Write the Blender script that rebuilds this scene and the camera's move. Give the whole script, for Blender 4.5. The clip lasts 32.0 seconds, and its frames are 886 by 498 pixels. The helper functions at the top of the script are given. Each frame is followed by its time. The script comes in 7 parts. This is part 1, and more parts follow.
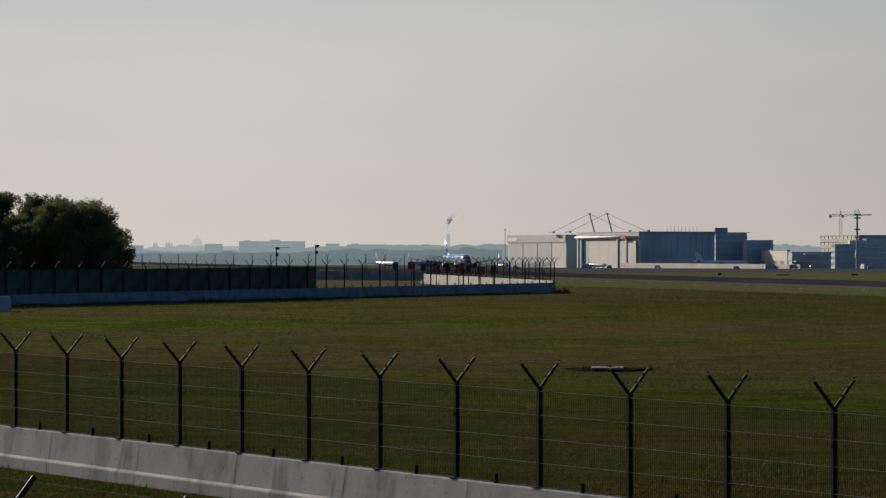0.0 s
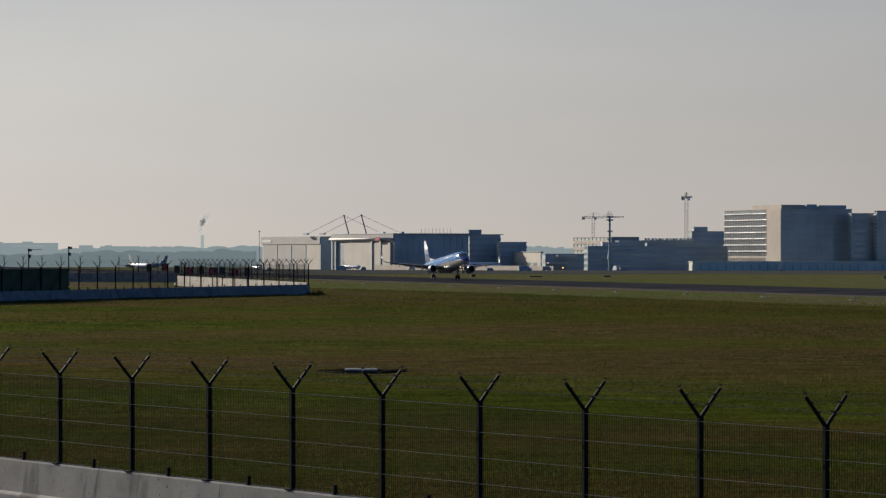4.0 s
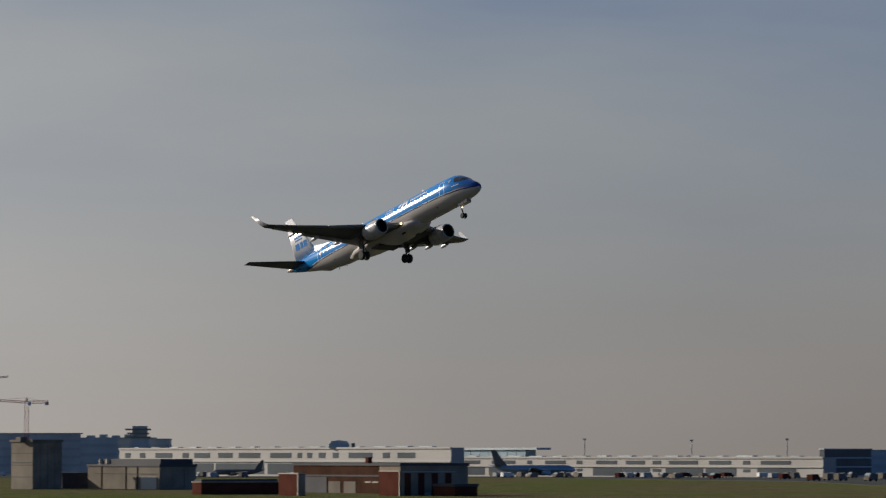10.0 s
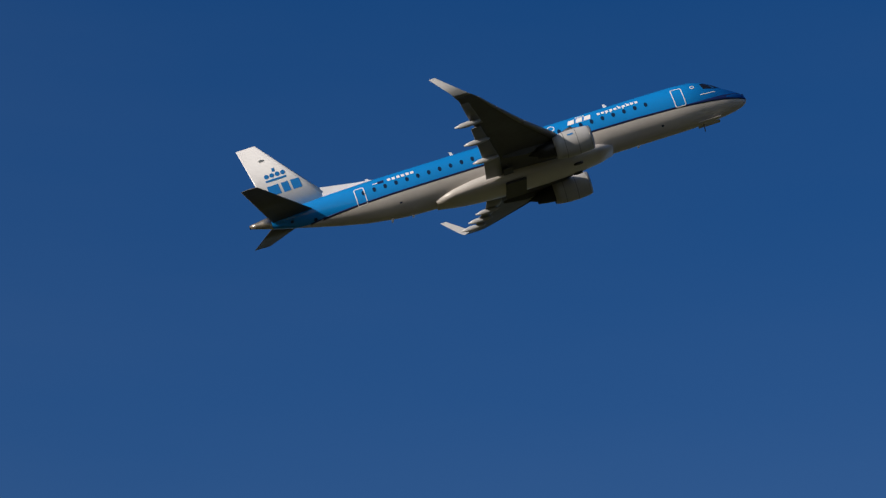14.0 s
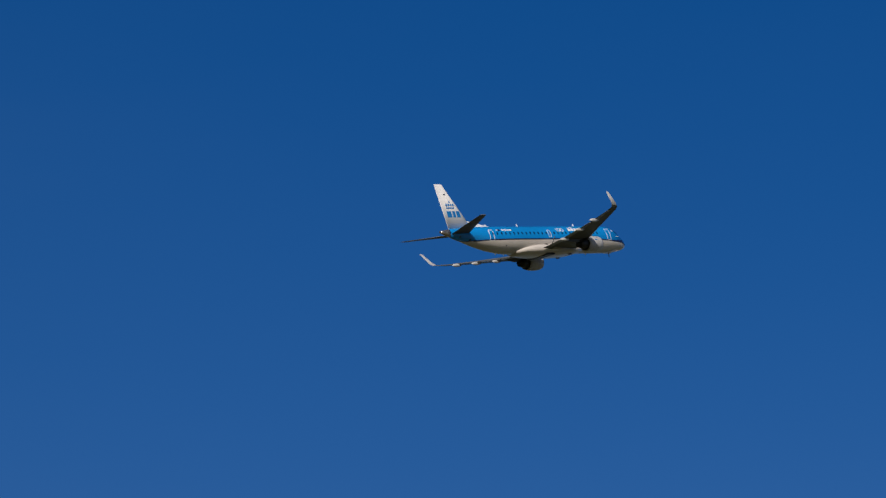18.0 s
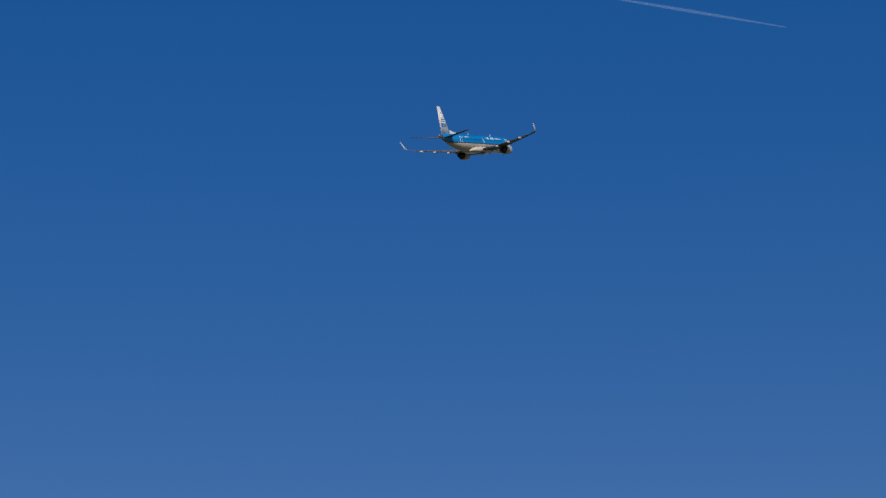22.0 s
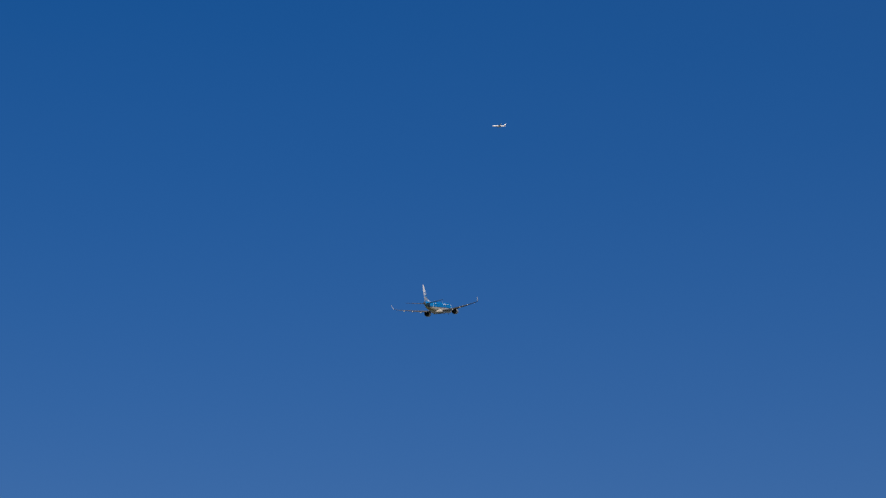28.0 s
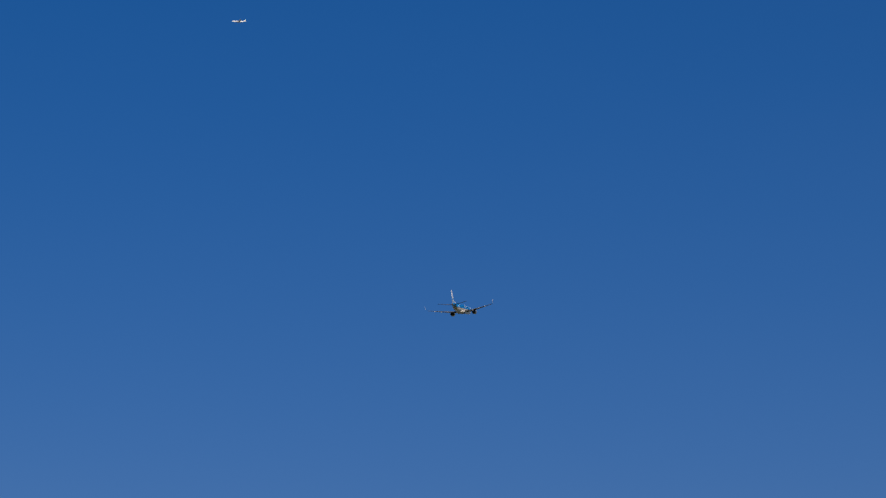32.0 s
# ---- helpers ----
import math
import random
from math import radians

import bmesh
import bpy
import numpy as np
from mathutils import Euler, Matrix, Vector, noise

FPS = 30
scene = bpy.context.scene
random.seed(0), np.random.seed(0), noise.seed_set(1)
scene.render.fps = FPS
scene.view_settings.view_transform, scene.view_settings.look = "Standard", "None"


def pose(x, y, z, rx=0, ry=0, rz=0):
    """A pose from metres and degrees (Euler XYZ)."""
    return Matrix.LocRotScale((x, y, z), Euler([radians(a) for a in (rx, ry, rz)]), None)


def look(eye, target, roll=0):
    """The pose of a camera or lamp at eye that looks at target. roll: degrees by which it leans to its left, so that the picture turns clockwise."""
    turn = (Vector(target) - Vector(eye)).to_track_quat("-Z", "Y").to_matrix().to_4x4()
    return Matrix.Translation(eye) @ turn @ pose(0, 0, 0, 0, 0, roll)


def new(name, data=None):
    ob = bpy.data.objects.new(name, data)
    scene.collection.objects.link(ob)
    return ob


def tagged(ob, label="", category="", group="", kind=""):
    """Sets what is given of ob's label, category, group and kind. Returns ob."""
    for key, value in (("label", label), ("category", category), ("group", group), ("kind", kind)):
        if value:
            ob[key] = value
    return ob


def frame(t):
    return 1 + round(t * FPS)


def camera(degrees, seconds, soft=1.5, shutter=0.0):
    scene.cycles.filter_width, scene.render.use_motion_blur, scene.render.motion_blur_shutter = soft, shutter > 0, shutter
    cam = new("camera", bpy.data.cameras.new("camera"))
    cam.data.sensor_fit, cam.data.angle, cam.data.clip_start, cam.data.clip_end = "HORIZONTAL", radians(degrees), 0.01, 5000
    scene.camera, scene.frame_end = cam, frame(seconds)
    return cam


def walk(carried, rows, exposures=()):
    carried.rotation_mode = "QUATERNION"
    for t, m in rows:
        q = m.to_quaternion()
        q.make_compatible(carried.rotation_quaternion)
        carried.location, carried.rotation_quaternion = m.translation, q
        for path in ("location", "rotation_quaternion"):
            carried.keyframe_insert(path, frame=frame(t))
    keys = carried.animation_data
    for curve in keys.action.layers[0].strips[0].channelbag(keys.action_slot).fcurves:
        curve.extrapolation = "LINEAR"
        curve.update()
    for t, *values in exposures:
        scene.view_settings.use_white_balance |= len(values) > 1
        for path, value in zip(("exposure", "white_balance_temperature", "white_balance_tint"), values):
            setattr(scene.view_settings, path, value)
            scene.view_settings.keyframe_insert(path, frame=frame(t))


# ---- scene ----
# The viewing platform is the origin; bearings are clockwise from +y, in degrees.
EYE = 6.2
RUN = Vector((math.cos(radians(-78)), math.sin(radians(-78)), 0))    # take-off direction
NOR = Vector((-RUN.y, RUN.x, 0))                                       # from the platform across the runway
RUNWAY_AT = 219.0

# ---- camera: a long lens turned by hand on one spot ----
cam = camera(14.89, 32.0, soft=1.3, shutter=0.1)
TURN = [
    (0, 0.000, 0.039), (0.5, 0.376, 0.053), (1, 0.832, 0.053), (1.5, 1.300, 0.063),
    (2, 1.828, 0.067), (2.5, 2.426, 0.068), (3, 2.982, 0.078), (3.5, 3.640, 0.070),
    (5.5, 6.026, 0.112), (6, 7.198, 0.117), (6.5, 8.202, 0.134), (7, 9.873, 0.153),
    (7.5, 11.912, 0.192), (8, 13.958, 0.259), (8.5, 16.513, 0.984), (9, 19.045, 1.944),
    (9.5, 21.351, 2.691), (10, 24.809, 3.506), (10.5, 28.373, 4.438), (11, 32.533, 5.728),
    (11.5, 38.567, 7.665), (12, 45.096, 9.808), (12.5, 51.802, 12.229), (13, 59.766, 14.240),
    (13.5, 68.863, 16.531), (15.5, 105.026, 19.646), (16, 110.579, 20.283), (16.5, 116.311, 20.100),
    (17, 122.038, 19.866), (17.5, 126.647, 19.694), (18, 130.906, 19.579), (18.5, 134.395, 19.392),
    (19, 136.457, 19.010), (19.5, 139.008, 18.386), (20, 141.321, 17.896), (20.5, 143.105, 17.400),
    (21, 144.086, 16.465), (21.5, 145.401, 15.504), (22, 147.257, 15.069), (22.5, 148.452, 15.068),
    (23, 149.266, 15.151), (23.5, 149.865, 15.226), (24, 150.605, 15.293), (24.5, 151.498, 15.356),
    (25, 152.513, 15.420), (25.5, 153.617, 15.463), (27.5, 155.767, 15.696), (28, 155.910, 15.744),
    (28.5, 156.046, 15.565), (29, 156.237, 15.188), (29.5, 156.539, 14.895), (30, 156.814, 14.841),
    (30.5, 157.031, 14.815), (31, 157.379, 14.774), (31.5, 157.756, 14.738), (32, 158.180, 14.764),
]
EXPOSE = [(0.0, 0.0), (19.0, 0.0), (25.0, 0.0), (32.0, 0.05)]
walk(cam, [(t, pose(0.0065 * min(right, 14) + 0.003 * max(0.0, min(right, 15) - 8), 0, EYE, 90 + up, 0, -right)) for t, right, up in TURN], EXPOSE)

# ---- light: low autumn sun, hazy sky ----
SUN_AZ, SUN_EL = -37.0, 18.5
world = bpy.data.worlds.new("sky")
scene.world = world
world.use_nodes = True
wn, wl = world.node_tree.nodes, world.node_tree.links
sky = wn.new("ShaderNodeTexSky")
sky.sky_type = "NISHITA"
sky.sun_disc = False
sky.sun_elevation = radians(SUN_EL)
sky.sun_rotation = radians(SUN_AZ)
sky.altitude = 50
sky.air_density, sky.dust_density, sky.ozone_density = 1.0, 0.3, 2.0


def sky_math(op, a, b=None, clamp=False):
    nd = wn.new("ShaderNodeMath")
    nd.operation, nd.use_clamp = op, clamp
    for k, v in enumerate((a, b)):
        if isinstance(v, (int, float)):
            nd.inputs[k].default_value = v
        elif v is not None:
            wl.new(v, nd.inputs[k])
    return nd.outputs[0]


def sky_ramp(src, stops):
    """Stops (position, value) of a grey ramp, or (position, r, g, b)."""
    nd = wn.new("ShaderNodeValToRGB")
    el = nd.color_ramp.elements
    while len(el) < len(stops):
        el.new(0.5)
    for e, (p, *c) in zip(el, stops):
        e.position, e.color = p, (*(c * 3 if len(c) == 1 else c), 1)
    wl.new(src, nd.inputs[0])
    return nd.outputs[0]


def sky_mix(f, a, b, kind="MIX"):
    nd = wn.new("ShaderNodeMix")
    nd.data_type, nd.blend_type, nd.clamp_factor = "RGBA", kind, True
    for sock, v in (("Factor", f), ("A", a), ("B", b)):
        if isinstance(v, (int, float)):
            nd.inputs[sock].default_value = v
        elif isinstance(v, tuple):
            nd.inputs[sock].default_value = (*v, 1)
        else:
            wl.new(v, nd.inputs[sock])
    return nd.outputs["Result"]


# clear air: deep blue away from the sun
tenth = sky_mix(1.0, sky.outputs[0], (0.1, 0.1, 0.1), "MULTIPLY")
deep = wn.new("ShaderNodeGamma")
deep.inputs[1].default_value = 0.8
wl.new(tenth, deep.inputs[0])
rich = wn.new("ShaderNodeHueSaturation")
rich.inputs["Saturation"].default_value, rich.inputs["Value"].default_value = 1.72, 0.435
wl.new(deep.outputs[0], rich.inputs["Color"])
clear = sky_mix(1.0, rich.outputs[0], (0.74, 0.715, 1.12), "MULTIPLY")
# low haze, brighter and deeper towards the sun
coords = wn.new("ShaderNodeTexCoord")
parts = wn.new("ShaderNodeSeparateXYZ")
wl.new(coords.outputs["Generated"], parts.inputs[0])
toward = wn.new("ShaderNodeVectorMath")
toward.operation = "DOT_PRODUCT"
toward.inputs[1].default_value = (math.sin(radians(SUN_AZ)), math.cos(radians(SUN_AZ)), 0.0)
wl.new(coords.outputs["Generated"], toward.inputs[0])
near_sun = sky_math("MULTIPLY_ADD", toward.outputs["Value"], 0.5)
near_sun.node.inputs[2].default_value = 0.5
depth = sky_ramp(near_sun, [(0.0, 0.034), (0.482, 0.041), (0.60, 0.080), (0.744, 0.155), (0.827, 0.215), (0.915, 0.30), (1.0, 0.30)])
veil = sky_ramp(near_sun, [(0.0, 0.13, 0.20, 0.30), (0.482, 0.112, 0.205, 0.285), (0.589, 0.152, 0.210, 0.222), (0.629, 0.213, 0.213, 0.208), (0.680, 0.236, 0.220, 0.206), (0.735, 0.270, 0.257, 0.244), (0.815, 0.425, 0.405, 0.38), (0.915, 0.61, 0.585, 0.54), (0.97, 0.63, 0.60, 0.55), (1.0, 0.66, 0.62, 0.56)])
height = sky_math("MAXIMUM", parts.outputs["Z"], 0.0)
stretch = wn.new("ShaderNodeMapping")
stretch.inputs["Scale"].default_value = (2.5, 2.5, 11.0)
stretch.inputs["Rotation"].default_value = (0.1, 0.12, 0)
wl.new(coords.outputs["Generated"], stretch.inputs[0])
wisps = wn.new("ShaderNodeTexNoise")
wisps.inputs["Scale"].default_value, wisps.inputs["Detail"].default_value = 1.6, 5
wl.new(stretch.outputs[0], wisps.inputs["Vector"])
thick = sky_math("MULTIPLY_ADD", wisps.outputs["Fac"], 0.9)
thick.node.inputs[2].default_value = 0.55
ratio = sky_math("DIVIDE", height, sky_math("MULTIPLY", depth, thick))
fade = sky_math("POWER", 2.718, sky_math("MULTIPLY", sky_math("POWER", ratio, 1.4), -1.0), True)
thin = sky_ramp(near_sun, [(0.012, 0.0), (0.075, 0.012), (0.33, 0.016), (0.44, 0.04), (0.53, 0.07), (0.60, 0.13), (0.650, 0.32), (0.72, 0.55), (0.81, 0.66), (1.0, 0.66)])
streak = sky_math("MULTIPLY_ADD", wisps.outputs["Fac"], 2.4)
streak.node.inputs[2].default_value = -0.2
high = sky_math("MULTIPLY", thin, streak)
milky = sky_mix(high, clear, (0.372, 0.43, 0.45))
mottle = sky_ramp(wisps.outputs["Fac"], [(0.3, 0.95, 0.955, 0.965), (0.7, 1.045, 1.04, 1.035)])
# the haze is warmest along the horizon
cool = sky_ramp(height, [(0.0, 1.035, 0.995, 0.975), (0.035, 1.0, 1.0, 1.02), (0.08, 0.96, 1.0, 1.065), (0.13, 1.0, 1.0, 1.0)])
air = sky_mix(fade, milky, sky_mix(1.0, sky_mix(1.0, veil, cool, "MULTIPLY"), mottle, "MULTIPLY"))
tens = sky_mix(1.0, air, (10.0, 10.0, 10.0), "MULTIPLY")
wn["Background"].inputs["Strength"].default_value = 0.1
wl.new(tens, wn["Background"].inputs["Color"])
sun = new("sun", bpy.data.lights.new("sun", "SUN"))
sun.data.energy, sun.data.angle, sun.data.color = 4.6, radians(0.6), (1.0, 0.90, 0.78)
sun.matrix_world = look((0, 0, 300), (300 * math.sin(radians(-SUN_AZ)) * math.cos(radians(SUN_EL)),
                                       -300 * math.cos(radians(SUN_AZ)) * math.cos(radians(SUN_EL)),
                                       300 - 300 * math.sin(radians(SUN_EL))))


# ---- materials ----
def material(name, colour, rough=0.7, metal=0.0, vary=0.15, scale=3.0, fine=40.0, bump=0.0, spec=0.5, each=0.0, tint=None, coat=0.0):
    """A painted or mineral surface: base colour, a coarse stain and a fine grain, and relief."""
    m = bpy.data.materials.new(name)
    m.use_nodes = True
    n, l = m.node_tree.nodes, m.node_tree.links
    b = n["Principled BSDF"]
    b.inputs["Roughness"].default_value, b.inputs["Metallic"].default_value = rough, metal
    b.inputs["Specular IOR Level"].default_value = spec
    b.inputs["Coat Weight"].default_value = coat
    tc = n.new("ShaderNodeTexCoord")
    big, small = n.new("ShaderNodeTexNoise"), n.new("ShaderNodeTexNoise")
    for t, s, d in ((big, scale, 4), (small, fine, 2)):
        t.inputs["Scale"].default_value, t.inputs["Detail"].default_value = s, d
        l.new(tc.outputs["Object"], t.inputs["Vector"])
    mix = n.new("ShaderNodeMix")
    mix.data_type = "RGBA"
    dark = tint or tuple(c * (1 - 2 * vary) for c in colour)
    mix.inputs["A"].default_value, mix.inputs["B"].default_value = (*dark, 1), (*[min(1, c * (1 + vary * 0.5)) for c in colour], 1)
    ramp = n.new("ShaderNodeMapRange")
    ramp.inputs["From Min"].default_value, ramp.inputs["From Max"].default_value = 0.3, 0.62
    l.new(big.outputs["Fac"], ramp.inputs["Value"])
    l.new(ramp.outputs[0], mix.inputs["Factor"])
    hsv = n.new("ShaderNodeHueSaturation")
    grain = n.new("ShaderNodeMapRange")
    grain.inputs["To Min"].default_value, grain.inputs["To Max"].default_value = 1 - vary, 1 + vary
    l.new(small.outputs["Fac"], grain.inputs["Value"])
    value = grain.outputs[0]
    if each:
        info, ad = n.new("ShaderNodeObjectInfo"), n.new("ShaderNodeMath")
        sp = n.new("ShaderNodeMapRange")
        sp.inputs["To Min"].default_value, sp.inputs["To Max"].default_value = 1 - each, 1 + each
        l.new(info.outputs["Random"], sp.inputs["Value"])
        ad.operation = "MULTIPLY"
        l.new(value, ad.inputs[0]), l.new(sp.outputs[0], ad.inputs[1])
        value = ad.outputs[0]
    l.new(value, hsv.inputs["Value"])
    l.new(mix.outputs["Result"], hsv.inputs["Color"])
    l.new(hsv.outputs[0], b.inputs["Base Color"])
    if bump:
        bp = n.new("ShaderNodeBump")
        bp.inputs["Strength"].default_value, bp.inputs["Distance"].default_value = bump, 0.02
        l.new(small.outputs["Fac"], bp.inputs["Height"])
        l.new(bp.outputs[0], b.inputs["Normal"])
    return m


def glowing(name, colour, strength):
    m = bpy.data.materials.new(name)
    m.use_nodes = True
    b = m.node_tree.nodes["Principled BSDF"]
    b.inputs["Base Color"].default_value = (*colour, 1)
    b.inputs["Emission Color"].default_value = (*colour, 1)
    b.inputs["Emission Strength"].default_value = strength
    return m


def grass_material():
    """Mown airfield grass: green sward, dry brown patches, mowing streaks along the runway."""
    m = bpy.data.materials.new("airfield_grass")
    m.use_nodes = True
    n, l = m.node_tree.nodes, m.node_tree.links
    b = n["Principled BSDF"]
    b.inputs["Roughness"].default_value, b.inputs["Specular IOR Level"].default_value = 1.0, 0.0
    tc, mp = n.new("ShaderNodeTexCoord"), n.new("ShaderNodeMapping")
    mp.inputs["Rotation"].default_value = (0, 0, radians(78))
    mp.inputs["Scale"].default_value = (0.35, 1.6, 1)
    l.new(tc.outputs["Object"], mp.inputs["Vector"])

    def tex(scale, detail, mapped):
        t = n.new("ShaderNodeTexNoise")
        t.inputs["Scale"].default_value, t.inputs["Detail"].default_value = scale, detail
        t.inputs["Roughness"].default_value = 0.65
        l.new(mp.outputs[0] if mapped else tc.outputs["Object"], t.inputs["Vector"])
        return t.outputs["Fac"]

    def ramp(src, lo, hi):
        r = n.new("ShaderNodeMapRange")
        r.inputs["From Min"].default_value, r.inputs["From Max"].default_value = lo, hi
        l.new(src, r.inputs["Value"])
        return r.outputs[0]

    def blend(f, a, c):
        x = n.new("ShaderNodeMix")
        x.data_type = "RGBA"
        l.new(f, x.inputs["Factor"])
        for sock, v in (("A", a), ("B", c)):
            if isinstance(v, tuple):
                x.inputs[sock].default_value = (*v, 1)
            else:
                l.new(v, x.inputs[sock])
        return x.outputs["Result"]

    green = blend(ramp(tex(0.25, 5, False), 0.35, 0.65), (0.050, 0.064, 0.009), (0.098, 0.112, 0.014))
    dry = blend(ramp(tex(0.9, 4, False), 0.35, 0.65), (0.082, 0.056, 0.018), (0.130, 0.087, 0.030))
    across = n.new("ShaderNodeVectorMath")
    across.operation = "DOT_PRODUCT"
    across.inputs[1].default_value = (math.cos(radians(12)), math.sin(radians(12)), 0)
    l.new(tc.outputs["Object"], across.inputs[0])
    lean = n.new("ShaderNodeMath")
    lean.operation, lean.use_clamp = "MULTIPLY_ADD", True
    lean.inputs[1].default_value = 0.5
    belt = n.new("ShaderNodeMath")
    belt.operation, belt.use_clamp = "SUBTRACT", True
    l.new(ramp(across.outputs["Value"], 36, 70), belt.inputs[0]), l.new(ramp(across.outputs["Value"], 100, 145), belt.inputs[1])
    l.new(belt.outputs[0], lean.inputs[0]), l.new(ramp(tex(0.035, 6, True), 0.43, 0.60), lean.inputs[2])
    patch = blend(lean.outputs[0], green, dry)
    tuft = blend(ramp(tex(4.0, 4, False), 0.3, 0.7), (0.45, 0.45, 0.45), (1.4, 1.4, 1.4))
    swath = blend(ramp(tex(0.8, 5, True), 0.36, 0.64), (0.70, 0.70, 0.66), (1.25, 1.22, 1.2))
    both = n.new("ShaderNodeMix")
    both.data_type, both.blend_type = "RGBA", "MULTIPLY"
    both.inputs["Factor"].default_value = 1.0
    l.new(tuft, both.inputs["A"]), l.new(swath, both.inputs["B"])
    tuft = both.outputs["Result"]
    mul = n.new("ShaderNodeMix")
    mul.data_type, mul.blend_type = "RGBA", "MULTIPLY"
    mul.inputs["Factor"].default_value = 1.0
    l.new(patch, mul.inputs["A"]), l.new(tuft, mul.inputs["B"])
    # distance haze and sunward brightness are put into the colour, darkest by the fence
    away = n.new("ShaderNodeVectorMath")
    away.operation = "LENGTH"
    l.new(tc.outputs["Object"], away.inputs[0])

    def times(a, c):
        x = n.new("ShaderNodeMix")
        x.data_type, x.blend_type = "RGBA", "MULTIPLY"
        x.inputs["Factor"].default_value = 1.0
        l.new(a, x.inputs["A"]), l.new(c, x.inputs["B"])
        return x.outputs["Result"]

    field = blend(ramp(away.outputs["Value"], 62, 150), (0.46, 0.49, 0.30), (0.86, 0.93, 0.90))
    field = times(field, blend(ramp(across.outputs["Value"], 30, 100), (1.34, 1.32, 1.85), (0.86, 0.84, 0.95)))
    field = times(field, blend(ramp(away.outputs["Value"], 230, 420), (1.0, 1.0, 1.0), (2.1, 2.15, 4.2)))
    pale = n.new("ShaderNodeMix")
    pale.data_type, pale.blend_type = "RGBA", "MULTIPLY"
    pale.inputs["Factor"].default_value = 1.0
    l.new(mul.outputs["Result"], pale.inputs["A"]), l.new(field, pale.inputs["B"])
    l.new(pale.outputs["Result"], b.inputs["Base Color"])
    bp = n.new("ShaderNodeBump")
    bp.inputs["Strength"].default_value, bp.inputs["Distance"].default_value = 0.9, 0.12
    l.new(tex(3.5, 6, False), bp.inputs["Height"])
    l.new(bp.outputs[0], b.inputs["Normal"])
    return m


def blade_material(name, colours):
    """Thin grass blades that let light through, green to straw from blade to blade."""
    m = bpy.data.materials.new(name)
    m.use_nodes = True
    n, l = m.node_tree.nodes, m.node_tree.links
    n.remove(n["Principled BSDF"])
    out = n["Material Output"]
    geo, ramp = n.new("ShaderNodeNewGeometry"), n.new("ShaderNodeValToRGB")
    el = ramp.color_ramp.elements
    el.new(0.4), el.new(0.75)
    for e, p, c in zip(el, (0.0, 0.4, 0.75, 1.0), colours):
        e.position, e.color = p, (*c, 1)
    tc, big = n.new("ShaderNodeTexCoord"), n.new("ShaderNodeTexNoise")
    big.inputs["Scale"].default_value, big.inputs["Detail"].default_value = 0.05, 4
    l.new(tc.outputs["Object"], big.inputs["Vector"])
    ad, sc = n.new("ShaderNodeMath"), n.new("ShaderNodeMath")
    sc.operation, ad.operation = "MULTIPLY_ADD", "MULTIPLY_ADD"
    sc.inputs[1].default_value, sc.inputs[2].default_value = 2.2, -0.9
    l.new(big.outputs["Fac"], sc.inputs[0])
    ad.inputs[1].default_value = 0.6
    l.new(geo.outputs["Random Per Island"], ad.inputs[0]), l.new(sc.outputs[0], ad.inputs[2])
    l.new(ad.outputs[0], ramp.inputs[0])
    a, b, mix = n.new("ShaderNodeBsdfDiffuse"), n.new("ShaderNodeBsdfTranslucent"), n.new("ShaderNodeMixShader")
    mix.inputs[0].default_value = 0.45
    l.new(ramp.outputs[0], a.inputs["Color"]), l.new(ramp.outputs[0], b.inputs["Color"])
    l.new(a.outputs[0], mix.inputs[1]), l.new(b.outputs[0], mix.inputs[2])
    l.new(mix.outputs[0], out.inputs["Surface"])
    return m


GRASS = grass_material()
BLADES = blade_material("grass_blades", ((0.034, 0.053, 0.010), (0.066, 0.083, 0.016), (0.106, 0.095, 0.027), (0.153, 0.119, 0.044)))
LUSH = blade_material("lush_blades", ((0.018, 0.036, 0.006), (0.034, 0.060, 0.010), (0.050, 0.074, 0.014), (0.085, 0.088, 0.026)))
ASPHALT = material("runway_asphalt", (0.050, 0.052, 0.058), 1.0, scale=0.05, fine=1.5, vary=0.2, spec=0.0)
SHOULDER = material("runway_shoulder", (0.11, 0.098, 0.092), 0.95, scale=0.1, fine=2, vary=0.12, spec=0.0)
WORN = material("worn_paint", (0.055, 0.055, 0.055), 0.95, scale=0.3, fine=4, vary=0.3, spec=0.0)
BLOCK = material("weathered_white", (0.42, 0.43, 0.44), 0.8, scale=1, fine=8, spec=0.1)
PAINT = material("road_paint", (0.72, 0.72, 0.70), 0.6, scale=0.3, fine=4)
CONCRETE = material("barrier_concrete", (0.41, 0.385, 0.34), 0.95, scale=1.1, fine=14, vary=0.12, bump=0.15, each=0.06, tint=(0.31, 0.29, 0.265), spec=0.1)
# darker copy of the barrier concrete, the enclosure walls' shade put into its colour
SHADED = material("shade_toned_concrete", (0.26, 0.265, 0.255), 0.95, scale=1.3, fine=9, vary=0.12, bump=0.2, each=0.06, spec=0.05)
STRIPE = material("pale_stripe", (0.46, 0.43, 0.385), 0.95, scale=1.2, fine=18, vary=0.18)


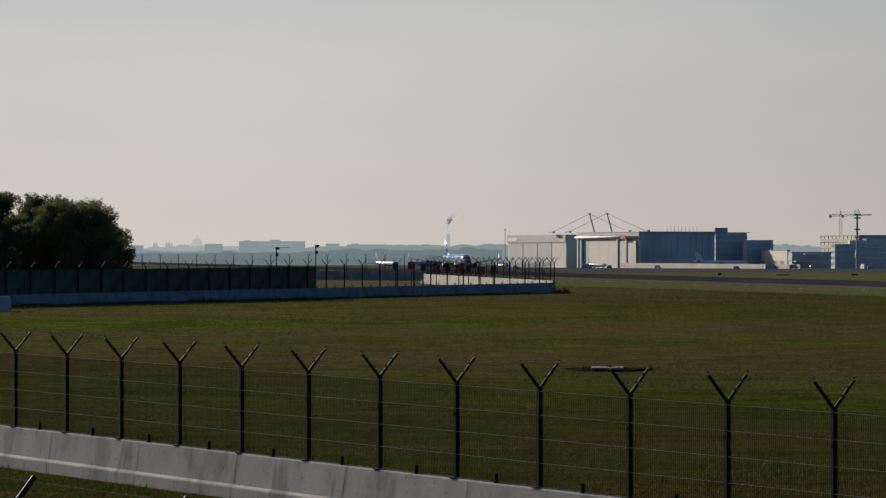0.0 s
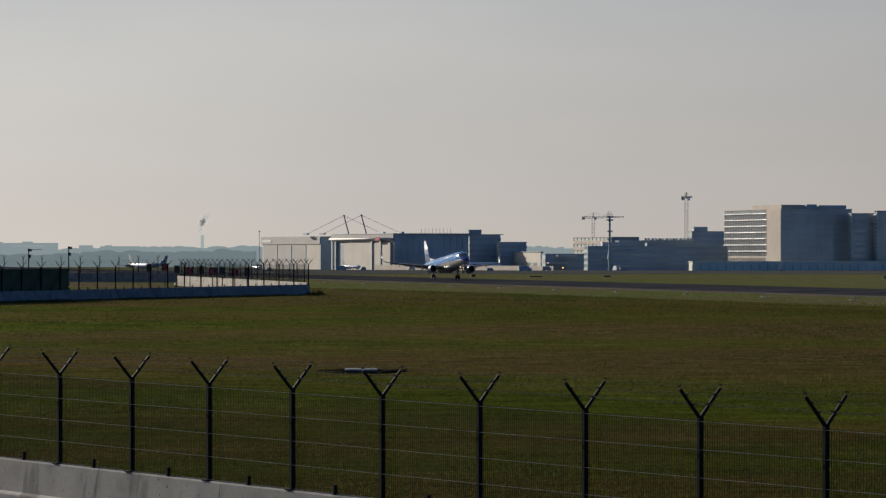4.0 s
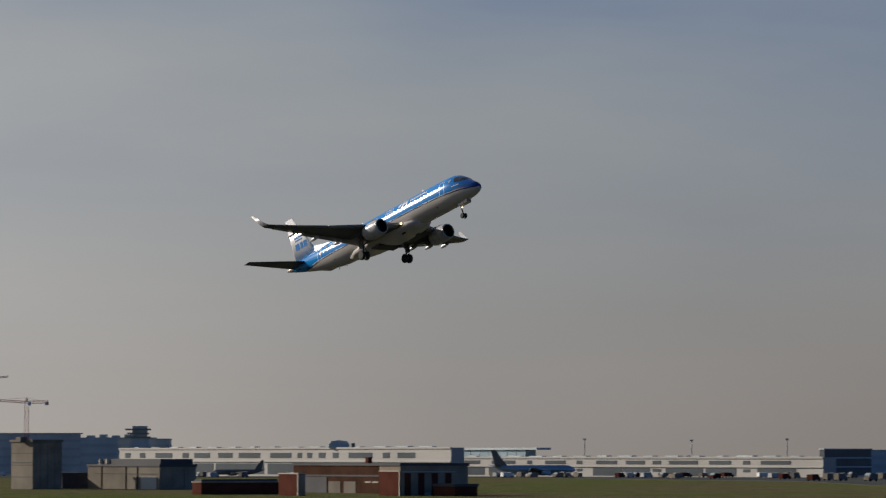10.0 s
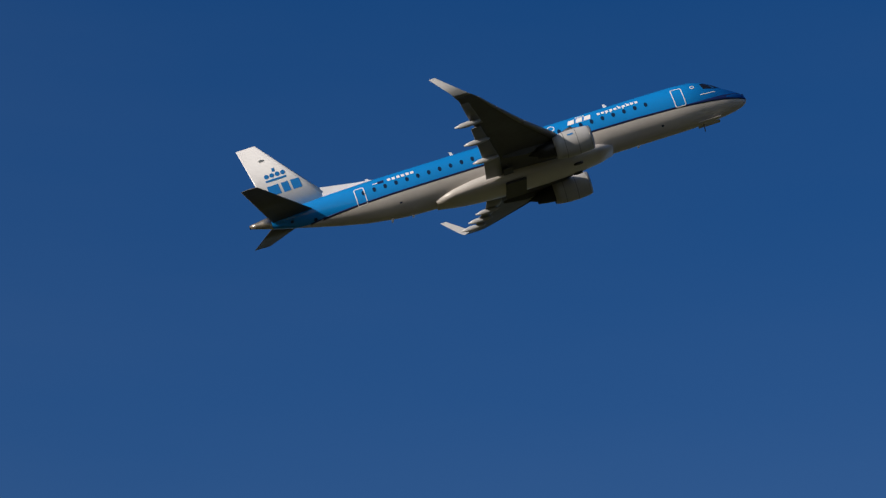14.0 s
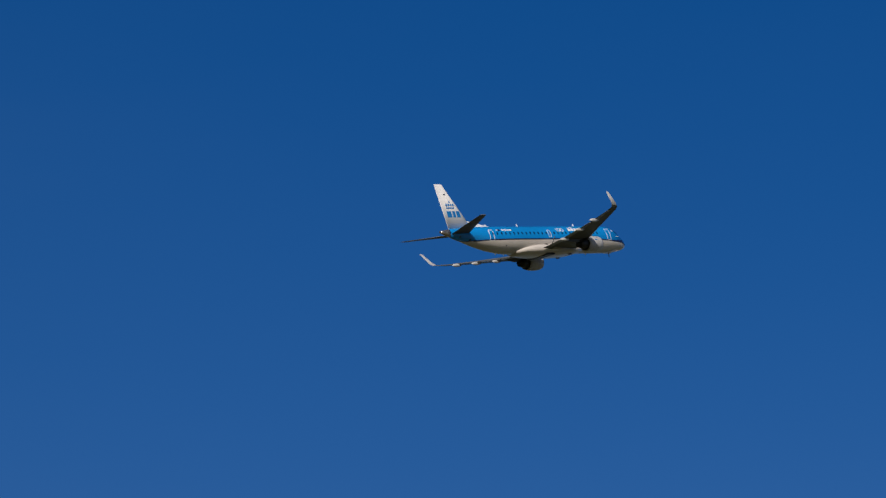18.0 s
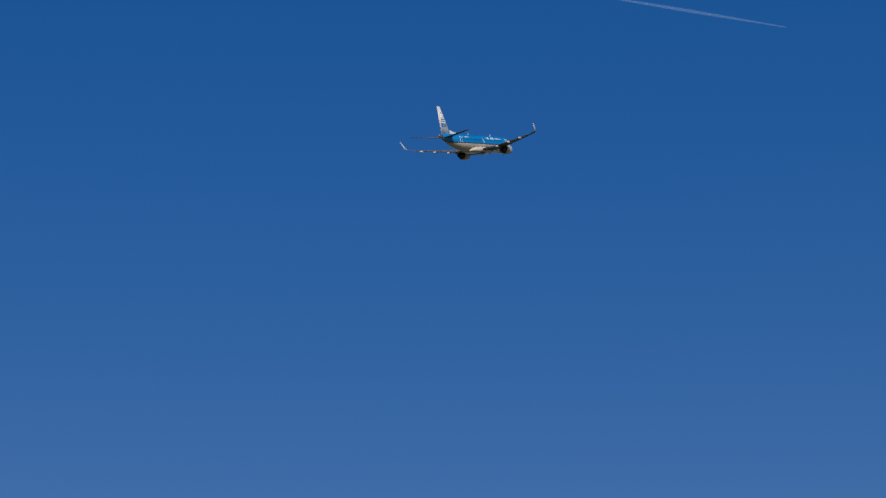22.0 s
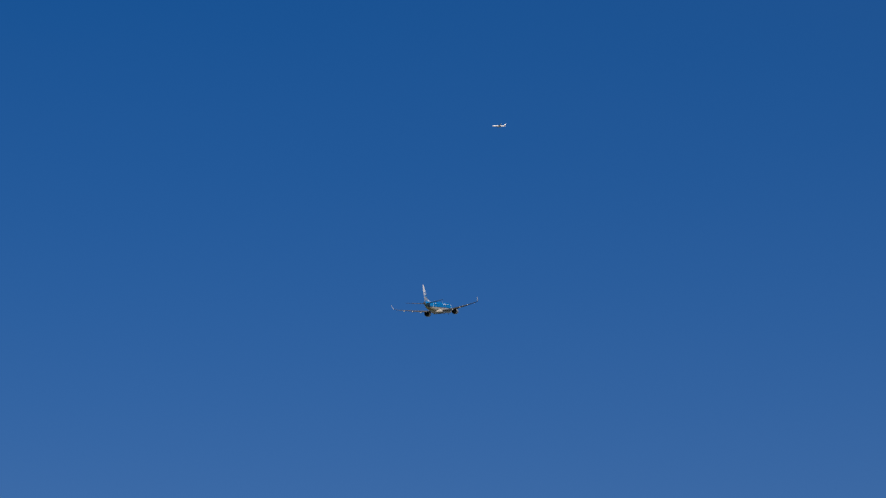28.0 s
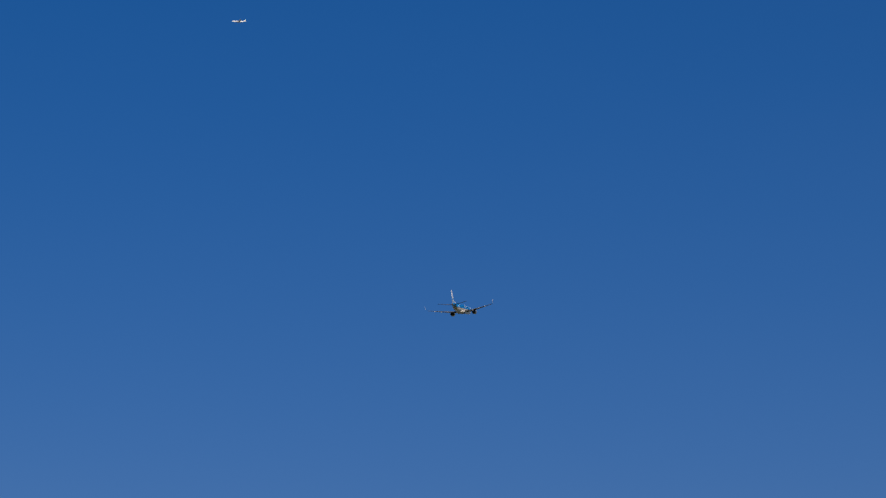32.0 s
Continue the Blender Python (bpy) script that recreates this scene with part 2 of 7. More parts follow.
def weathered(m, dark=0.45):
    """Rain streaks, blotches and chipped pits on old concrete, different on every block."""
    n, l = m.node_tree.nodes, m.node_tree.links
    b = n["Principled BSDF"]
    src = b.inputs["Base Color"].links[0].from_socket
    geo, mp = n.new("ShaderNodeNewGeometry"), n.new("ShaderNodeMapping")
    mp.inputs["Scale"].default_value = (1.0, 1.0, 0.28)
    l.new(geo.outputs["Position"], mp.inputs["Vector"])
    for vec, scale, detail, lo, hi, strength in ((mp.outputs[0], 2.6, 5, 0.56, 0.68, dark), (geo.outputs["Position"], 0.7, 6, 0.57, 0.64, dark * 0.7), (geo.outputs["Position"], 11.0, 2, 0.70, 0.73, 0.75)):
        t, r, x = n.new("ShaderNodeTexNoise"), n.new("ShaderNodeMapRange"), n.new("ShaderNodeMix")
        t.inputs["Scale"].default_value, t.inputs["Detail"].default_value = scale, detail
        l.new(vec, t.inputs["Vector"])
        r.inputs["From Min"].default_value, r.inputs["From Max"].default_value, r.inputs["To Max"].default_value = lo, hi, strength
        l.new(t.outputs["Fac"], r.inputs["Value"])
        x.data_type = "RGBA"
        l.new(r.outputs[0], x.inputs["Factor"]), l.new(src, x.inputs["A"])
        x.inputs["B"].default_value = (0.085, 0.078, 0.068, 1)
        src = x.outputs["Result"]
    l.new(src, b.inputs["Base Color"])


weathered(CONCRETE), weathered(SHADED, 0.35), weathered(STRIPE, 0.6)
FENCE = material("dark_green_steel", (0.009, 0.015, 0.013), 0.6, spec=0.06, scale=2, fine=60, vary=0.2)
WIRE = material("galvanised_wire", (0.135, 0.14, 0.14), 0.38, 0.75, spec=0.3, scale=2, fine=60)
BARBED = material("barbed_steel", (0.085, 0.082, 0.075), 0.6, 0.0, spec=0.2)
SCREEN = material("windbreak_mesh", (0.085, 0.112, 0.052), 0.9, scale=1, fine=25, vary=0.25)
LEAF = blade_material("autumn_leaf", ((0.085, 0.098, 0.042), (0.125, 0.130, 0.055), (0.165, 0.145, 0.065), (0.23, 0.15, 0.075)))
BARK = material("bark", (0.09, 0.07, 0.05), 0.95, scale=3, fine=25, vary=0.3, bump=0.5)
RED = material("sign_red", (0.42, 0.035, 0.035), 0.5, scale=2)
BOARD = material("sign_back", (0.03, 0.03, 0.032), 0.6, scale=2)
WHITE = material("white_cladding", (0.72, 0.70, 0.66), 0.6, scale=0.05, fine=1.0, vary=0.06)
SHELF = material("white_metal_shelf", (0.82, 0.80, 0.76), 0.3, scale=0.05, fine=1.0, vary=0.04)
GREY = material("grey_cladding", (0.42, 0.42, 0.42), 0.65, scale=0.06, fine=1.2, vary=0.08)
DARK = material("dark_cladding", (0.37, 0.42, 0.43), 0.5, 0.15, scale=0.05, fine=1.0, vary=0.12)
SLATE = material("slate_cladding", (0.43, 0.49, 0.50), 0.5, 0.15, scale=0.05, fine=1.0, vary=0.12)
BEIGE = material("beige_stone", (0.50, 0.44, 0.37), 0.85, scale=0.08, fine=1.5, vary=0.08)
CREAM = material("cream_doors", (0.56, 0.51, 0.43), 0.7, scale=0.06, fine=1.2, vary=0.06)
GLASS = material("facade_glass", (0.38, 0.44, 0.45), 0.3, 0.3, scale=0.05, fine=0.6, vary=0.15, spec=0.35)
BLUEGLASS = material("blue_facade_glass", (0.33, 0.43, 0.48), 0.3, 0.35, scale=0.05, fine=0.6, vary=0.12, spec=0.35)
TEALGLASS = material("teal_facade_glass", (0.28, 0.35, 0.37), 0.3, 0.3, scale=0.05, fine=0.6, vary=0.06, spec=0.35)
PALECLAD = material("pale_cladding", (0.80, 0.82, 0.66), 0.6, scale=0.05, fine=1.0, vary=0.1)
BOX = material("sign_box_grey", (0.085, 0.082, 0.075), 0.7, scale=2)
BRICK = material("red_brick", (0.098, 0.033, 0.023), 0.95, scale=0.3, fine=5, vary=0.15, spec=0.03)
NIGHTGLASS = material("dark_blue_glass", (0.07, 0.085, 0.10), 0.3, scale=0.05, fine=0.6, vary=0.15, spec=0.4)
DULL = material("dull_brown", (0.30, 0.245, 0.19), 0.9, scale=0.2, fine=3, vary=0.2, spec=0.05)
APRON = material("apron_concrete", (0.095, 0.098, 0.092), 0.95, scale=0.02, fine=0.4, vary=0.12, spec=0.0)
BROWN = material("brown_brick", (0.072, 0.036, 0.023), 0.95, scale=0.3, fine=5, vary=0.15, spec=0.03)
PIER = material("pale_pier_panel", (0.37, 0.35, 0.32), 0.6, scale=0.05, fine=1.0, vary=0.06)
OLDCON = material("weathered_concrete", (0.21, 0.185, 0.152), 0.95, scale=0.15, fine=3, vary=0.15, spec=0.05)
ROOF = material("roof_felt", (0.08, 0.08, 0.085), 0.9, scale=0.1, fine=2)
STEEL = material("grey_steel", (0.30, 0.31, 0.32), 0.5, 0.3, scale=0.5, fine=5)
CRANE = material("crane_paint", (0.45, 0.34, 0.30), 0.6, scale=0.5, fine=5)
CRANERED = material("crane_red", (0.45, 0.10, 0.08), 0.6, scale=0.5, fine=5)
P_BLUE = material("airline_blue", (0.004, 0.20, 0.56), 0.16, scale=0.3, fine=3, vary=0.03, spec=0.4)
def nose_fade(m):
    """The livery deepens to navy towards the nose."""
    n, l = m.node_tree.nodes, m.node_tree.links
    b = n["Principled BSDF"]
    src = b.inputs["Base Color"].links[0].from_socket
    tc, sp, mr, mx = n.new("ShaderNodeTexCoord"), n.new("ShaderNodeSeparateXYZ"), n.new("ShaderNodeMapRange"), n.new("ShaderNodeMix")
    mx.data_type = "RGBA"
    l.new(tc.outputs["Object"], sp.inputs[0]), l.new(sp.outputs["X"], mr.inputs["Value"])
    mr.inputs["From Min"].default_value, mr.inputs["From Max"].default_value = 12.5, 16.8
    l.new(mr.outputs[0], mx.inputs["Factor"]), l.new(src, mx.inputs["A"])
    mx.inputs["B"].default_value = (0.004, 0.045, 0.24, 1)
    l.new(mx.outputs["Result"], b.inputs["Base Color"])


nose_fade(P_BLUE)
P_MARK = material("emblem_blue", (0.010, 0.16, 0.46), 0.7, scale=0.3, fine=3, vary=0.03, spec=0.1)
P_COWL = material("cowl_grey", (0.46, 0.455, 0.46), 0.3, scale=0.25, fine=2.5, vary=0.08, spec=0.4)
P_BELLY = material("belly_grey", (0.53, 0.495, 0.47), 0.3, scale=0.25, fine=2.5, vary=0.06, spec=0.35, coat=0.08)
P_NAVY = material("navy_line", (0.006, 0.014, 0.075), 0.4, scale=0.3, fine=3, vary=0.03, spec=0.3)
P_WHITE = material("aircraft_white", (0.78, 0.77, 0.78), 0.26, scale=0.25, fine=2.5, vary=0.05, spec=0.5, coat=0.3)
P_GREY = material("wing_grey", (0.115, 0.118, 0.12), 0.5, scale=0.4, fine=3, vary=0.12, spec=0.2)
P_SLAT = material("slat_grey", (0.24, 0.245, 0.25), 0.4, 0.2, scale=0.4, fine=3, vary=0.12, spec=0.35)
P_DARK = material("engine_dark", (0.03, 0.03, 0.032), 0.5, 0.4, scale=1, fine=8)
P_METAL = material("bare_metal", (0.45, 0.42, 0.38), 0.3, 0.9, scale=1, fine=8)
P_CONE = material("scorched_metal", (0.50, 0.44, 0.38), 0.38, 0.85, scale=1.5, fine=8, vary=0.2)
P_CABIN = material("tinted_cabin_glass", (0.004, 0.022, 0.065), 0.16, scale=2, fine=9, spec=0.3)
P_GLASS = material("cabin_glass", (0.012, 0.013, 0.016), 0.1, scale=2, fine=9, spec=0.8)
TYRE = material("tyre_rubber", (0.02, 0.02, 0.02), 0.85, scale=3, fine=30)
LAMP = glowing("landing_lamp", (1.0, 0.80, 0.50), 2.5)
AMBER = glowing("amber_lamp", (1.0, 0.45, 0.08), 5.0)


# ---- mesh helpers ----
class Shape:
    """Collects points and faces of one mesh."""

    def __init__(self):
        self.v, self.f = [], []

    def add(self, pts, faces):
        k = len(self.v)
        self.v += [tuple(p) for p in pts]
        self.f += [tuple(i + k for i in f) for f in faces]
        return self

    def box(self, c, size, m=None):
        x, y, z = (s / 2 for s in size)
        pts = [Vector((sx * x, sy * y, sz * z)) for sx in (-1, 1) for sy in (-1, 1) for sz in (-1, 1)]
        pts = [(m @ p if m else p) + Vector(c) for p in pts]
        return self.add(pts, [(0, 1, 3, 2), (4, 6, 7, 5), (0, 4, 5, 1), (2, 3, 7, 6), (0, 2, 6, 4), (1, 5, 7, 3)])

    def rod(self, a, b, r0, r1=None, n=6, cap=True):
        a, b = Vector(a), Vector(b)
        r1 = r0 if r1 is None else r1
        d = (b - a).normalized()
        s = d.orthogonal().normalized()
        t = d.cross(s)
        ring = [(s * math.cos(2 * math.pi * i / n) + t * math.sin(2 * math.pi * i / n)) for i in range(n)]
        faces = [(i, (i + 1) % n, n + (i + 1) % n, n + i) for i in range(n)]
        if cap:
            faces += [tuple(range(n - 1, -1, -1)), tuple(range(n, 2 * n))]
        return self.add([a + p * r0 for p in ring] + [b + p * r1 for p in ring], faces)

    def loft(self, rings, closed=True, caps=True):
        n = len(rings[0])
        pts = [p for r in rings for p in r]
        faces = []
        for k in range(len(rings) - 1):
            for i in range(n if closed else n - 1):
                j = (i + 1) % n
                faces.append((k * n + i, k * n + j, (k + 1) * n + j, (k + 1) * n + i))
        if caps:
            faces += [tuple(range(n - 1, -1, -1)), tuple(range((len(rings) - 1) * n, len(rings) * n))]
        return self.add(pts, faces)

    def mesh(self, name, mat, smooth=False):
        me = bpy.data.meshes.new(name)
        me.from_pydata(self.v, [], self.f)
        me.materials.append(mat)
        if smooth:
            me.polygons.foreach_set("use_smooth", [True] * len(me.polygons))
        bm = bmesh.new()
        bm.from_mesh(me)
        bmesh.ops.recalc_face_normals(bm, faces=bm.faces)
        bm.to_mesh(me)
        bm.free()
        me.update()
        return me


def part(name, shape, mat, parent=None, label="", smooth=False, at=None):
    ob = new(name, shape.mesh(name, mat, smooth) if isinstance(shape, Shape) else shape)
    if parent is not None:
        ob.parent = parent
    if at is not None:
        ob.matrix_basis = at
    return tagged(ob, label)


def thing(name, at=None):
    ob = new(name)
    ob.empty_display_size = 0.3
    if at is not None:
        ob.matrix_basis = at
    return ob


def step(a, b, x):
    s = min(1.0, max(0.0, (x - a) / (b - a)))
    return s * s * (3 - 2 * s)


def ground_height(x, y):
    """The airfield: a grass bank by the fence, a level runway strip, land that falls away beyond."""
    a, lat, r = x * RUN.x + y * RUN.y, x * NOR.x + y * NOR.y, math.hypot(x, y)
    bank = (1.7 + 1.2 * step(60, 200, -a)) * (1 - step(320, 600, -a)) * (1 - step(60, 185, lat))
    return bank - 0.35 * step(60, 185, lat) - 6.0 * min(1.0, max(0.0, (r - 900) / 1700))


def bearing(az, d):
    return Vector((d * math.sin(radians(az)), d * math.cos(radians(az)), 0))


def rise(el, d):
    return EYE + d * math.tan(radians(el))


def on_ground(p, lift=0.0):
    return Vector((p.x, p.y, ground_height(p.x, p.y) + lift))


def frame_of(p, yaw=0.0):
    """A pose at p with x along NOR (away to the right) and y along RUN reversed."""
    return Matrix.Translation(p) @ pose(0, 0, 0, 0, 0, 12 + yaw)


# ---- ground, runway ----
def build_ground():
    radii = [0.0] + [4 * (4900 / 4) ** (k / 149) for k in range(150)]
    n = 216
    pts = [(0, 0, ground_height(0, 0))]
    for r in radii[1:]:
        for k in range(n):
            x, y = r * math.sin(2 * math.pi * k / n), r * math.cos(2 * math.pi * k / n)
            pts.append((x, y, ground_height(x, y) - 0.02))
    faces = [(0, 1 + (k + 1) % n, 1 + k) for k in range(n)]
    for j in range(len(radii) - 2):
        o = 1 + j * n
        faces += [(o + k, o + (k + 1) % n, o + n + (k + 1) % n, o + n + k) for k in range(n)]
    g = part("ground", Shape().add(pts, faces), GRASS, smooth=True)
    tagged(g, "mown airfield grass, green with dry brown patches", "ground", kind="structure")


def strip(l0, l1, a0, a1, z, mat, name, parent, crown=None):
    """A band along the runway between two offsets, laid on the crowned surface."""
    s = Shape()
    na = max(1, int((a1 - a0) / 40))
    ls = [l0 + (l1 - l0) * k / 6 for k in range(7)]
    rings = []
    for i in range(na + 1):
        a = a0 + (a1 - a0) * i / na
        ring = []
        for lat in ls:
            p = RUN * a + NOR * lat
            ring.append((p.x, p.y, z(lat)))
        ring += [(p[0], p[1], -0.6) for p in (ring[-1], ring[0])]
        rings.append(ring)
    s.loft(rings)
    return part(name, s, mat, parent)


def crowned(lift):
    return lambda lat: 0.02 - 0.30 * min(1.0, abs(lat - RUNWAY_AT) / 22.5) + lift


def build_runway():
    rw = tagged(thing("runway"), "dark asphalt runway with paler concrete shoulders", "runway", kind="structure")
    strip(204.0, 241.5, -2300, 1400, crowned(0), ASPHALT, "carriageway", rw)
    strip(201.0, 204.0, -2300, 1400, lambda l: -0.20, SHOULDER, "shoulder", rw)
    strip(241.5, 246.0, -2300, 1400, lambda l: -0.27, ASPHALT, "shoulder", rw)
    strip(205.0, 205.9, -269, 1400, crowned(0.012), PAINT, "edge_line", rw)
    strip(205.0, 205.7, -2300, -269, crowned(0.012), WORN, "edge_line", rw)
    strip(239.6, 240.0, -2300, 1400, crowned(0.012), WORN, "edge_line", rw)
    for k in range(56):
        a = -1900 + 60 * k
        strip(218.8, 219.2, a, a + 30, crowned(0.012), WORN, "centre_dash", rw)


# ---- fences ----
FENCE_DIR = Vector((0.5214, -0.8533, 0))
FENCE_START = Vector((-8.9, 70.6, 0))


def post_mesh(h=1.60):
    s = Shape()
    s.box((0, 0, h / 2 - 0.1), (0.056, 0.075, h + 0.2))
    s.box((0, 0, 0.01), (0.16, 0.2, 0.02))
    return s


def arm_mesh(side):
    s = Shape()
    s.rod((0, 0, -0.03), (0, side * 0.35, 0.37), 0.027, 0.023, 6)
    for k in range(3):
        q = 0.12 + 0.12 * k
        s.box((0, side * q, q * 1.03 + 0.04), (0.05, 0.018, 0.024))
    return s


def mesh_panel(length=2.5, height=1.55, pitch=0.05):
    s = Shape()
    n = int(length / pitch)
    r = 0.0036 if pitch < 0.08 else 0.0018
    for k in range(1, n):
        x = k * pitch
        s.add([(x - r, -r, 0), (x + r, -r, 0), (x, r, 0), (x - r, -r, height), (x + r, -r, height), (x, r, height)],
              [(0, 1, 4, 3), (1, 2, 5, 4), (2, 0, 3, 5)])
    return s


def rail_mesh(length=2.5):
    s = Shape()
    s.rod((0, -0.012, 0), (length, -0.012, 0), 0.0042, n=4)
    s.rod((0, 0.012, 0), (length, 0.012, 0), 0.0042, n=4)
    return s


def barbed_mesh(length=2.5):
    s = Shape()
    s.rod((0, 0, 0), (length, 0, 0), 0.0024, n=3, cap=False)
    for k in range(16):
        x = (k + 0.5) * length / 16
        s.box((x, 0, 0), (0.006, 0.006, 0.032), pose(0, 0, 0, 25 * (k % 3), 30, 0).to_3x3())
    return s


def thin_strand(length=2.5):
    return Shape().rod((0, 0, 0), (length, 0, 0), 0.0012, n=3, cap=False)


def barrier_mesh(length):
    """Concrete barrier block: foot, splayed band, near-upright face."""
    prof = [(-0.24, -0.25), (-0.215, 0.22), (-0.207, 0.235), (-0.160, 0.285), (-0.09, 0.83), (-0.075, 0.85),
            (0.075, 0.85), (0.09, 0.83), (0.160, 0.285), (0.207, 0.235), (0.215, 0.22), (0.24, -0.25)]
    rings = []
    for x, k in ((0.004, 0.98), (0.016, 1), (length - 0.016, 1), (length - 0.004, 0.98)):
        rings.append([(x, y * k, z) for y, z in prof])
    return Shape().loft(rings)


def stripe_mesh(length):
    return Shape().add([(0.0, -0.2095, 0.238), (length, -0.2095, 0.238), (length, -0.166, 0.285), (0.0, -0.166, 0.285),
                        (0.0, -0.19, 0.228), (length, -0.19, 0.228), (length, -0.15, 0.275), (0.0, -0.15, 0.275)],
                       [(0, 1, 2, 3), (4, 7, 6, 5), (0, 4, 5, 1), (3, 2, 6, 7), (0, 3, 7, 4), (1, 5, 6, 2)])


def fence_run(label, start, direction, n0, n1, z_of, fine=True, rails=4, height=1.55, last=True, skip=1):
    """A security fence on concrete barrier blocks: posts with forked arms, mesh panels, barbed strands."""
    yaw = math.degrees(math.atan2(direction.y, direction.x))
    base = start + direction * (2.5 * n0)
    f = tagged(thing("security_fence", Matrix.Translation((base.x, base.y, z_of(base)))), label, "fence", "security fences")
    inv = f.matrix_basis.inverted()
    turn = pose(0, 0, 0, 0, 0, yaw)
    top = 0.85
    shared = {}

    def put(name, key, make, mat, m, label=""):
        if key not in shared:
            shared[key] = make().mesh(name, mat)
        return part(name, shared[key], mat, f, label, at=inv @ m)

    for i in range(n0, n1 + 1):
        p = start + direction * (2.5 * i)
        p = Vector((p.x, p.y, z_of(p)))
        q = start + direction * (2.5 * (i + 1))
        q = Vector((q.x, q.y, z_of(q)))
        tilt = pose(0, 0, 0, 0, -math.degrees(math.atan2(q.z - p.z, 2.5)), 0)
        m = Matrix.Translation(p + Vector((0, 0, top))) @ turn
        ms = m @ tilt
        if i == n1 and not last:
            break
        if (i - n0) % skip == 0:
            post = put("post", "post", lambda: post_mesh(height + 0.05), FENCE, m)
            for side in (-1, 1):
                if ("arm", side) not in shared:
                    shared["arm", side] = arm_mesh(side).mesh("forked_arm", FENCE)
                part("forked_arm", shared["arm", side], FENCE, post, "slanted arm of the forked fence top", at=pose(0, 0, height + 0.05))
        if i == n1:
            break
        put("mesh_panel", "panel", lambda: mesh_panel(2.5, height, 0.05 if fine else 0.1), FENCE, ms, "dark welded wire mesh panel")
        for k in range(rails + 1):
            put("rail", "rail", rail_mesh, WIRE, ms @ pose(0, -0.02, 0.02 + (height - 0.04) * k / rails))
        for side in (-1, 1):
            for k in range(3):
                e = 0.12 + 0.12 * k
                put("barbed_strand", "barb", barbed_mesh if fine else thin_strand, BARBED, ms @ pose(0, side * e, height + 0.09 + e * 1.03))
        put("bracket_stub", "stub", lambda: Shape().box((0, 0, 0.07), (0.05, 0.06, 0.16)), FENCE, m @ pose(1.25, -0.03, 0))
    return f


def barriers(start, direction, s0, s1, length, z_of, stripe, label, mat=None):
    yaw = math.degrees(math.atan2(direction.y, direction.x))
    body, band = None, None
    s = s0
    while s < s1 - 0.1:
        p, q = start + direction * s, start + direction * (s + length)
        zp, zq = z_of(p), z_of(q)
        m = Matrix.Translation((p.x, p.y, zp)) @ pose(0, 0, 0, 0, -math.degrees(math.atan2(zq - zp, length)), yaw)
        if body is None:
            body = barrier_mesh(length).mesh("concrete_barrier", mat or CONCRETE)
            band = stripe_mesh(length).mesh("splay_band", STRIPE)
        b = tagged(part("concrete_barrier", body, CONCRETE, at=m), label, "barrier", "concrete barrier blocks")
        # the sun caught on the splay is painted as a paler band
        if stripe:
            part("splay_band", band, STRIPE, b, "paler band, the splay's sunlit tone put into its colour")
        s += length


def near_z(p):
    return 1.70 - 0.011 * min(22.0, max(0.0, (70.6 - p.y) / 2.133))


def wall_z(p):
    return 2.72 + 0.0022 * (p.y - 200)


WALL_L, WALL_C, WALL_Q = Vector((-26.7, 204, 0)), Vector((8.8, 268, 0)), Vector((-2.2, 390, 0))


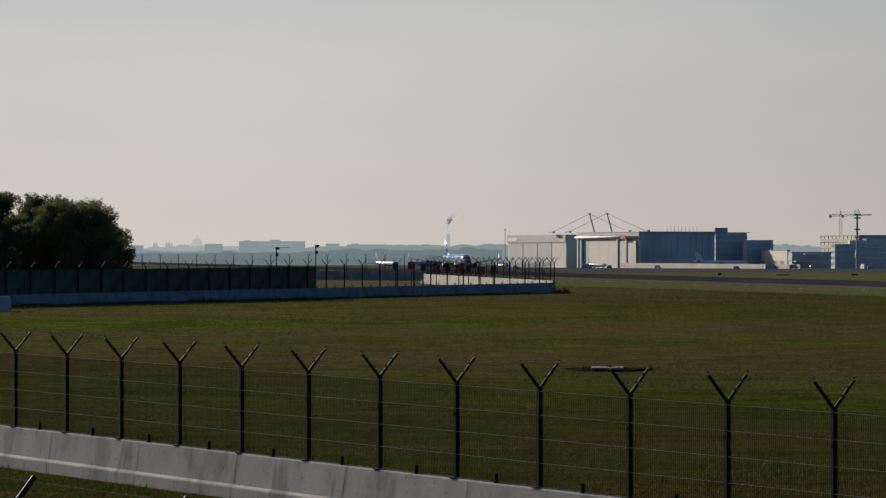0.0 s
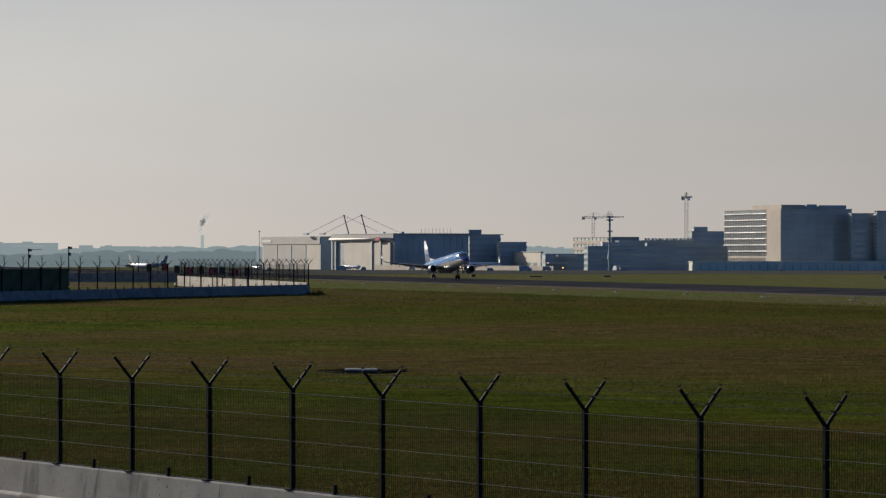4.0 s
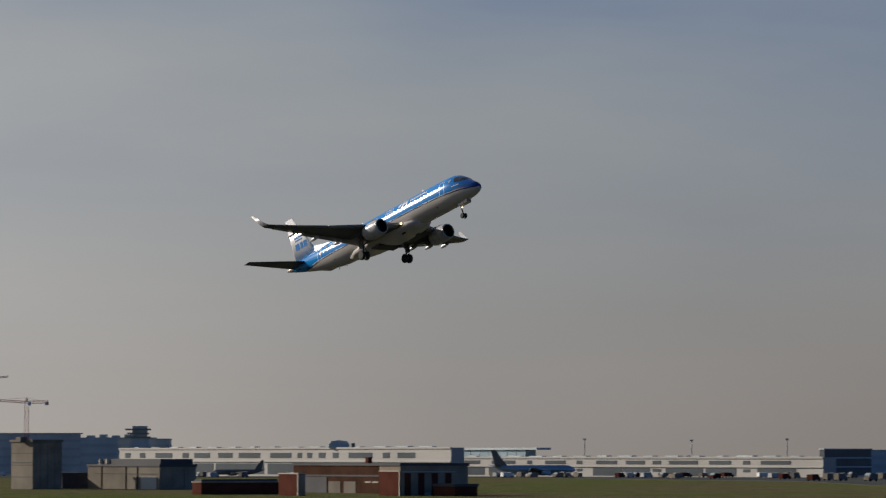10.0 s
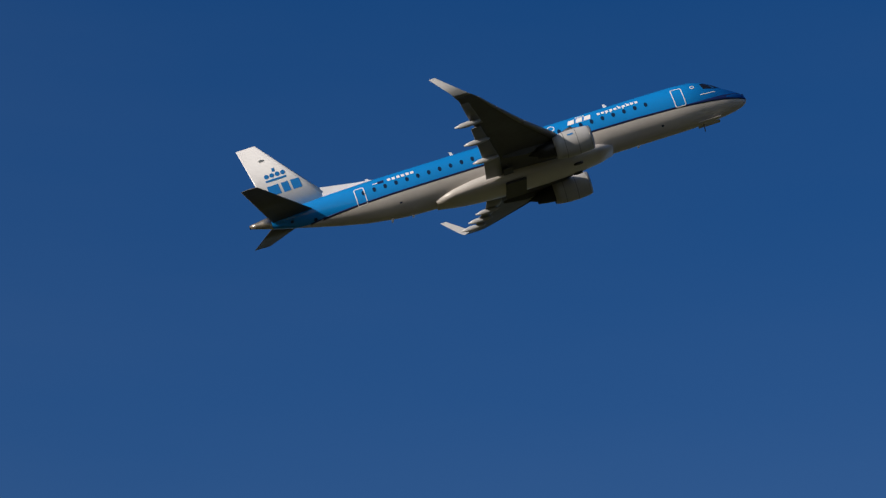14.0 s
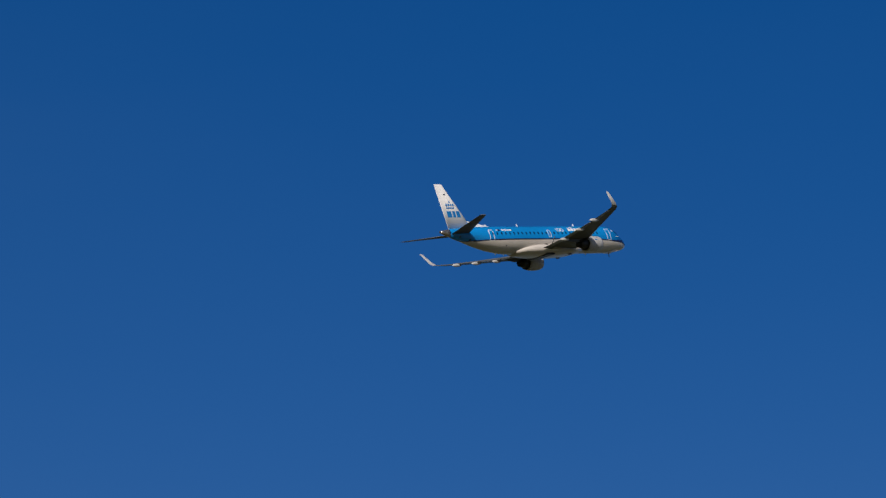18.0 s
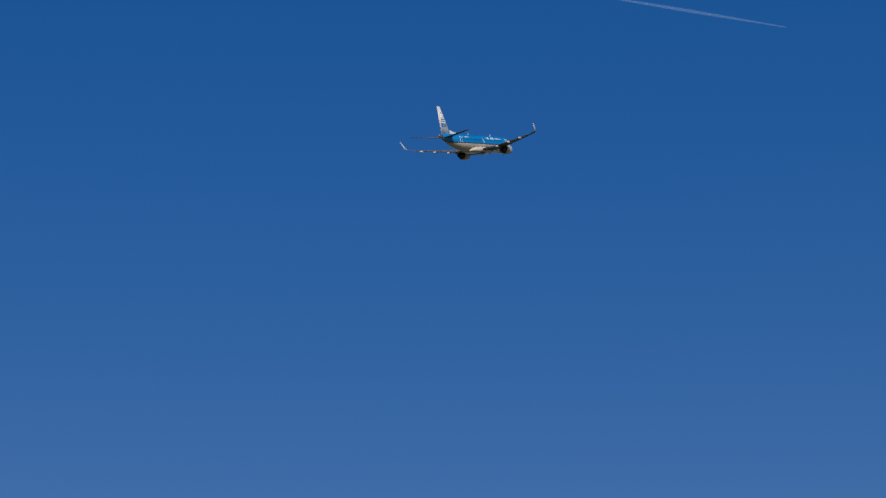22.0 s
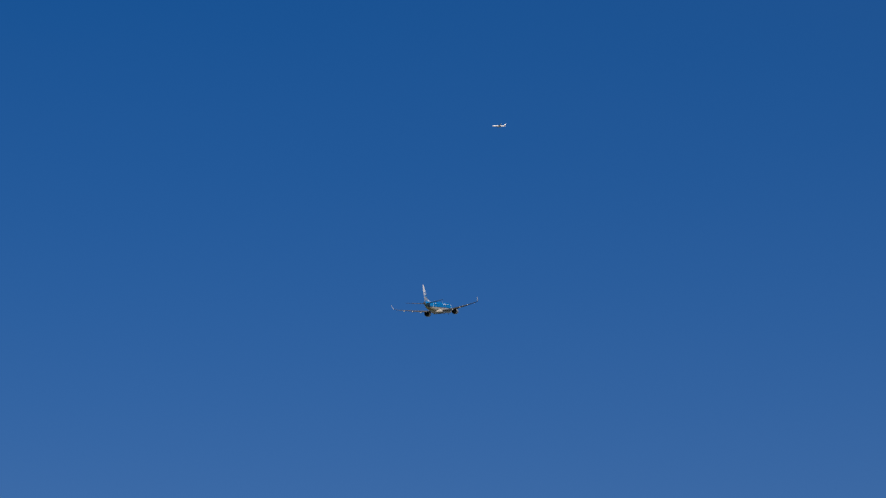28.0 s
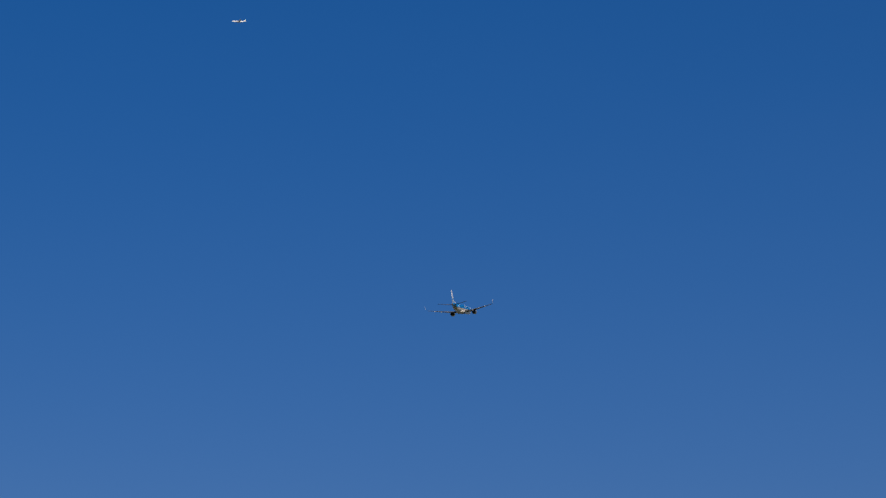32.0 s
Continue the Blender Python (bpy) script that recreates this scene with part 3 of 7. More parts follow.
def build_fences():
    fence_run("dark green welded-mesh security fence with forked barbed tops", FENCE_START, FENCE_DIR, -5, 17, near_z, last=False)
    barriers(FENCE_START, FENCE_DIR, -14, 42.0, 4.0, near_z, True, "grey weathered concrete barrier block under the fence")
    corner = FENCE_START + FENCE_DIR * 42.5
    bend = Vector((0.22, -0.975, 0)).normalized()
    cf = fence_run("dark security fence bending towards the platform", corner, bend, 0, 3, near_z)
    for k in range(3):
        e = 0.10 + 0.12 * k
        for sd in (-1, 1):
            part("strand_bracket", Shape().box((sd * e * 0.975, sd * e * 0.22, 0.85 + 1.63 + e * 1.03), (0.13, 0.06, 0.045)), FENCE, cf)
    barriers(corner, bend, 0.3, 8.2, 4.0, near_z, True, "grey weathered concrete barrier block under the bend of the fence")
    d = (WALL_C - WALL_L).normalized()
    length = (WALL_C - WALL_L).length
    fence_run("dark security fence on the enclosure's barrier, partly screened", WALL_C, -d, 0, 44, wall_z, fine=False)
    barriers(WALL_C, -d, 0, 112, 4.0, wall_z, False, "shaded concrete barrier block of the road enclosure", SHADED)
    d2 = (WALL_Q - WALL_C).normalized()
    fence_run("dark security fence on a sunlit concrete barrier", WALL_C, d2, 1, 48, lambda p: 2.90 - 0.0012 * (p.y - 268), fine=False, skip=2)
    barriers(WALL_C, d2, 0.3, 122, 4.0, lambda p: 3.02 - 0.0022 * (p.y - 268), False, "sunlit concrete barrier block of the road enclosure")
    d3 = Vector((-0.90, 0.43, 0)).normalized()
    fence_run("dark security fence at the enclosure's far side", WALL_Q, d3, 1, 26, lambda p: 3.08, fine=False)
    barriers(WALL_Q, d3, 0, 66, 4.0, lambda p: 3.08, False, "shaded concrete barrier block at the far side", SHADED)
    # windbreak cloth tied to the near side of the enclosure
    yaw = math.degrees(math.atan2(d.y, d.x))
    for k in range(31):
        s0 = 36.9 - 2.5 * (k + 1)
        p = WALL_L + d * s0
        sc = Shape()
        rows = []
        for i in range(7):
            x = 2.5 * i / 6
            bow = 0.03 * math.sin(math.pi * i / 6) + 0.01 * random.random()
            rows.append([(x, 0.06 + bow, -0.04), (x, 0.05 + bow * 2, 0.75), (x, 0.06 + bow, 1.46 + 0.03 * random.random()),
                         (x, 0.09 + bow, 1.46), (x, 0.09, 0.75), (x, 0.09, -0.04)])
        sc.loft(rows)
        tagged(part("windbreak_screen", sc, SCREEN, at=Matrix.Translation((p.x, p.y, wall_z(p) + 0.85)) @ pose(0, 0, 0, 0, 0, yaw)),
               "opaque dark green windbreak cloth tied to the fence", "screen", "windbreak cloths")


build_ground()
build_runway()


# ---- buildings ----
def reach(c, d, az):
    """Distance from c along d to the bearing az."""
    b = bearing(az, 1)
    return (c.y * b.x - c.x * b.y) / (d.x * b.y - d.y * b.x)


class Block:
    """A box building square to the runway: its near corner on a bearing, its two seen faces to two others."""

    def __init__(self, name, label, category, az_l, az_c, az_r, d, el, wall, depth=None, drop=0.0, base=None, yaw=0.0):
        c = bearing(az_c, d)
        turn = pose(0, 0, 0, 0, 0, yaw).to_3x3()
        self.w = reach(c, turn @ NOR, az_r)
        self.d = depth if depth else reach(c, turn @ -RUN, az_l)
        self.z0 = ground_height(c.x, c.y) - drop if base is None else base
        self.h = rise(el, d) - self.z0
        self.ob = tagged(thing(name, frame_of(Vector((c.x, c.y, self.z0)), yaw)), label, category)
        self.body = part("wall", Shape().box((self.w / 2, self.d / 2, self.h / 2), (self.w, self.d, self.h)), wall, self.ob)

    def front(self, name, x0, x1, z0, z1, mat, proud=0.25, label=""):
        """A slab on the front face."""
        return part(name, Shape().box(((x0 + x1) / 2, 0.05 - proud / 2, (z0 + z1) / 2), (x1 - x0, proud + 0.1, z1 - z0)), mat, self.ob, label)

    def left(self, name, y0, y1, z0, z1, mat, proud=0.25, label=""):
        return part(name, Shape().box((0.05 - proud / 2, (y0 + y1) / 2, (z0 + z1) / 2), (proud + 0.1, y1 - y0, z1 - z0)), mat, self.ob, label)

    def band(self, name, z0, z1, mat, proud=0.3, label=""):
        """A slab round the whole building."""
        return part(name, Shape().box((self.w / 2, self.d / 2, (z0 + z1) / 2), (self.w + 2 * proud, self.d + 2 * proud, z1 - z0)), mat, self.ob, label)

    def roof(self, mat=None, over=0.4):
        part("roof", Shape().box((self.w / 2, self.d / 2, self.h + 0.2), (self.w + 2 * over, self.d + 2 * over, 0.45)), mat or ROOF, self.ob)

    def plant(self, x0, x1, h, mat=None, y0=None, y1=None):
        y0, y1 = self.d * 0.2 if y0 is None else y0, self.d * 0.7 if y1 is None else y1
        part("roof_plant", Shape().box(((x0 + x1) / 2, (y0 + y1) / 2, self.h + h / 2 + 0.4), (x1 - x0, y1 - y0, h)), mat or SLATE, self.ob)

    def fins(self, face, n, z0, z1, mat, width=0.4, proud=0.35, a=0.0, b=None):
        """Upright piers, evenly spread over one face."""
        span = (self.w if face == "front" else self.d) if b is None else b
        for k in range(n + 1):
            q = a + (span - a) * k / n
            (self.front if face == "front" else self.left)("pier", q - width / 2, q + width / 2, z0, z1, mat, proud)

    def floors(self, n, mat, z0=0.0, z1=None, share=0.45, proud=0.3):
        z1 = self.h if z1 is None else z1
        step_z = (z1 - z0) / n
        for k in range(n):
            self.band("spandrel", z0 + step_z * k, z0 + step_z * (k + share), mat, proud)


def build_far():
    # hangars, turned so that their doors catch the low sun
    h = Block("hangar", "low grey maintenance hangar with tall sliding doors", "hangar", 1.0, 1.10, 2.09, 2680, 0.26, SLATE, depth=24, yaw=-84)
    for k in range(4):
        a, b = h.w * (0.03 + 0.245 * k), h.w * (0.03 + 0.245 * k + 0.225)
        h.front("hangar_door", a, b, 0, h.h * 0.76, CREAM if k == 3 else PIER, 0.5, "pale sliding hangar door")
        h.front("door_track_post", b, b + h.w * 0.02, 0, h.h * 0.76, DARK, 0.8)
    h.front("fascia", 0, h.w, h.h * 0.78, h.h, PIER, 1.0)
    h.front("sign_panel", h.w * 0.02, h.w * 0.18, h.h * 0.84, h.h * 0.93, WHITE, 1.2)
    h.roof(GREY, 1.0)
    c = bearing(2.29, 2500)
    t2 = pose(0, 0, 0, 0, 0, -84).to_3x3()
    corner = c + (t2 @ NOR) * reach(c, t2 @ NOR, 3.33)
    h = Block("hangar", "tall hangar with a cable-stayed roof and cream doors", "hangar", 2.2, 2.29, 3.33, 2500, 0.31, DARK, depth=reach(corner, t2 @ -RUN, 4.58), yaw=-84)
    for k, (a, b, m) in enumerate(((0.10, 0.2, DARK), (0.2, 0.50, CREAM), (0.5, 0.66, CREAM), (0.69, 0.80, CREAM), (0.83, 0.97, CREAM))):
        h.front("hangar_door", h.w * a, h.w * b - 0.6, 0, h.h * 0.76, m, 0.4 + 0.3 * k)
    for a in (0.02, 0.075, 0.67, 0.81):
        h.front("door_post", h.w * a, h.w * (a + 0.02), 0, h.h * 0.8, SLATE, 2.2)
    h.front("fascia", -1, h.w + 1, h.h * 0.80, h.h * 0.99, PIER, 1.4)
    roll = Shape().rod((-1, -2.4, h.h * 0.87), (h.w + 1, -2.4, h.h * 0.87), 0.65, n=16)
    part("roof_edge_tube", roll, WHITE, h.ob, "shining rounded white roof edge", smooth=True)
    part("red_emblem", Shape().box((h.w * 0.82, -4.4, h.h * 0.87), (9.5, 0.2, 2.6)), RED, h.ob)
    for k in range(12):
        y0, y1 = h.d * k / 12 + 0.12, h.d * (k + 1) / 12 - 0.12
        part("cladding_panel", Shape().box((h.w + 0.1, (y0 + y1) / 2, h.h * 0.52), (0.4, y1 - y0, h.h * 0.86)), SLATE, h.ob)
    part("glazed_band", Shape().box((h.w + 0.2, h.d * 0.45, 6), (0.6, h.d * 0.6, 3)), GLASS, h.ob)
    h.roof(SLATE, 1.5)
    for x in (0.14, 0.43):
        foot, head = Vector((h.w * x, 6, h.h)), Vector((h.w * x - 10.5, 6, h.h + 14))
        part("mast", Shape().rod(foot, head, 0.6, 0.5, 8), CRANE, h.ob, "inclined steel roof mast")
        part("mast_head", Shape().box(head, (1.5, 1.5, 0.9)), CRANE, h.ob)
        for dx in (-82, 78):
            part("stay_cable", Shape().rod(head, (head.x + dx, 6, h.h + 0.6), 0.16, n=5), DULL, h.ob)
            part("cable_anchor", Shape().box((head.x + dx, 6, h.h + 0.9), (9, 2, 1.2)), DARK, h.ob)
    for k in range(9):
        part("roof_vent", Shape().rod((h.w * 0.9, h.d * (0.45 + 0.05 * k), h.h), (h.w * 0.9, h.d * (0.45 + 0.05 * k), h.h + 4), 0.12, n=5), STEEL, h.ob)
    h = Block("office_block", "dark stepped office block with a flat canopy roof", "building", 4.54, 4.60, 5.12, 2580, 0.31, SLATE)
    h.floors(6, DARK)
    h.roof(DARK, 2.0)
    h.plant(0, 10, 3.5, DARK)
    h = Block("office_block", "dark low office block with pale ground floor", "building", 5.06, 5.12, 5.56, 2560, 0.18, SLATE)
    h.floors(3, DARK, h.h * 0.4)
    h.roof(DARK)
    h = Block("depot", "low cream airport depot with dark openings", "building", 5.10, 5.80, 5.84, 2500, 0.015, CREAM)
    for k in range(6):
        h.left("window", h.d * (0.08 + 0.15 * k), h.d * (0.08 + 0.15 * k + 0.1), 3.0, 5.2, GLASS, 0.1)
    h.roof(GREY)
    h = Block("low_terminal", "low dark airside building with white canopies", "building", 5.82, 5.88, 6.62, 2300, -0.02, SLATE)
    h.floors(2, DARK)
    h.roof(DARK)
    for x, z in ((0.05, 0.45), (0.25, 0.9)):
        part("canopy", Shape().box((h.w * x + 6, -3, h.h * z), (14, 6, 0.7)), WHITE, h.ob, "white canopy")
    h = Block("car_park", "beige multi-storey car park with open decks", "building", 6.36, 7.00, 7.45, 2550, 0.265, DARK)
    h.floors(5, BEIGE, share=0.55, proud=0.4)
    h.roof(BEIGE)
    h.fins("left", 10, 0, h.h, BEIGE, 0.8, 0.3)
    h.fins("front", 5, 0, h.h, BEIGE, 0.8, 0.3)
    h = Block("airside_hall", "wide dark airside hall with long window bands", "building", 6.54, 6.60, 8.95, 2150, 0.11, TEALGLASS)
    h.floors(4, SLATE, share=0.5)
    h.roof(SLATE)
    h.plant(10, 22, 2.4, WHITE)
    h.plant(40, 52, 2.0, GREY)
    h = Block("office_block", "dark office block with stepped roofs", "building", 8.28, 8.35, 9.0, 2330, 0.36, SLATE)
    h.floors(7, DARK)
    h.roof(DARK)
    h.plant(2, 12, 3)

    h = Block("car_park", "dark open-decked car park with glinting cars on its roof deck", "building", 7.05, 7.12, 8.40, 2240, 0.215, TEALGLASS)
    h.floors(5, DARK, share=0.6, proud=0.4)
    for k in range(20):
        x = h.w * (0.36 + 0.62 * k / 20) + 0.8 * (k * 7 % 3)
        p = h.ob.matrix_basis @ Vector((x, 3.0 + 1.2 * (k % 2), h.h))
        c = tagged(thing("parked_car", Matrix.Translation(p) @ pose(0, 0, 0, 0, 0, 100)), "small parked car, its pale roof glinting in sun", "car", "cars on the roof deck")
        part("body", Shape().loft([[(-2.1, y, 0.25), (2.1, y, 0.25), (2.1, y, 0.8), (1.2, y * 0.9, 1.0), (0.5, y * 0.85, 1.5), (-1.3, y * 0.85, 1.5), (-2.1, y * 0.95, 0.95)] for y in (-0.85, 0.85)]), SHELF if k % 3 else GREY, c)
        part("window_band", Shape().box((-0.35, 0, 1.22), (1.7, 1.56, 0.34)), NIGHTGLASS, c)
        for wx in (-1.3, 1.3):
            for wy in (-0.8, 0.8):
                part("wheel", Shape().rod((wx, wy - 0.1, 0.3), (wx, wy + 0.1, 0.3), 0.3, n=8), TYRE, c)

    # offices with the sunlit flank
    h = Block("office_tower", "stone office block with sunlit banded flank and dark glass front", "building", 8.895, 9.85, 11.02, 2140, 0.735, GLASS)
    st = h.h / 9.6
    for k in range(10):
        z = st * k
        h.band("spandrel", z, z + st * 0.14, SLATE, 0.25)
    for k in range(3, 10):
        z = st * k
        h.left("window_band", h.d * 0.25, h.d, z - st + 0.75, z - 0.2, NIGHTGLASS, 0.1, "dark ribbon window")
        part("sun_shelf", Shape().loft([[(0.05, y, z - 0.15), (-0.9, y, z - 0.15), (-0.9, y, z + 0.05), (0.05, y, z + 0.6)] for y in (h.d * 0.245, h.d)]), SHELF, h.ob, "bright white tilted sun shelf")
    h.left("stone_flank", 0.0, h.d * 0.24, 0, h.h + 0.3, BEIGE, 0.5, "plain beige stone end wall")
    h.left("stone_course", h.d * 0.24, h.d, 0, st * 2.25, BEIGE, 0.4)
    for k in range(26):
        y = h.d * (0.26 + 0.73 * k / 25)
        h.left("pier", y - 0.25, y + 0.25, st * 2.2, h.h, GREY, 0.25)
        if k < 25:
            for z in (0.55, 1.45):
                h.left("window", y + 0.6, y + h.d * 0.73 / 25 - 0.6, st * z, st * (z + 0.5), NIGHTGLASS, 0.45)
    h.fins("front", 8, 0, h.h, DARK, 0.2, 0.1)
    h.roof(BEIGE)
    h.plant(2, h.w * 0.38, 2.6, BEIGE, 5, h.d * 0.55)
    h.plant(h.w * 0.40, h.w * 0.55, 2.9, SLATE, 5, h.d * 0.5)
    h.plant(h.w * 0.58, h.w * 0.97, 2.4, SLATE, 5, h.d * 0.5)
    h = Block("office_link", "stepped glass link block between the offices", "building", 10.96, 11.02, 11.50, 2143, 0.66, SLATE, depth=4)
    h.floors(9, GLASS, share=0.6)
    h.roof(DARK)
    h = Block("glazed_stair", "sunlit glazed stair tower", "building", 11.26, 11.45, 11.60, 2141, 0.70, GLASS, depth=4)
    for k in range(10):
        h.left("sun_shelf", 0, h.d, h.h * (0.35 + 0.065 * k), h.h * (0.35 + 0.065 * k) + 0.6, WHITE, 0.8)
    h.roof()
    h = Block("office_tower", "large dark glass office block with beige stone flank", "building", 11.57, 11.855, 13.44, 2140, 0.715, TEALGLASS)
    h.left("stone_flank", 0, h.d, h.h * 0.42, h.h + 0.3, BEIGE, 0.5, "sunlit beige stone end wall")
    h.left("stone_flank", h.d * 0.5, h.d, 0, h.h * 0.42, BEIGE, 0.5)
    h.floors(9, DARK, share=0.10, proud=0.12)
    h.fins("front", 9, 0, h.h, DARK, 0.2, 0.1)
    h.roof(DARK)
    h.plant(10, 30, 2.5)
    h.plant(52, 80, 2.5)
    for k in range(8):
        part("roof_aerial", Shape().rod((6 + 9 * k, 10, h.h), (6 + 9 * k, 10, h.h + 2.6), 0.1, n=4), STEEL, h.ob)
    h = Block("stair_tower", "slim dark stair tower crowned with a glazed lookout and aerials", "building", 13.38, 13.44, 13.75, 2130, 0.74, SLATE)
    h.floors(10, DARK, share=0.12)
    h.band("lookout", h.h, h.h + 3.2, GLASS, -1.0)
    h.band("lookout_roof", h.h + 3.2, h.h + 4.0, SLATE, 0.8)
    for k in range(4):
        part("aerial", Shape().rod((3 + 2 * k, 6, h.h + 4), (3 + 2 * k, 6, h.h + 6.5 + k % 2 * 2), 0.18, n=5), STEEL, h.ob)
    part("radar_dish", Shape().rod((5, 6, h.h + 6.6), (6.2, 6, h.h + 6.8), 1.6, 1.2, 12), STEEL, h.ob)
    h = Block("airside_building", "long low grey airside building", "building", 8.30, 8.36, 13.80, 2050, -0.15, PALECLAD)
    h.fins("front", 40, 0, h.h * 0.7, SLATE, 0.5, 0.15)
    h.roof(PALECLAD)
    h = Block("hotel", "grey hotel block with a stepped top", "building", 13.70, 13.76, 14.27, 2600, 0.49, SLATE)
    h.floors(10, DARK, share=0.4)
    h.roof(DARK)
    h.plant(4, 14, 3)
    h = Block("glass_terminal", "wide blue glass terminal front", "terminal", 13.71, 13.77, 15.90, 1900, 0.285, BLUEGLASS, depth=30, yaw=-27)
    h.fins("front", 24, 0, h.h, SLATE, 0.25, 0.2)
    h.band("eave", h.h - 0.9, h.h, STEEL, 0.5)
    h.band("plinth", 0, 1.6, SLATE, 0.4)
    h = Block("terminal_hall", "long dark terminal hall with a flat roof", "terminal", 15.34, 15.36, 18.72, 2000, 0.385, SLATE, depth=30, yaw=-31)
    h.floors(5, DARK, share=0.3)
    h.roof(DARK, 1.2)
    h.fins("front", 9, 0, h.h * 0.9, DARK, 0.3, 0.2)
    h.plant(6, 14, 1.6, DARK)
    h = Block("terminal_hall", "grey terminal wing with roof plant", "terminal", 18.70, 18.72, 19.95, 1900, 0.31, SLATE, depth=30, yaw=-34)
    h.floors(4, DARK, share=0.4)
    h.roof(SLATE)
    for k in range(5):
        h.plant(3 + 7 * k, 7 + 7 * k, 1.2 + 0.5 * (k % 2), GREY)
    h = Block("apron_control", "stacked dark apron control tower", "tower", 19.5, 19.55, 19.86, 1700, 0.31, SLATE, depth=10, yaw=-35)
    h.floors(3, DARK)
    for z, o in ((0.5, 1.5), (2.4, 0.6), (4.4, 1.6)):
        part("deck", Shape().box((h.w / 2 - 1, 5, h.h + z), (h.w + 2 * o, 10 + o, 0.8)), DULL, h.ob)
    part("lookout", Shape().box((h.w / 2, 5, h.h + 3.0), (h.w - 2, 8, 6.2)), GLASS, h.ob)
    h = Block("apron_office", "dark office block below the apron tower", "building", 19.28, 19.34, 20.19, 1720, 0.29, SLATE, depth=30, yaw=-35)
    h.floors(4, DARK)
    h.roof(DARK)

    # the long white pier, its front turned to the sun
    rng = random.Random(5)
    for az_l, az_r, d, el, label in ((19.37, 24.95, 1620, 0.135, "long white terminal pier with dark window bays"), (24.97, 31.2, 1480, -0.01, "lower white wing of the terminal pier")):
        h = Block("pier", label, "terminal", az_l - 0.1, az_l, az_r, d, el, PIER, depth=7, yaw=-88)
        w, x = h.w, 5.0
        while x < w - 20:
            big = rng.random() < 0.6
            ln = rng.uniform(11, 17) if big else rng.uniform(3, 5)
            h.front("upper_window", x, x + ln, h.h * 0.66, h.h * 0.84, NIGHTGLASS, 0.12, "dark ribbon window")
            if big:
                h.front("glazed_bay", x - 2, x + ln + 3, h.h * 0.10, h.h * 0.47, NIGHTGLASS, 0.12, "dark glazed gate lounge")
            else:
                h.front("lower_window", x, x + ln, h.h * 0.30, h.h * 0.44, NIGHTGLASS, 0.12)
            x += ln + rng.uniform(4, 9)
        h.front("floor_edge", 0, w, h.h * 0.52, h.h * 0.56, PIER, 0.5)
        h.front("parapet", 0, w, h.h - 0.5, h.h + 0.3, PIER, 0.4)
        for k in range(15):
            part("roof_unit", Shape().box((10 + k * w / 16, 4.5, h.h + 0.4), (rng.uniform(3, 9), 3, rng.uniform(0.3, 0.7))), DARK if k % 3 else SLATE, h.ob)
    h = Block("glass_lounge", "raised dark glass lounge on the pier roof", "terminal", 24.9, 24.97, 26.2, 1487, 0.115, BLUEGLASS, depth=6, yaw=-88, base=rise(-0.012, 1480))
    part("lounge_roof", Shape().box((h.w * 0.55, 3, h.h + 0.4), (h.w * 1.25, 8, 0.9)), DARK, h.ob)
    h.fins("front", 8, 0, h.h, DARK, 0.3, 0.15)
    h = Block("pier_end", "dark blue glass end of the pier", "terminal", 31.14, 31.22, 32.0, 1480, 0.12, NIGHTGLASS)
    h.floors(3, SLATE, share=0.15)
    h.roof(DARK)
    h = Block("pier_annex", "dark low annex beyond the pier", "building", 31.92, 32.0, 35.0, 1500, 0.10, SLATE)
    h.floors(3, DARK)
    h.roof(DARK)

    # brick and concrete service buildings by the runway
    h = Block("concrete_block", "windowless concrete plant tower, sunlit flank and dark front", "building", 17.575, 17.93, 18.415, 690, 0.25, OLDCON)
    for k in range(3):
        h.band("shutter_joint", h.h * (0.25 + 0.25 * k), h.h * (0.25 + 0.25 * k) + 0.12, ROOF, 0.06)
    h.left("stain_course", 0.3, h.d - 0.3, h.h * 0.55, h.h * 0.57, ROOF, 0.08)
    # the tone of the shaded front is put into panels of its own
    for k in range(4):
        h.front("shade_panel", h.w * k / 4 + 0.08, h.w * (k + 1) / 4 - 0.08, 0.1, h.h - 0.3, DULL, 0.07, "front panel toned for the shaded side")
    h.roof(OLDCON, 0.25)
    part("roof_box", Shape().box((-0.6, h.d * 0.4, h.h + 0.5), (1.6, 1.8, 0.9)), OLDCON, h.ob)
    h = Block("service_shed", "low dark service shed", "shed", 18.40, 18.42, 18.95, 705, -0.30, ROOF, depth=8)
    h.roof()
    h = Block("service_building", "weathered concrete service building with stepped roof", "building", 18.85, 20.05, 20.66, 680, -0.165, OLDCON)
    # front in shade: its look is set by the panels' colour
    for k in range(3):
        h.front("shade_panel", h.w * k / 3 + 0.06, h.w * (k + 1) / 3 - 0.06, 0.1, h.h - 0.15, DULL, 0.07, "front panel toned for the shaded side")
    h.left("stain_course", 0.5, h.d * 0.9, h.h * 0.66, h.h * 0.69, ROOF, 0.08)
    h.left("doorway", h.d * 0.04, h.d * 0.25, 0, h.h * 0.55, GREY, 0.08, "grey double door")
    h.roof(ROOF, 0.2)
    part("upper_storey", Shape().box((h.w * 0.5 + 0.2, h.d * 0.44, h.h + 0.85), (h.w - 1.0, h.d * 0.82, 1.3)), ROOF, h.ob, "dark set-back upper storey")
    for a in (0.3, 0.46, 0.8):
        h.left("rain_pipe", h.d * a - 0.12, h.d * a + 0.12, 0, h.h, BROWN, 0.14, "rusty rain pipe")
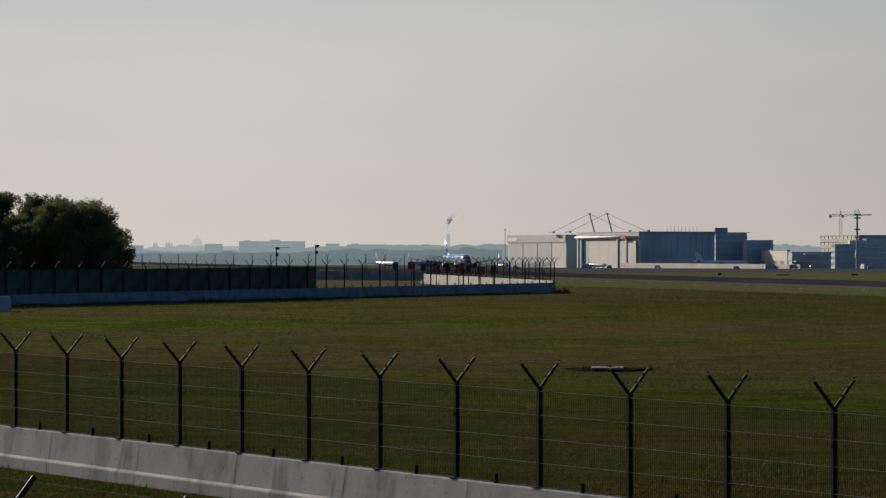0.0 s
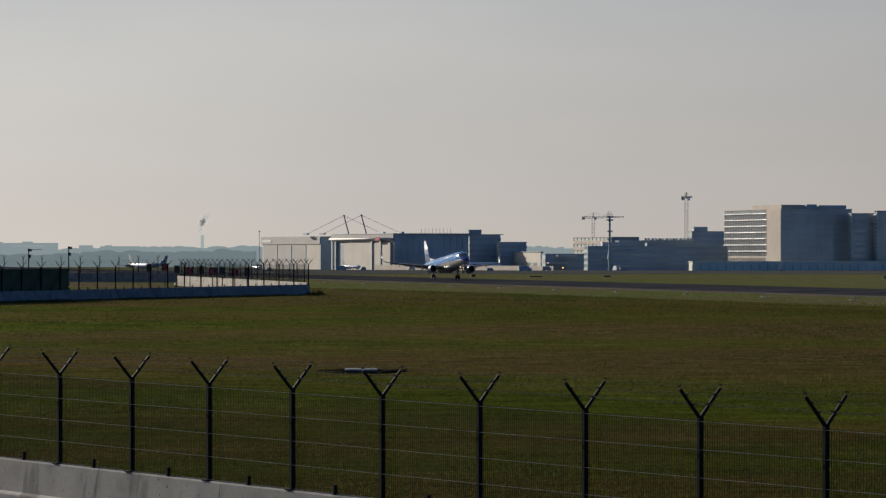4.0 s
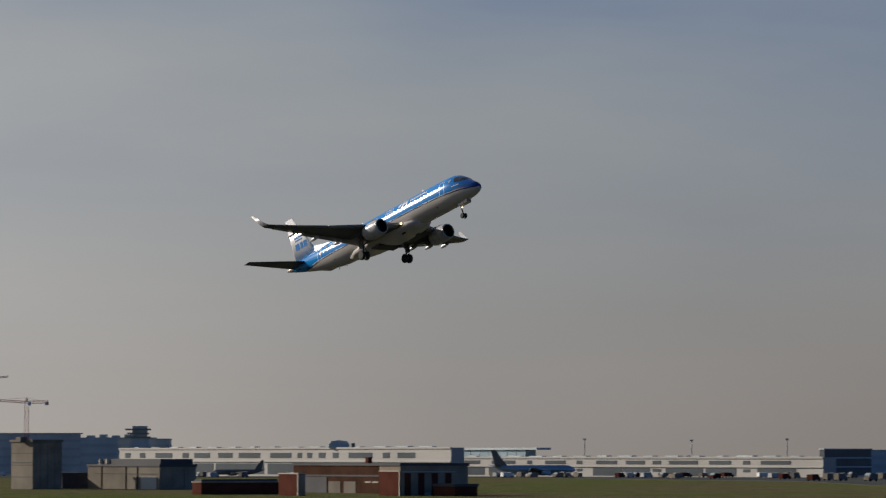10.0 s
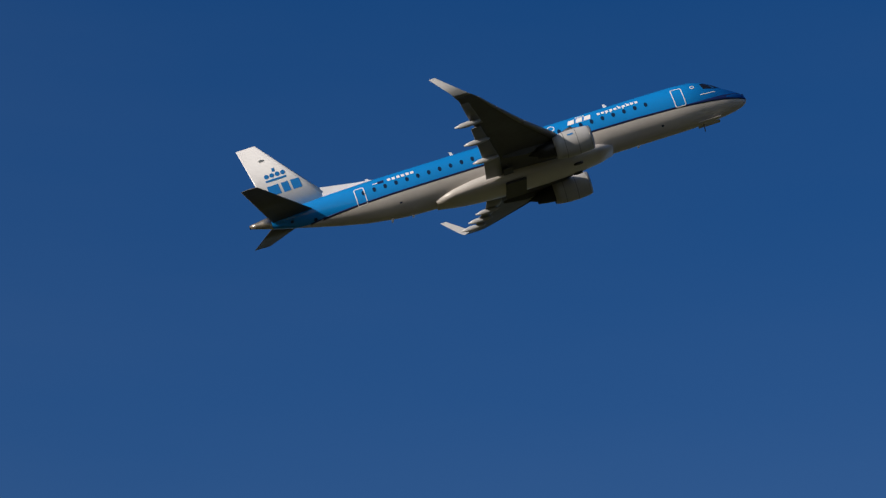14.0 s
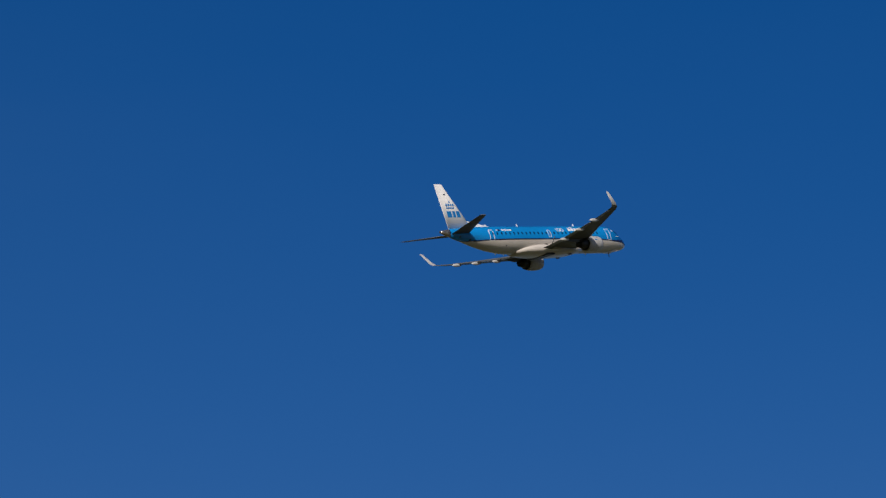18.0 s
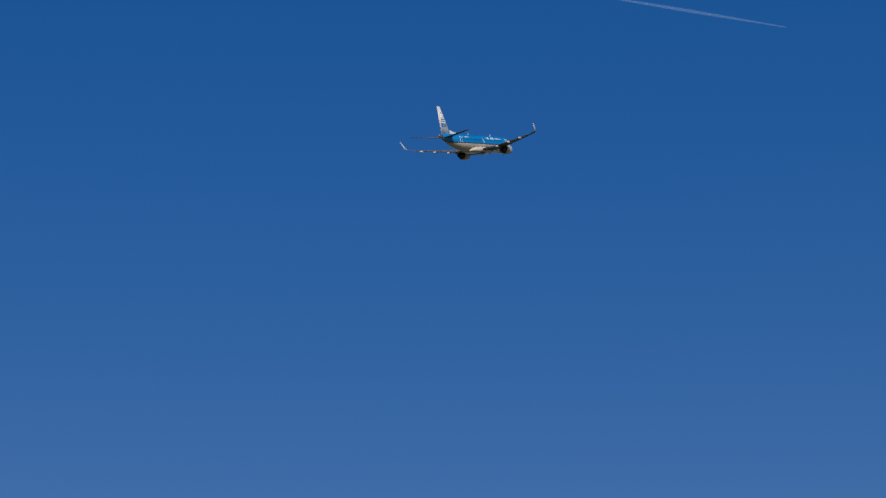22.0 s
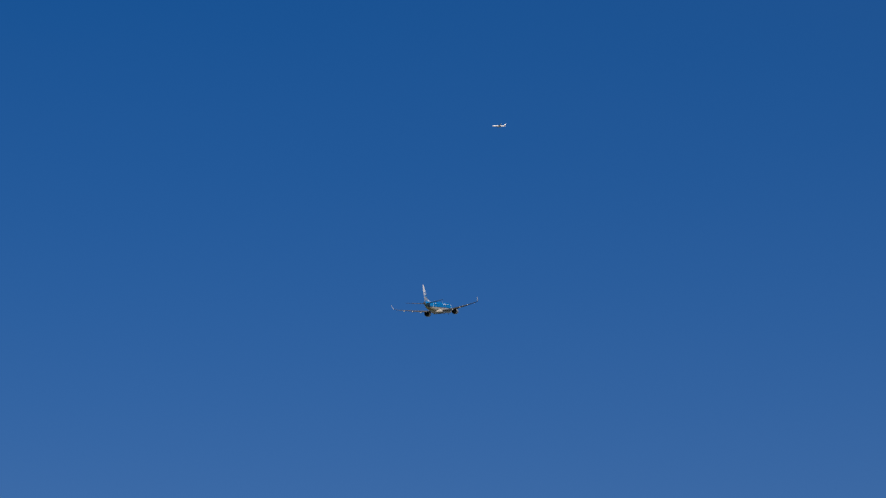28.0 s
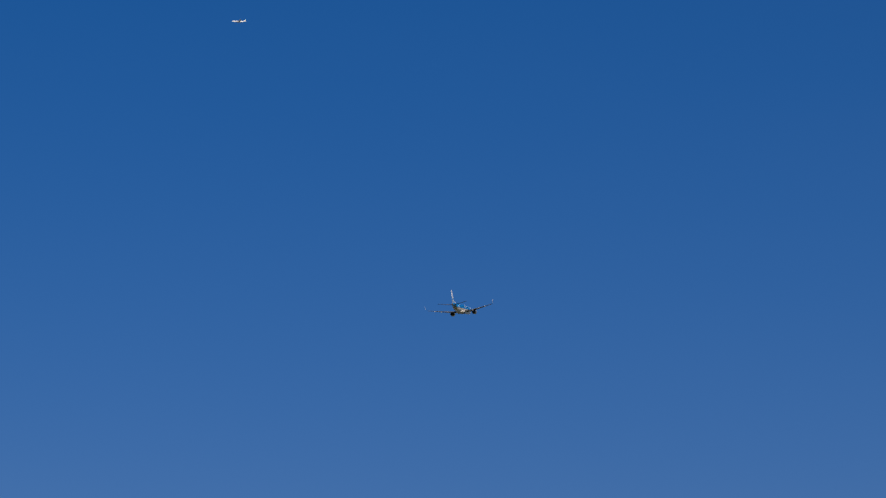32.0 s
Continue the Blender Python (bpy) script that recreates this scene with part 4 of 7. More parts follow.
    for k in range(2):
        part("roof_tank", Shape().rod((0.8, h.d * (0.75 + 0.1 * k), h.h), (0.8, h.d * (0.75 + 0.1 * k), h.h + 1.5), 0.6, n=10), BEIGE, h.ob)
    h = Block("brick_shed", "long low dark-brick shed with a brown coping", "building", 20.60, 20.75, 22.06, 590, -0.42, BRICK)
    h.band("coping", h.h - 0.2, h.h + 0.08, DULL, 0.15)
    h.roof(ROOF, -0.3)
    h = Block("brick_hall", "brown-brick hall with a sunlit flank and grey doors", "building", 22.30, 23.82, 24.4, 606, -0.15, BROWN)
    h.roof(ROOF, 0.2)
    h.left("eaves_board", 0.2, h.d - 0.2, h.h * 0.60, h.h * 0.66, ROOF, 0.12, "dark eaves board")
    # the wing wall's cast shadow is laid on as a dark panel
    h.left("shade_panel", h.d * 0.62, h.d * 0.97, 0, h.h * 0.58, ROOF, 0.1, "dark panel standing for the wing wall's shadow")
    for a in (0.30, 0.47):
        h.left("steel_door", h.d * a, h.d * (a + 0.13), 0, h.h * 0.42, OLDCON, 0.1, "grey steel door")
    for a in (0.06, 0.14):
        h.left("window", h.d * a, h.d * (a + 0.06), h.h * 0.38, h.h * 0.43, BEIGE, 0.06)
    part("chimney", Shape().box((h.w * 0.1, h.d * 0.2, h.h + 0.7), (0.9, 0.9, 1.6)), BRICK, h.ob)
    h = Block("brick_pier", "sunlit red-brick wing wall with pale edging", "building", 22.05, 22.38, 22.50, 570, -0.28, BRICK)
    # one panel carries the tone of this shaded front
    h.front("shade_panel", 0.05, h.w - 0.05, 0.1, h.h - 0.2, DULL, 0.06)
    h.left("edging", 0.0, 0.25, 0, h.h, BEIGE, 0.05)
    h.band("coping", h.h - 0.12, h.h + 0.06, BEIGE, 0.08)
    h = Block("brick_hall", "dark brick hall with a sunlit red-brick end wall", "building", 23.75, 24.10, 25.24, 570, -0.15, DULL)
    h.left("end_wall", 0.0, h.d, 0, h.h * 0.82, BRICK, 0.1, "sunlit red-brick end wall with pale edging")
    h.left("edging", 0.0, 0.22, 0, h.h * 0.82, BEIGE, 0.16)
    h.left("edging", 0.0, h.d, h.h * 0.8, h.h * 0.83, BEIGE, 0.16)
    h.roof(ROOF, 0.2)
    h.front("gutter", 0.3, h.w * 0.8, h.h * 0.78, h.h * 0.81, SLATE, 0.15)
    for k in range(4):
        h.front("brick_bay", h.w * (0.06 + 0.2 * k), h.w * (0.06 + 0.2 * k + 0.09), 0, h.h * 0.75, BRICK, 0.06)
    h.front("steel_door", h.w * 0.60, h.w * 0.66, 0, h.h * 0.22, SLATE, 0.08)
    h.front("steel_door", h.w * 0.36, h.w * 0.44, 0, h.h * 0.1, SLATE, 0.08)
    h = Block("brick_shed", "small dark-brick lean-to beside the hall", "shed", 25.0, 25.02, 25.40, 566, -0.5, BRICK, depth=6)
    h.roof(ROOF, 0.15)


def build_apron_sheet():
    """Concrete apron under the far buildings, in one sheet that follows the falling ground."""
    s = Shape()
    az = [-1 + k for k in range(38)]
    near = lambda a: 1290 - 75 * max(0.0, min(7.0, a - 25.5))
    rs = [k / 13 for k in range(14)]
    for lift in (0.06, -0.5):
        for a in az:
            for r in rs:
                p = bearing(a, near(a) + (2720 - near(a)) * r + 25 * math.sin(a * 1.7))
                s.v.append((p.x, p.y, ground_height(p.x, p.y) + lift))
    m, n = len(az), len(rs)
    for i in range(m - 1):
        for j in range(n - 1):
            q = i * n + j
            s.f.append((q, q + n, q + n + 1, q + 1))
            q += m * n
            s.f.append((q, q + 1, q + n + 1, q + n))
    edge = [i * n for i in range(m)] + [(m - 1) * n + j for j in range(1, n)] + [i * n + n - 1 for i in range(m - 2, -1, -1)] + [j for j in range(n - 2, 0, -1)]
    for k in range(len(edge)):
        a, b = edge[k], edge[(k + 1) % len(edge)]
        s.f.append((a, a + m * n, b + m * n, b))
    tagged(part("apron", s, APRON), "pale concrete airport apron", "apron", kind="structure")


def build_grass():
    """Uneven tufts standing in the mown sward, thinner with distance."""
    rng = np.random.default_rng(12)
    n = 240000
    az = np.radians(rng.uniform(-9.5, 33.0, n))
    r = 44 * (620 / 44) ** rng.random(n)
    x, y = r * np.sin(az), r * np.cos(az)
    a, lat = x * RUN.x + y * RUN.y, x * NOR.x + y * NOR.y
    fx, fy = x - FENCE_START.x, y - FENCE_START.y
    beyond = fx * -FENCE_DIR.y + fy * FENCE_DIR.x
    beyond = (beyond > 0.8) | (beyond < -0.6)
    wd = (WALL_C - WALL_L).normalized()
    outside = ((x - WALL_L.x) * wd.y - (y - WALL_L.y) * wd.x > 0.9) | (x > 9.6)
    keep = beyond & outside & (lat < 200) & (rng.random(n) > (r - 320) / 280) & (rng.random(n) > (lat - 185) / 14)
    x, y, r, lat, a = x[keep], y[keep], r[keep], lat[keep], a[keep]
    clump = np.array([noise.noise(Vector((p * 0.35, q * 0.12, 0.0))) for p, q in zip(x, y)])
    h = (0.035 + 0.05 * rng.random(len(x)) ** 2 + 0.05 * np.clip(clump, 0, 1)) * (0.8 + r / 260)
    g = np.array([ground_height(p, q) for p, q in zip(x, y)]) - 0.03
    pts, w = [], 0.010 * (0.7 + r / 110)
    for k in range(3):
        th = rng.uniform(0, np.pi, len(x))
        ox, oy = rng.normal(0, 0.05, len(x)), rng.normal(0, 0.05, len(x))
        lx, ly = rng.normal(0, 0.5, len(x)) * h, rng.normal(0, 0.5, len(x)) * h
        hh = h * rng.uniform(0.5, 1.2, len(x))
        c, s = np.cos(th) * w, np.sin(th) * w
        pts.append(np.stack([np.stack([x + ox - c, y + oy - s, g], 1), np.stack([x + ox + c, y + oy + s, g], 1), np.stack([x + ox + lx, y + oy + ly, g + hh], 1)], 1))
    # unmown growth along the foot of the enclosure wall
    m = 9000
    s = rng.uniform(-48, (WALL_C - WALL_L).length + 1.5, m)
    off = 0.35 + np.abs(rng.normal(0, 0.22, m))
    x, y = WALL_L.x + wd.x * s + wd.y * off, WALL_L.y + wd.y * s - wd.x * off
    z = np.array([ground_height(p, q) for p, q in zip(x, y)]) - 0.03
    tall = np.array([0.5 + noise.noise(Vector((p * 0.25, 4.0, 0.0))) for p in s])
    h = (0.08 + 0.26 * np.clip(tall, 0, 1) * rng.random(m)) * (1 + 0.8 * (s > (WALL_C - WALL_L).length - 1))
    th, w2 = rng.uniform(0, np.pi, m), 0.03
    pts.append(np.stack([np.stack([x - np.cos(th) * w2, y - np.sin(th) * w2, z], 1), np.stack([x + np.cos(th) * w2, y + np.sin(th) * w2, z], 1),
                         np.stack([x + rng.normal(0, 0.4, m) * h, y + rng.normal(0, 0.4, m) * h, z + h], 1)], 1))
    blades_object("grass_tufts", np.concatenate(pts), BLADES, "short green and straw-coloured grass tufts")
    # the lusher verge on the platform's side of the barrier, and behind the mesh
    m = 40000
    s = rng.uniform(-14, 42, m)
    off = np.where(rng.random(m) < 0.6, -0.45 - np.abs(rng.normal(0, 3.0, m)), 0.5 + np.abs(rng.normal(0, 7.0, m)))
    x, y = FENCE_START.x + FENCE_DIR.x * s - FENCE_DIR.y * off, FENCE_START.y + FENCE_DIR.y * s + FENCE_DIR.x * off
    z = np.array([ground_height(p, q) for p, q in zip(x, y)]) - 0.02
    thick = np.array([0.5 + noise.noise(Vector((p * 0.6, q * 0.6, 7.0))) for p, q in zip(x, y)])
    h = (0.03 + 0.085 * np.clip(thick, 0, 1)) * rng.uniform(0.5, 1.3, m)
    th, w2 = rng.uniform(0, np.pi, m), 0.013
    tri = np.stack([np.stack([x - np.cos(th) * w2, y - np.sin(th) * w2, z], 1), np.stack([x + np.cos(th) * w2, y + np.sin(th) * w2, z], 1),
                    np.stack([x + rng.normal(0, 0.5, m) * h, y + rng.normal(0, 0.5, m) * h, z + h], 1)], 1)
    blades_object("verge_grass", tri, LUSH, "lush green grass along the barrier")


def blades_object(name, tri, mat, label):
    v = tri.reshape(-1, 3)
    me = bpy.data.meshes.new(name)
    me.vertices.add(len(v))
    me.vertices.foreach_set("co", v.ravel().astype(np.float32))
    me.loops.add(len(v))
    me.loops.foreach_set("vertex_index", np.arange(len(v), dtype=np.int32))
    me.polygons.add(len(v) // 3)
    me.polygons.foreach_set("loop_start", np.arange(0, len(v), 3, dtype=np.int32))
    me.update(calc_edges=True)
    me.materials.append(mat)
    tagged(new(name, me), label, "grass", kind="stuff")


build_far()
build_apron_sheet()
build_fences()
build_grass()


# ---- the airliner ----
NOSE = 17.0     # metres from the aircraft's origin forward to its nose
TOP = [(0, -0.63), (0.12, -0.36), (0.4, -0.08), (0.9, 0.26), (1.5, 0.64), (2.1, 1.10), (2.8, 1.50), (3.6, 1.74), (5, 1.83), (7, 1.85), (27, 1.85),
       (30, 1.81), (32, 1.74), (34, 1.63), (35.2, 1.50), (36.1, 1.36)]
BOT = [(0, -0.67), (0.12, -0.90), (0.4, -1.06), (0.9, -1.20), (1.5, -1.30), (2.5, -1.40), (4, -1.48), (5, -1.50), (23.5, -1.50), (25.5, -1.41),
       (28, -1.04), (30, -0.60), (32, -0.08), (34, 0.45), (35.2, 0.82), (36.1, 1.10)]
WID = [(0, 0.02), (0.12, 0.28), (0.4, 0.52), (0.9, 0.78), (1.5, 0.99), (2.5, 1.24), (3.6, 1.41), (5, 1.50), (6, 1.505), (24, 1.505), (26, 1.48), (28, 1.36),
       (30, 1.12), (32, 0.80), (34, 0.48), (35.2, 0.28), (36.1, 0.14)]
SPLIT = [(0, -0.65), (2, -0.40), (5, -0.20), (8, -0.08), (12, -0.02), (36.1, 0.0)]


def curve(rows, s):
    xs, ys = [r[0] for r in rows], [r[1] for r in rows]
    return float(np.interp(s, xs, ys))


def skin(s, z, side=-1, off=0.0):
    """A point on the fuselage at station s and height z; side -1 is starboard."""
    t, b, w = curve(TOP, s), curve(BOT, s), curve(WID, s)
    zc, hh = (t + b) / 2, (t - b) / 2
    k = max(-1.0, min(1.0, (z - zc) / hh))
    y = (w + off) * math.sqrt(1 - k * k)
    return Vector((NOSE - s, side * y, z + off * k))


def arc(s, th):
    t, b, w = curve(TOP, s), curve(BOT, s), curve(WID, s)
    return Vector((NOSE - s, w * math.cos(th), (t + b) / 2 + (t - b) / 2 * math.sin(th)))


def split_angle(s, lift=0.0):
    t, b = curve(TOP, s), curve(BOT, s)
    return math.asin(max(-1.0, min(1.0, (curve(SPLIT, s) + lift - (t + b) / 2) / ((t - b) / 2))))


def stations():
    out = [0.0, 0.03, 0.12, 0.25, 0.4, 0.65, 0.9, 1.2, 1.5, 1.8, 2.1, 2.5, 2.8, 3.2, 3.6, 4.2, 5, 6, 7, 8, 10, 12]
    out += [14 + 1.0 * k for k in range(21)] + [34.6]
    return out


def fuselage_band(lo, hi, n):
    s = Shape()
    rings = [[arc(q, lo(q) + (hi(q) - lo(q)) * k / n) for k in range(n + 1)] for q in stations()]
    return s.loft(rings, closed=False, caps=False)


def decal(rows, mat, name, parent, side=-1, off=0.012, label="", n=6):
    """A flat mark laid on the fuselage: corner points (station, height), a quad."""
    (s0, z0), (s1, z1), (s2, z2), (s3, z3) = rows
    sh = Shape()
    m = 3
    for layer in (off, off - 0.03):
        for i in range(n + 1):
            u = i / n
            for j in range(m + 1):
                v = j / m
                sa, za = s0 + (s1 - s0) * u, z0 + (z1 - z0) * u
                sb, zb = s3 + (s2 - s3) * u, z3 + (z2 - z3) * u
                sh.v.append(tuple(skin(sa + (sb - sa) * v, za + (zb - za) * v, side, layer)))
    w = m + 1
    for i in range(n):
        for j in range(m):
            a = i * w + j
            sh.f.append((a, a + 1, a + w + 1, a + w))
    return part(name, sh, mat, parent, label)


def oval_window(s, z, side, parent, mesh_name="cabin_window", rx=0.13, rz=0.19):
    sh = Shape()
    n = 12
    for off in (0.012, -0.02):
        for k in range(n):
            a = 2 * math.pi * k / n
            sh.v.append(tuple(skin(s + rx * math.cos(a), z + rz * math.sin(a), side, off)))
    sh.f = [tuple(range(n))] + [(k, (k + 1) % n, n + (k + 1) % n, n + k) for k in range(n)]
    return part(mesh_name, sh, P_CABIN, parent)


def outline(s, wd, z0, z1, t, name, parent, side=-1, round_=0.14):
    """A white rounded rectangular line on the fuselage, one closed band."""
    sh, n = Shape(), 0
    for inset in (0.0, t):
        w, lo, hi = wd / 2 - inset, z0 + inset, z1 - inset
        r = max(0.03, round_ - inset)
        pts = []
        for cx, cz, a0 in ((w - r, hi - r, 0), (r - w, hi - r, 90), (r - w, lo + r, 180), (w - r, lo + r, 270)):
            pts += [(cx + r * math.cos(radians(a0 + 22.5 * k)), cz + r * math.sin(radians(a0 + 22.5 * k))) for k in range(5)]
        fine = []
        for k, p in enumerate(pts):
            q = pts[(k + 1) % len(pts)]
            m = 4 if k % 5 == 4 else 1
            fine += [(p[0] + (q[0] - p[0]) * j / m, p[1] + (q[1] - p[1]) * j / m) for j in range(m)]
        n = len(fine)
        for off in (0.014, -0.02):
            sh.v += [tuple(skin(s + x, z, side, off)) for x, z in fine]
    for k in range(n):
        j = (k + 1) % n
        sh.f += [(k, j, 2 * n + j, 2 * n + k), (k, n + k, n + j, j), (2 * n + k, 2 * n + j, 3 * n + j, 3 * n + k)]
    return part(name, sh, P_WHITE, parent, "thin white outline")


def aerofoil(chord, thick, n=9):
    """Points (along the chord from the leading edge, up) round a wing section."""
    top, low = [], []
    for k in range(n + 1):
        x = 0.5 * (1 - math.cos(math.pi * k / n))
        t = 5 * thick * (0.2969 * math.sqrt(x) - 0.126 * x - 0.3516 * x * x + 0.2843 * x ** 3 - 0.1015 * x ** 4)
        top.append((x * chord, (t + 0.02 * (1 - (2 * x - 1) ** 2)) * chord))
        low.append((x * chord, (-t * 0.75 + 0.02 * (1 - (2 * x - 1) ** 2)) * chord))
    return top + low[-2:0:-1]


def wing_loft(rows, thick, upright=False):
    """rows: (span y, leading-edge station, trailing-edge station, z)."""
    rings = []
    for row in rows:
        y, le, te, z = row[:4]
        lean = row[4] if len(row) > 4 else 0.0
        ring = []
        for x, h in aerofoil(te - le, thick):
            if upright:
                ring.append((NOSE - le - x, h, z))
            else:
                ring.append((NOSE - le - x, y - h * math.sin(lean), z + h * math.cos(lean)))
        rings.append(ring)
    return Shape().loft(rings)


def tube(rows, y, z, n=24, flat=1.0):
    """Body of revolution along the flight axis: rows (station, radius)."""
    return [[(NOSE - s, y + r * math.cos(2 * math.pi * k / n), z + r * flat * math.sin(2 * math.pi * k / n)) for k in range(n)] for s, r in rows]


def build_airliner():
    a = tagged(thing("airliner"), "blue and white twin-engined regional airliner taking off", "aeroplane")
    part("upper_fuselage", fuselage_band(split_angle, lambda s: math.pi - split_angle(s), 26), P_BLUE, a, "glossy mid-blue upper fuselage", True)
    part("lower_fuselage", fuselage_band(lambda s: -math.pi - split_angle(s), split_angle, 26), P_BELLY, a, "pale grey lower fuselage", True)
    for side in (-1, 1):
        sh = Shape()
        rings = []
        for s in stations()[2:]:
            z = curve(SPLIT, s)
            if z < curve(BOT, s) + 0.05:
                break
            rings.append([skin(s, z + 0.05 + 0.42 * max(0.0, 1 - s / 4.5) ** 1.5, side, 0.012), skin(s, z - 0.01, side, 0.014), skin(s, z - 0.08, side, 0.012), skin(s, z - 0.02, side, -0.05)])
        part("cheat_line", sh.loft(rings), P_NAVY, a, "dark navy cheat line", True)
    cone = [[arc(s, 2 * math.pi * k / 20) for k in range(20)] for s in (34.6, 35.2, 35.7, 36.1)]
    cone.append([arc(36.1, 2 * math.pi * k / 20) * 0.8 + Vector((NOSE - 36.0, 0, 1.22)) * 0.2 for k in range(20)])
    part("exhaust_port", Shape().rod((NOSE - 36.02, 0, 1.22), (NOSE - 36.16, 0, 1.22), 0.13, 0.12, 12), P_DARK, a, "sooty tail exhaust")
    part("tail_cone", Shape().loft(cone), P_CONE, a, "brown-grey bare metal exhaust cone", True)
    # wing root fairing
    rings = []
    for s, w, lo, hi in ((10.2, 0.9, -1.49, -1.1), (11.2, 1.45, -1.66, -0.85), (12.6, 1.70, -1.82, -0.6), (15, 1.78, -1.90, -0.52), (18.5, 1.78, -1.88, -0.52),
                         (20.3, 1.64, -1.80, -0.6), (21.8, 1.35, -1.67, -0.8), (23.2, 0.8, -1.51, -1.1)):
        ring = []
        for k in range(24):
            th = 2 * math.pi * k / 24
            c, q = math.cos(th), math.sin(th)
            ring.append((NOSE - s, w * math.copysign(abs(c) ** 0.75, c), (lo + hi) / 2 + (hi - lo) / 2 * math.copysign(abs(q) ** 0.75, q)))
        rings.append(ring)
    part("wing_fairing", Shape().loft(rings), P_BELLY, a, "pale grey belly fairing", True)
    for side in (-1, 1):
        w = wing_loft([(side * 1.2, 11.7, 18.8, -1.15), (side * 4.6, 13.85, 18.9, -0.83), (side * 8.5, 16.5, 19.65, -0.29), (side * 12.2, 18.75, 20.4, 0.31),
                       (side * 13.4, 19.45, 20.7, 0.54), (side * 13.7, 19.72, 20.88, 0.63, -side * 0.5)], 0.115)
        wing = part("wing", w, P_GREY, a, "grey swept wing", True)
        up = wing_loft([(side * 13.7, 19.74, 20.86, 0.63, -side * 0.5), (side * 14.0, 20.3, 21.15, 1.0, -side * 1.15),
                        (side * 14.28, 21.75, 22.2, 2.25, -side * 1.3)], 0.06)
        wl_part = part("winglet", up, P_COWL, a, "white upturned winglet", True)
        for y, s0, z in ((5.2, 18.3, -0.95), (7.9, 18.75, -0.50), (10.5, 19.2, -0.04)):
            rings = tube([(s0 + 0.2, 0.03), (s0 + 0.5, 0.11), (s0 + 1.1, 0.16), (s0 + 1.6, 0.13), (s0 + 2.05, 0.03)], side * y, z - 0.10, 12, 1.35)
            part("flap_fairing", Shape().loft(rings), P_COWL, wing, "pale canoe-shaped flap fairing", True)
        # slats and ailerons stand out paler than the wing box
        for y0, y1 in ((2.0, 3.9), (5.2, 8.3), (8.4, 11.2), (11.3, 13.2)):
            rings = []
            for y in (y0, y1):
                le = float(np.interp(y, (1.2, 4.6, 8.5, 12.2, 13.4), (11.7, 13.85, 16.5, 18.75, 19.45)))
                z = float(np.interp(y, (1.2, 4.6, 8.5, 12.2, 13.4), (-1.15, -0.83, -0.29, 0.31, 0.54)))
                c = float(np.interp(y, (1.2, 4.6, 8.5, 12.2, 13.4), (7.1, 5.05, 3.15, 1.65, 1.25)))
                rings.append([(NOSE - le + 0.05 - u * c, side * y, z + v * c - 0.012) for u, v in ((0.0, 0.006), (0.02, 0.035), (0.10, 0.052), (0.10, 0.044), (0.03, 0.01), (0.10, -0.030), (0.10, -0.038), (0.02, -0.020))])
            part("slat", Shape().loft(rings), P_SLAT, wing, "pale bare-metal slat", True)
        part("aileron", wing_loft([(side * 9.9, 19.25, 20.0, -0.10), (side * 12.9, 20.05, 20.6, 0.42)], 0.10), P_SLAT, wing, "paler hinged aileron", True)
        fl = wing_loft([(side * 1.9, 18.3, 19.5, -1.26), (side * 4.7, 18.4, 19.55, -0.95), (side * 9.6, 19.45, 20.15, -0.22)], 0.10)
        part("flap", fl, P_SLAT, wing, "paler lowered flap", True)
        tail = wing_loft([(side * 0.3, 31.3, 34.5, 0.92), (side * 6.1, 34.95, 36.15, 1.66)], 0.09)
        part("tailplane", tail, P_GREY, a, "grey swept tailplane", True)
        # engine
        y, z, e0 = side * 4.55, -1.50, 11.90
        cowl = [(e0 + 0.10, 0.70), (e0 - 0.02, 0.75), (e0 + 0.02, 0.82), (e0 + 0.3, 0.88), (e0 + 1.0, 0.935), (e0 + 1.7, 0.93), (e0 + 2.3, 0.87), (e0 + 2.72, 0.79), (e0 + 2.70, 0.76), (e0 + 1.9, 0.74)]
        eng = part("engine_cowl", Shape().loft(tube(cowl, y, z), caps=False), P_COWL, a, "pale grey engine cowl", True)
        part("inlet_lip", Shape().loft(tube([(e0 + 0.12, 0.69), (e0, 0.715), (e0 - 0.035, 0.755), (e0 + 0.01, 0.81), (e0 + 0.17, 0.856), (e0 + 0.18, 0.84)], y, z), caps=False), P_METAL, eng, "polished inlet lip", True)
        part("inlet_duct", Shape().loft(tube([(e0 + 0.07, 0.70), (e0 + 0.7, 0.67), (e0 + 0.9, 0.66), (e0 + 0.9, 0.02)], y, z), caps=False), P_DARK, eng, smooth=True)
        part("spinner", Shape().loft(tube([(e0 + 0.45, 0.01), (e0 + 0.65, 0.14), (e0 + 0.9, 0.24)], y, z, 16)), P_GREY, eng, smooth=True)
        fan = Shape()
        for k in range(18):
            th = 2 * math.pi * k / 18
            c, q = math.cos(th), math.sin(th)
            c2, q2 = math.cos(th + 0.25), math.sin(th + 0.25)
            x = NOSE - e0
            fan.add([(x - 0.82, y + 0.2 * c, z + 0.2 * q), (x - 0.74, y + 0.65 * c, z + 0.65 * q), (x - 0.86, y + 0.65 * c2, z + 0.65 * q2), (x - 0.88, y + 0.2 * c2, z + 0.2 * q2)], [(0, 1, 2, 3)])
        part("fan", fan, P_DARK, eng)
        part("bypass_duct", Shape().loft(tube([(e0 + 2.705, 0.765), (e0 + 2.0, 0.745), (e0 + 1.9, 0.5)], y, z), caps=False), P_DARK, eng, "dark mouth of the fan duct", True)
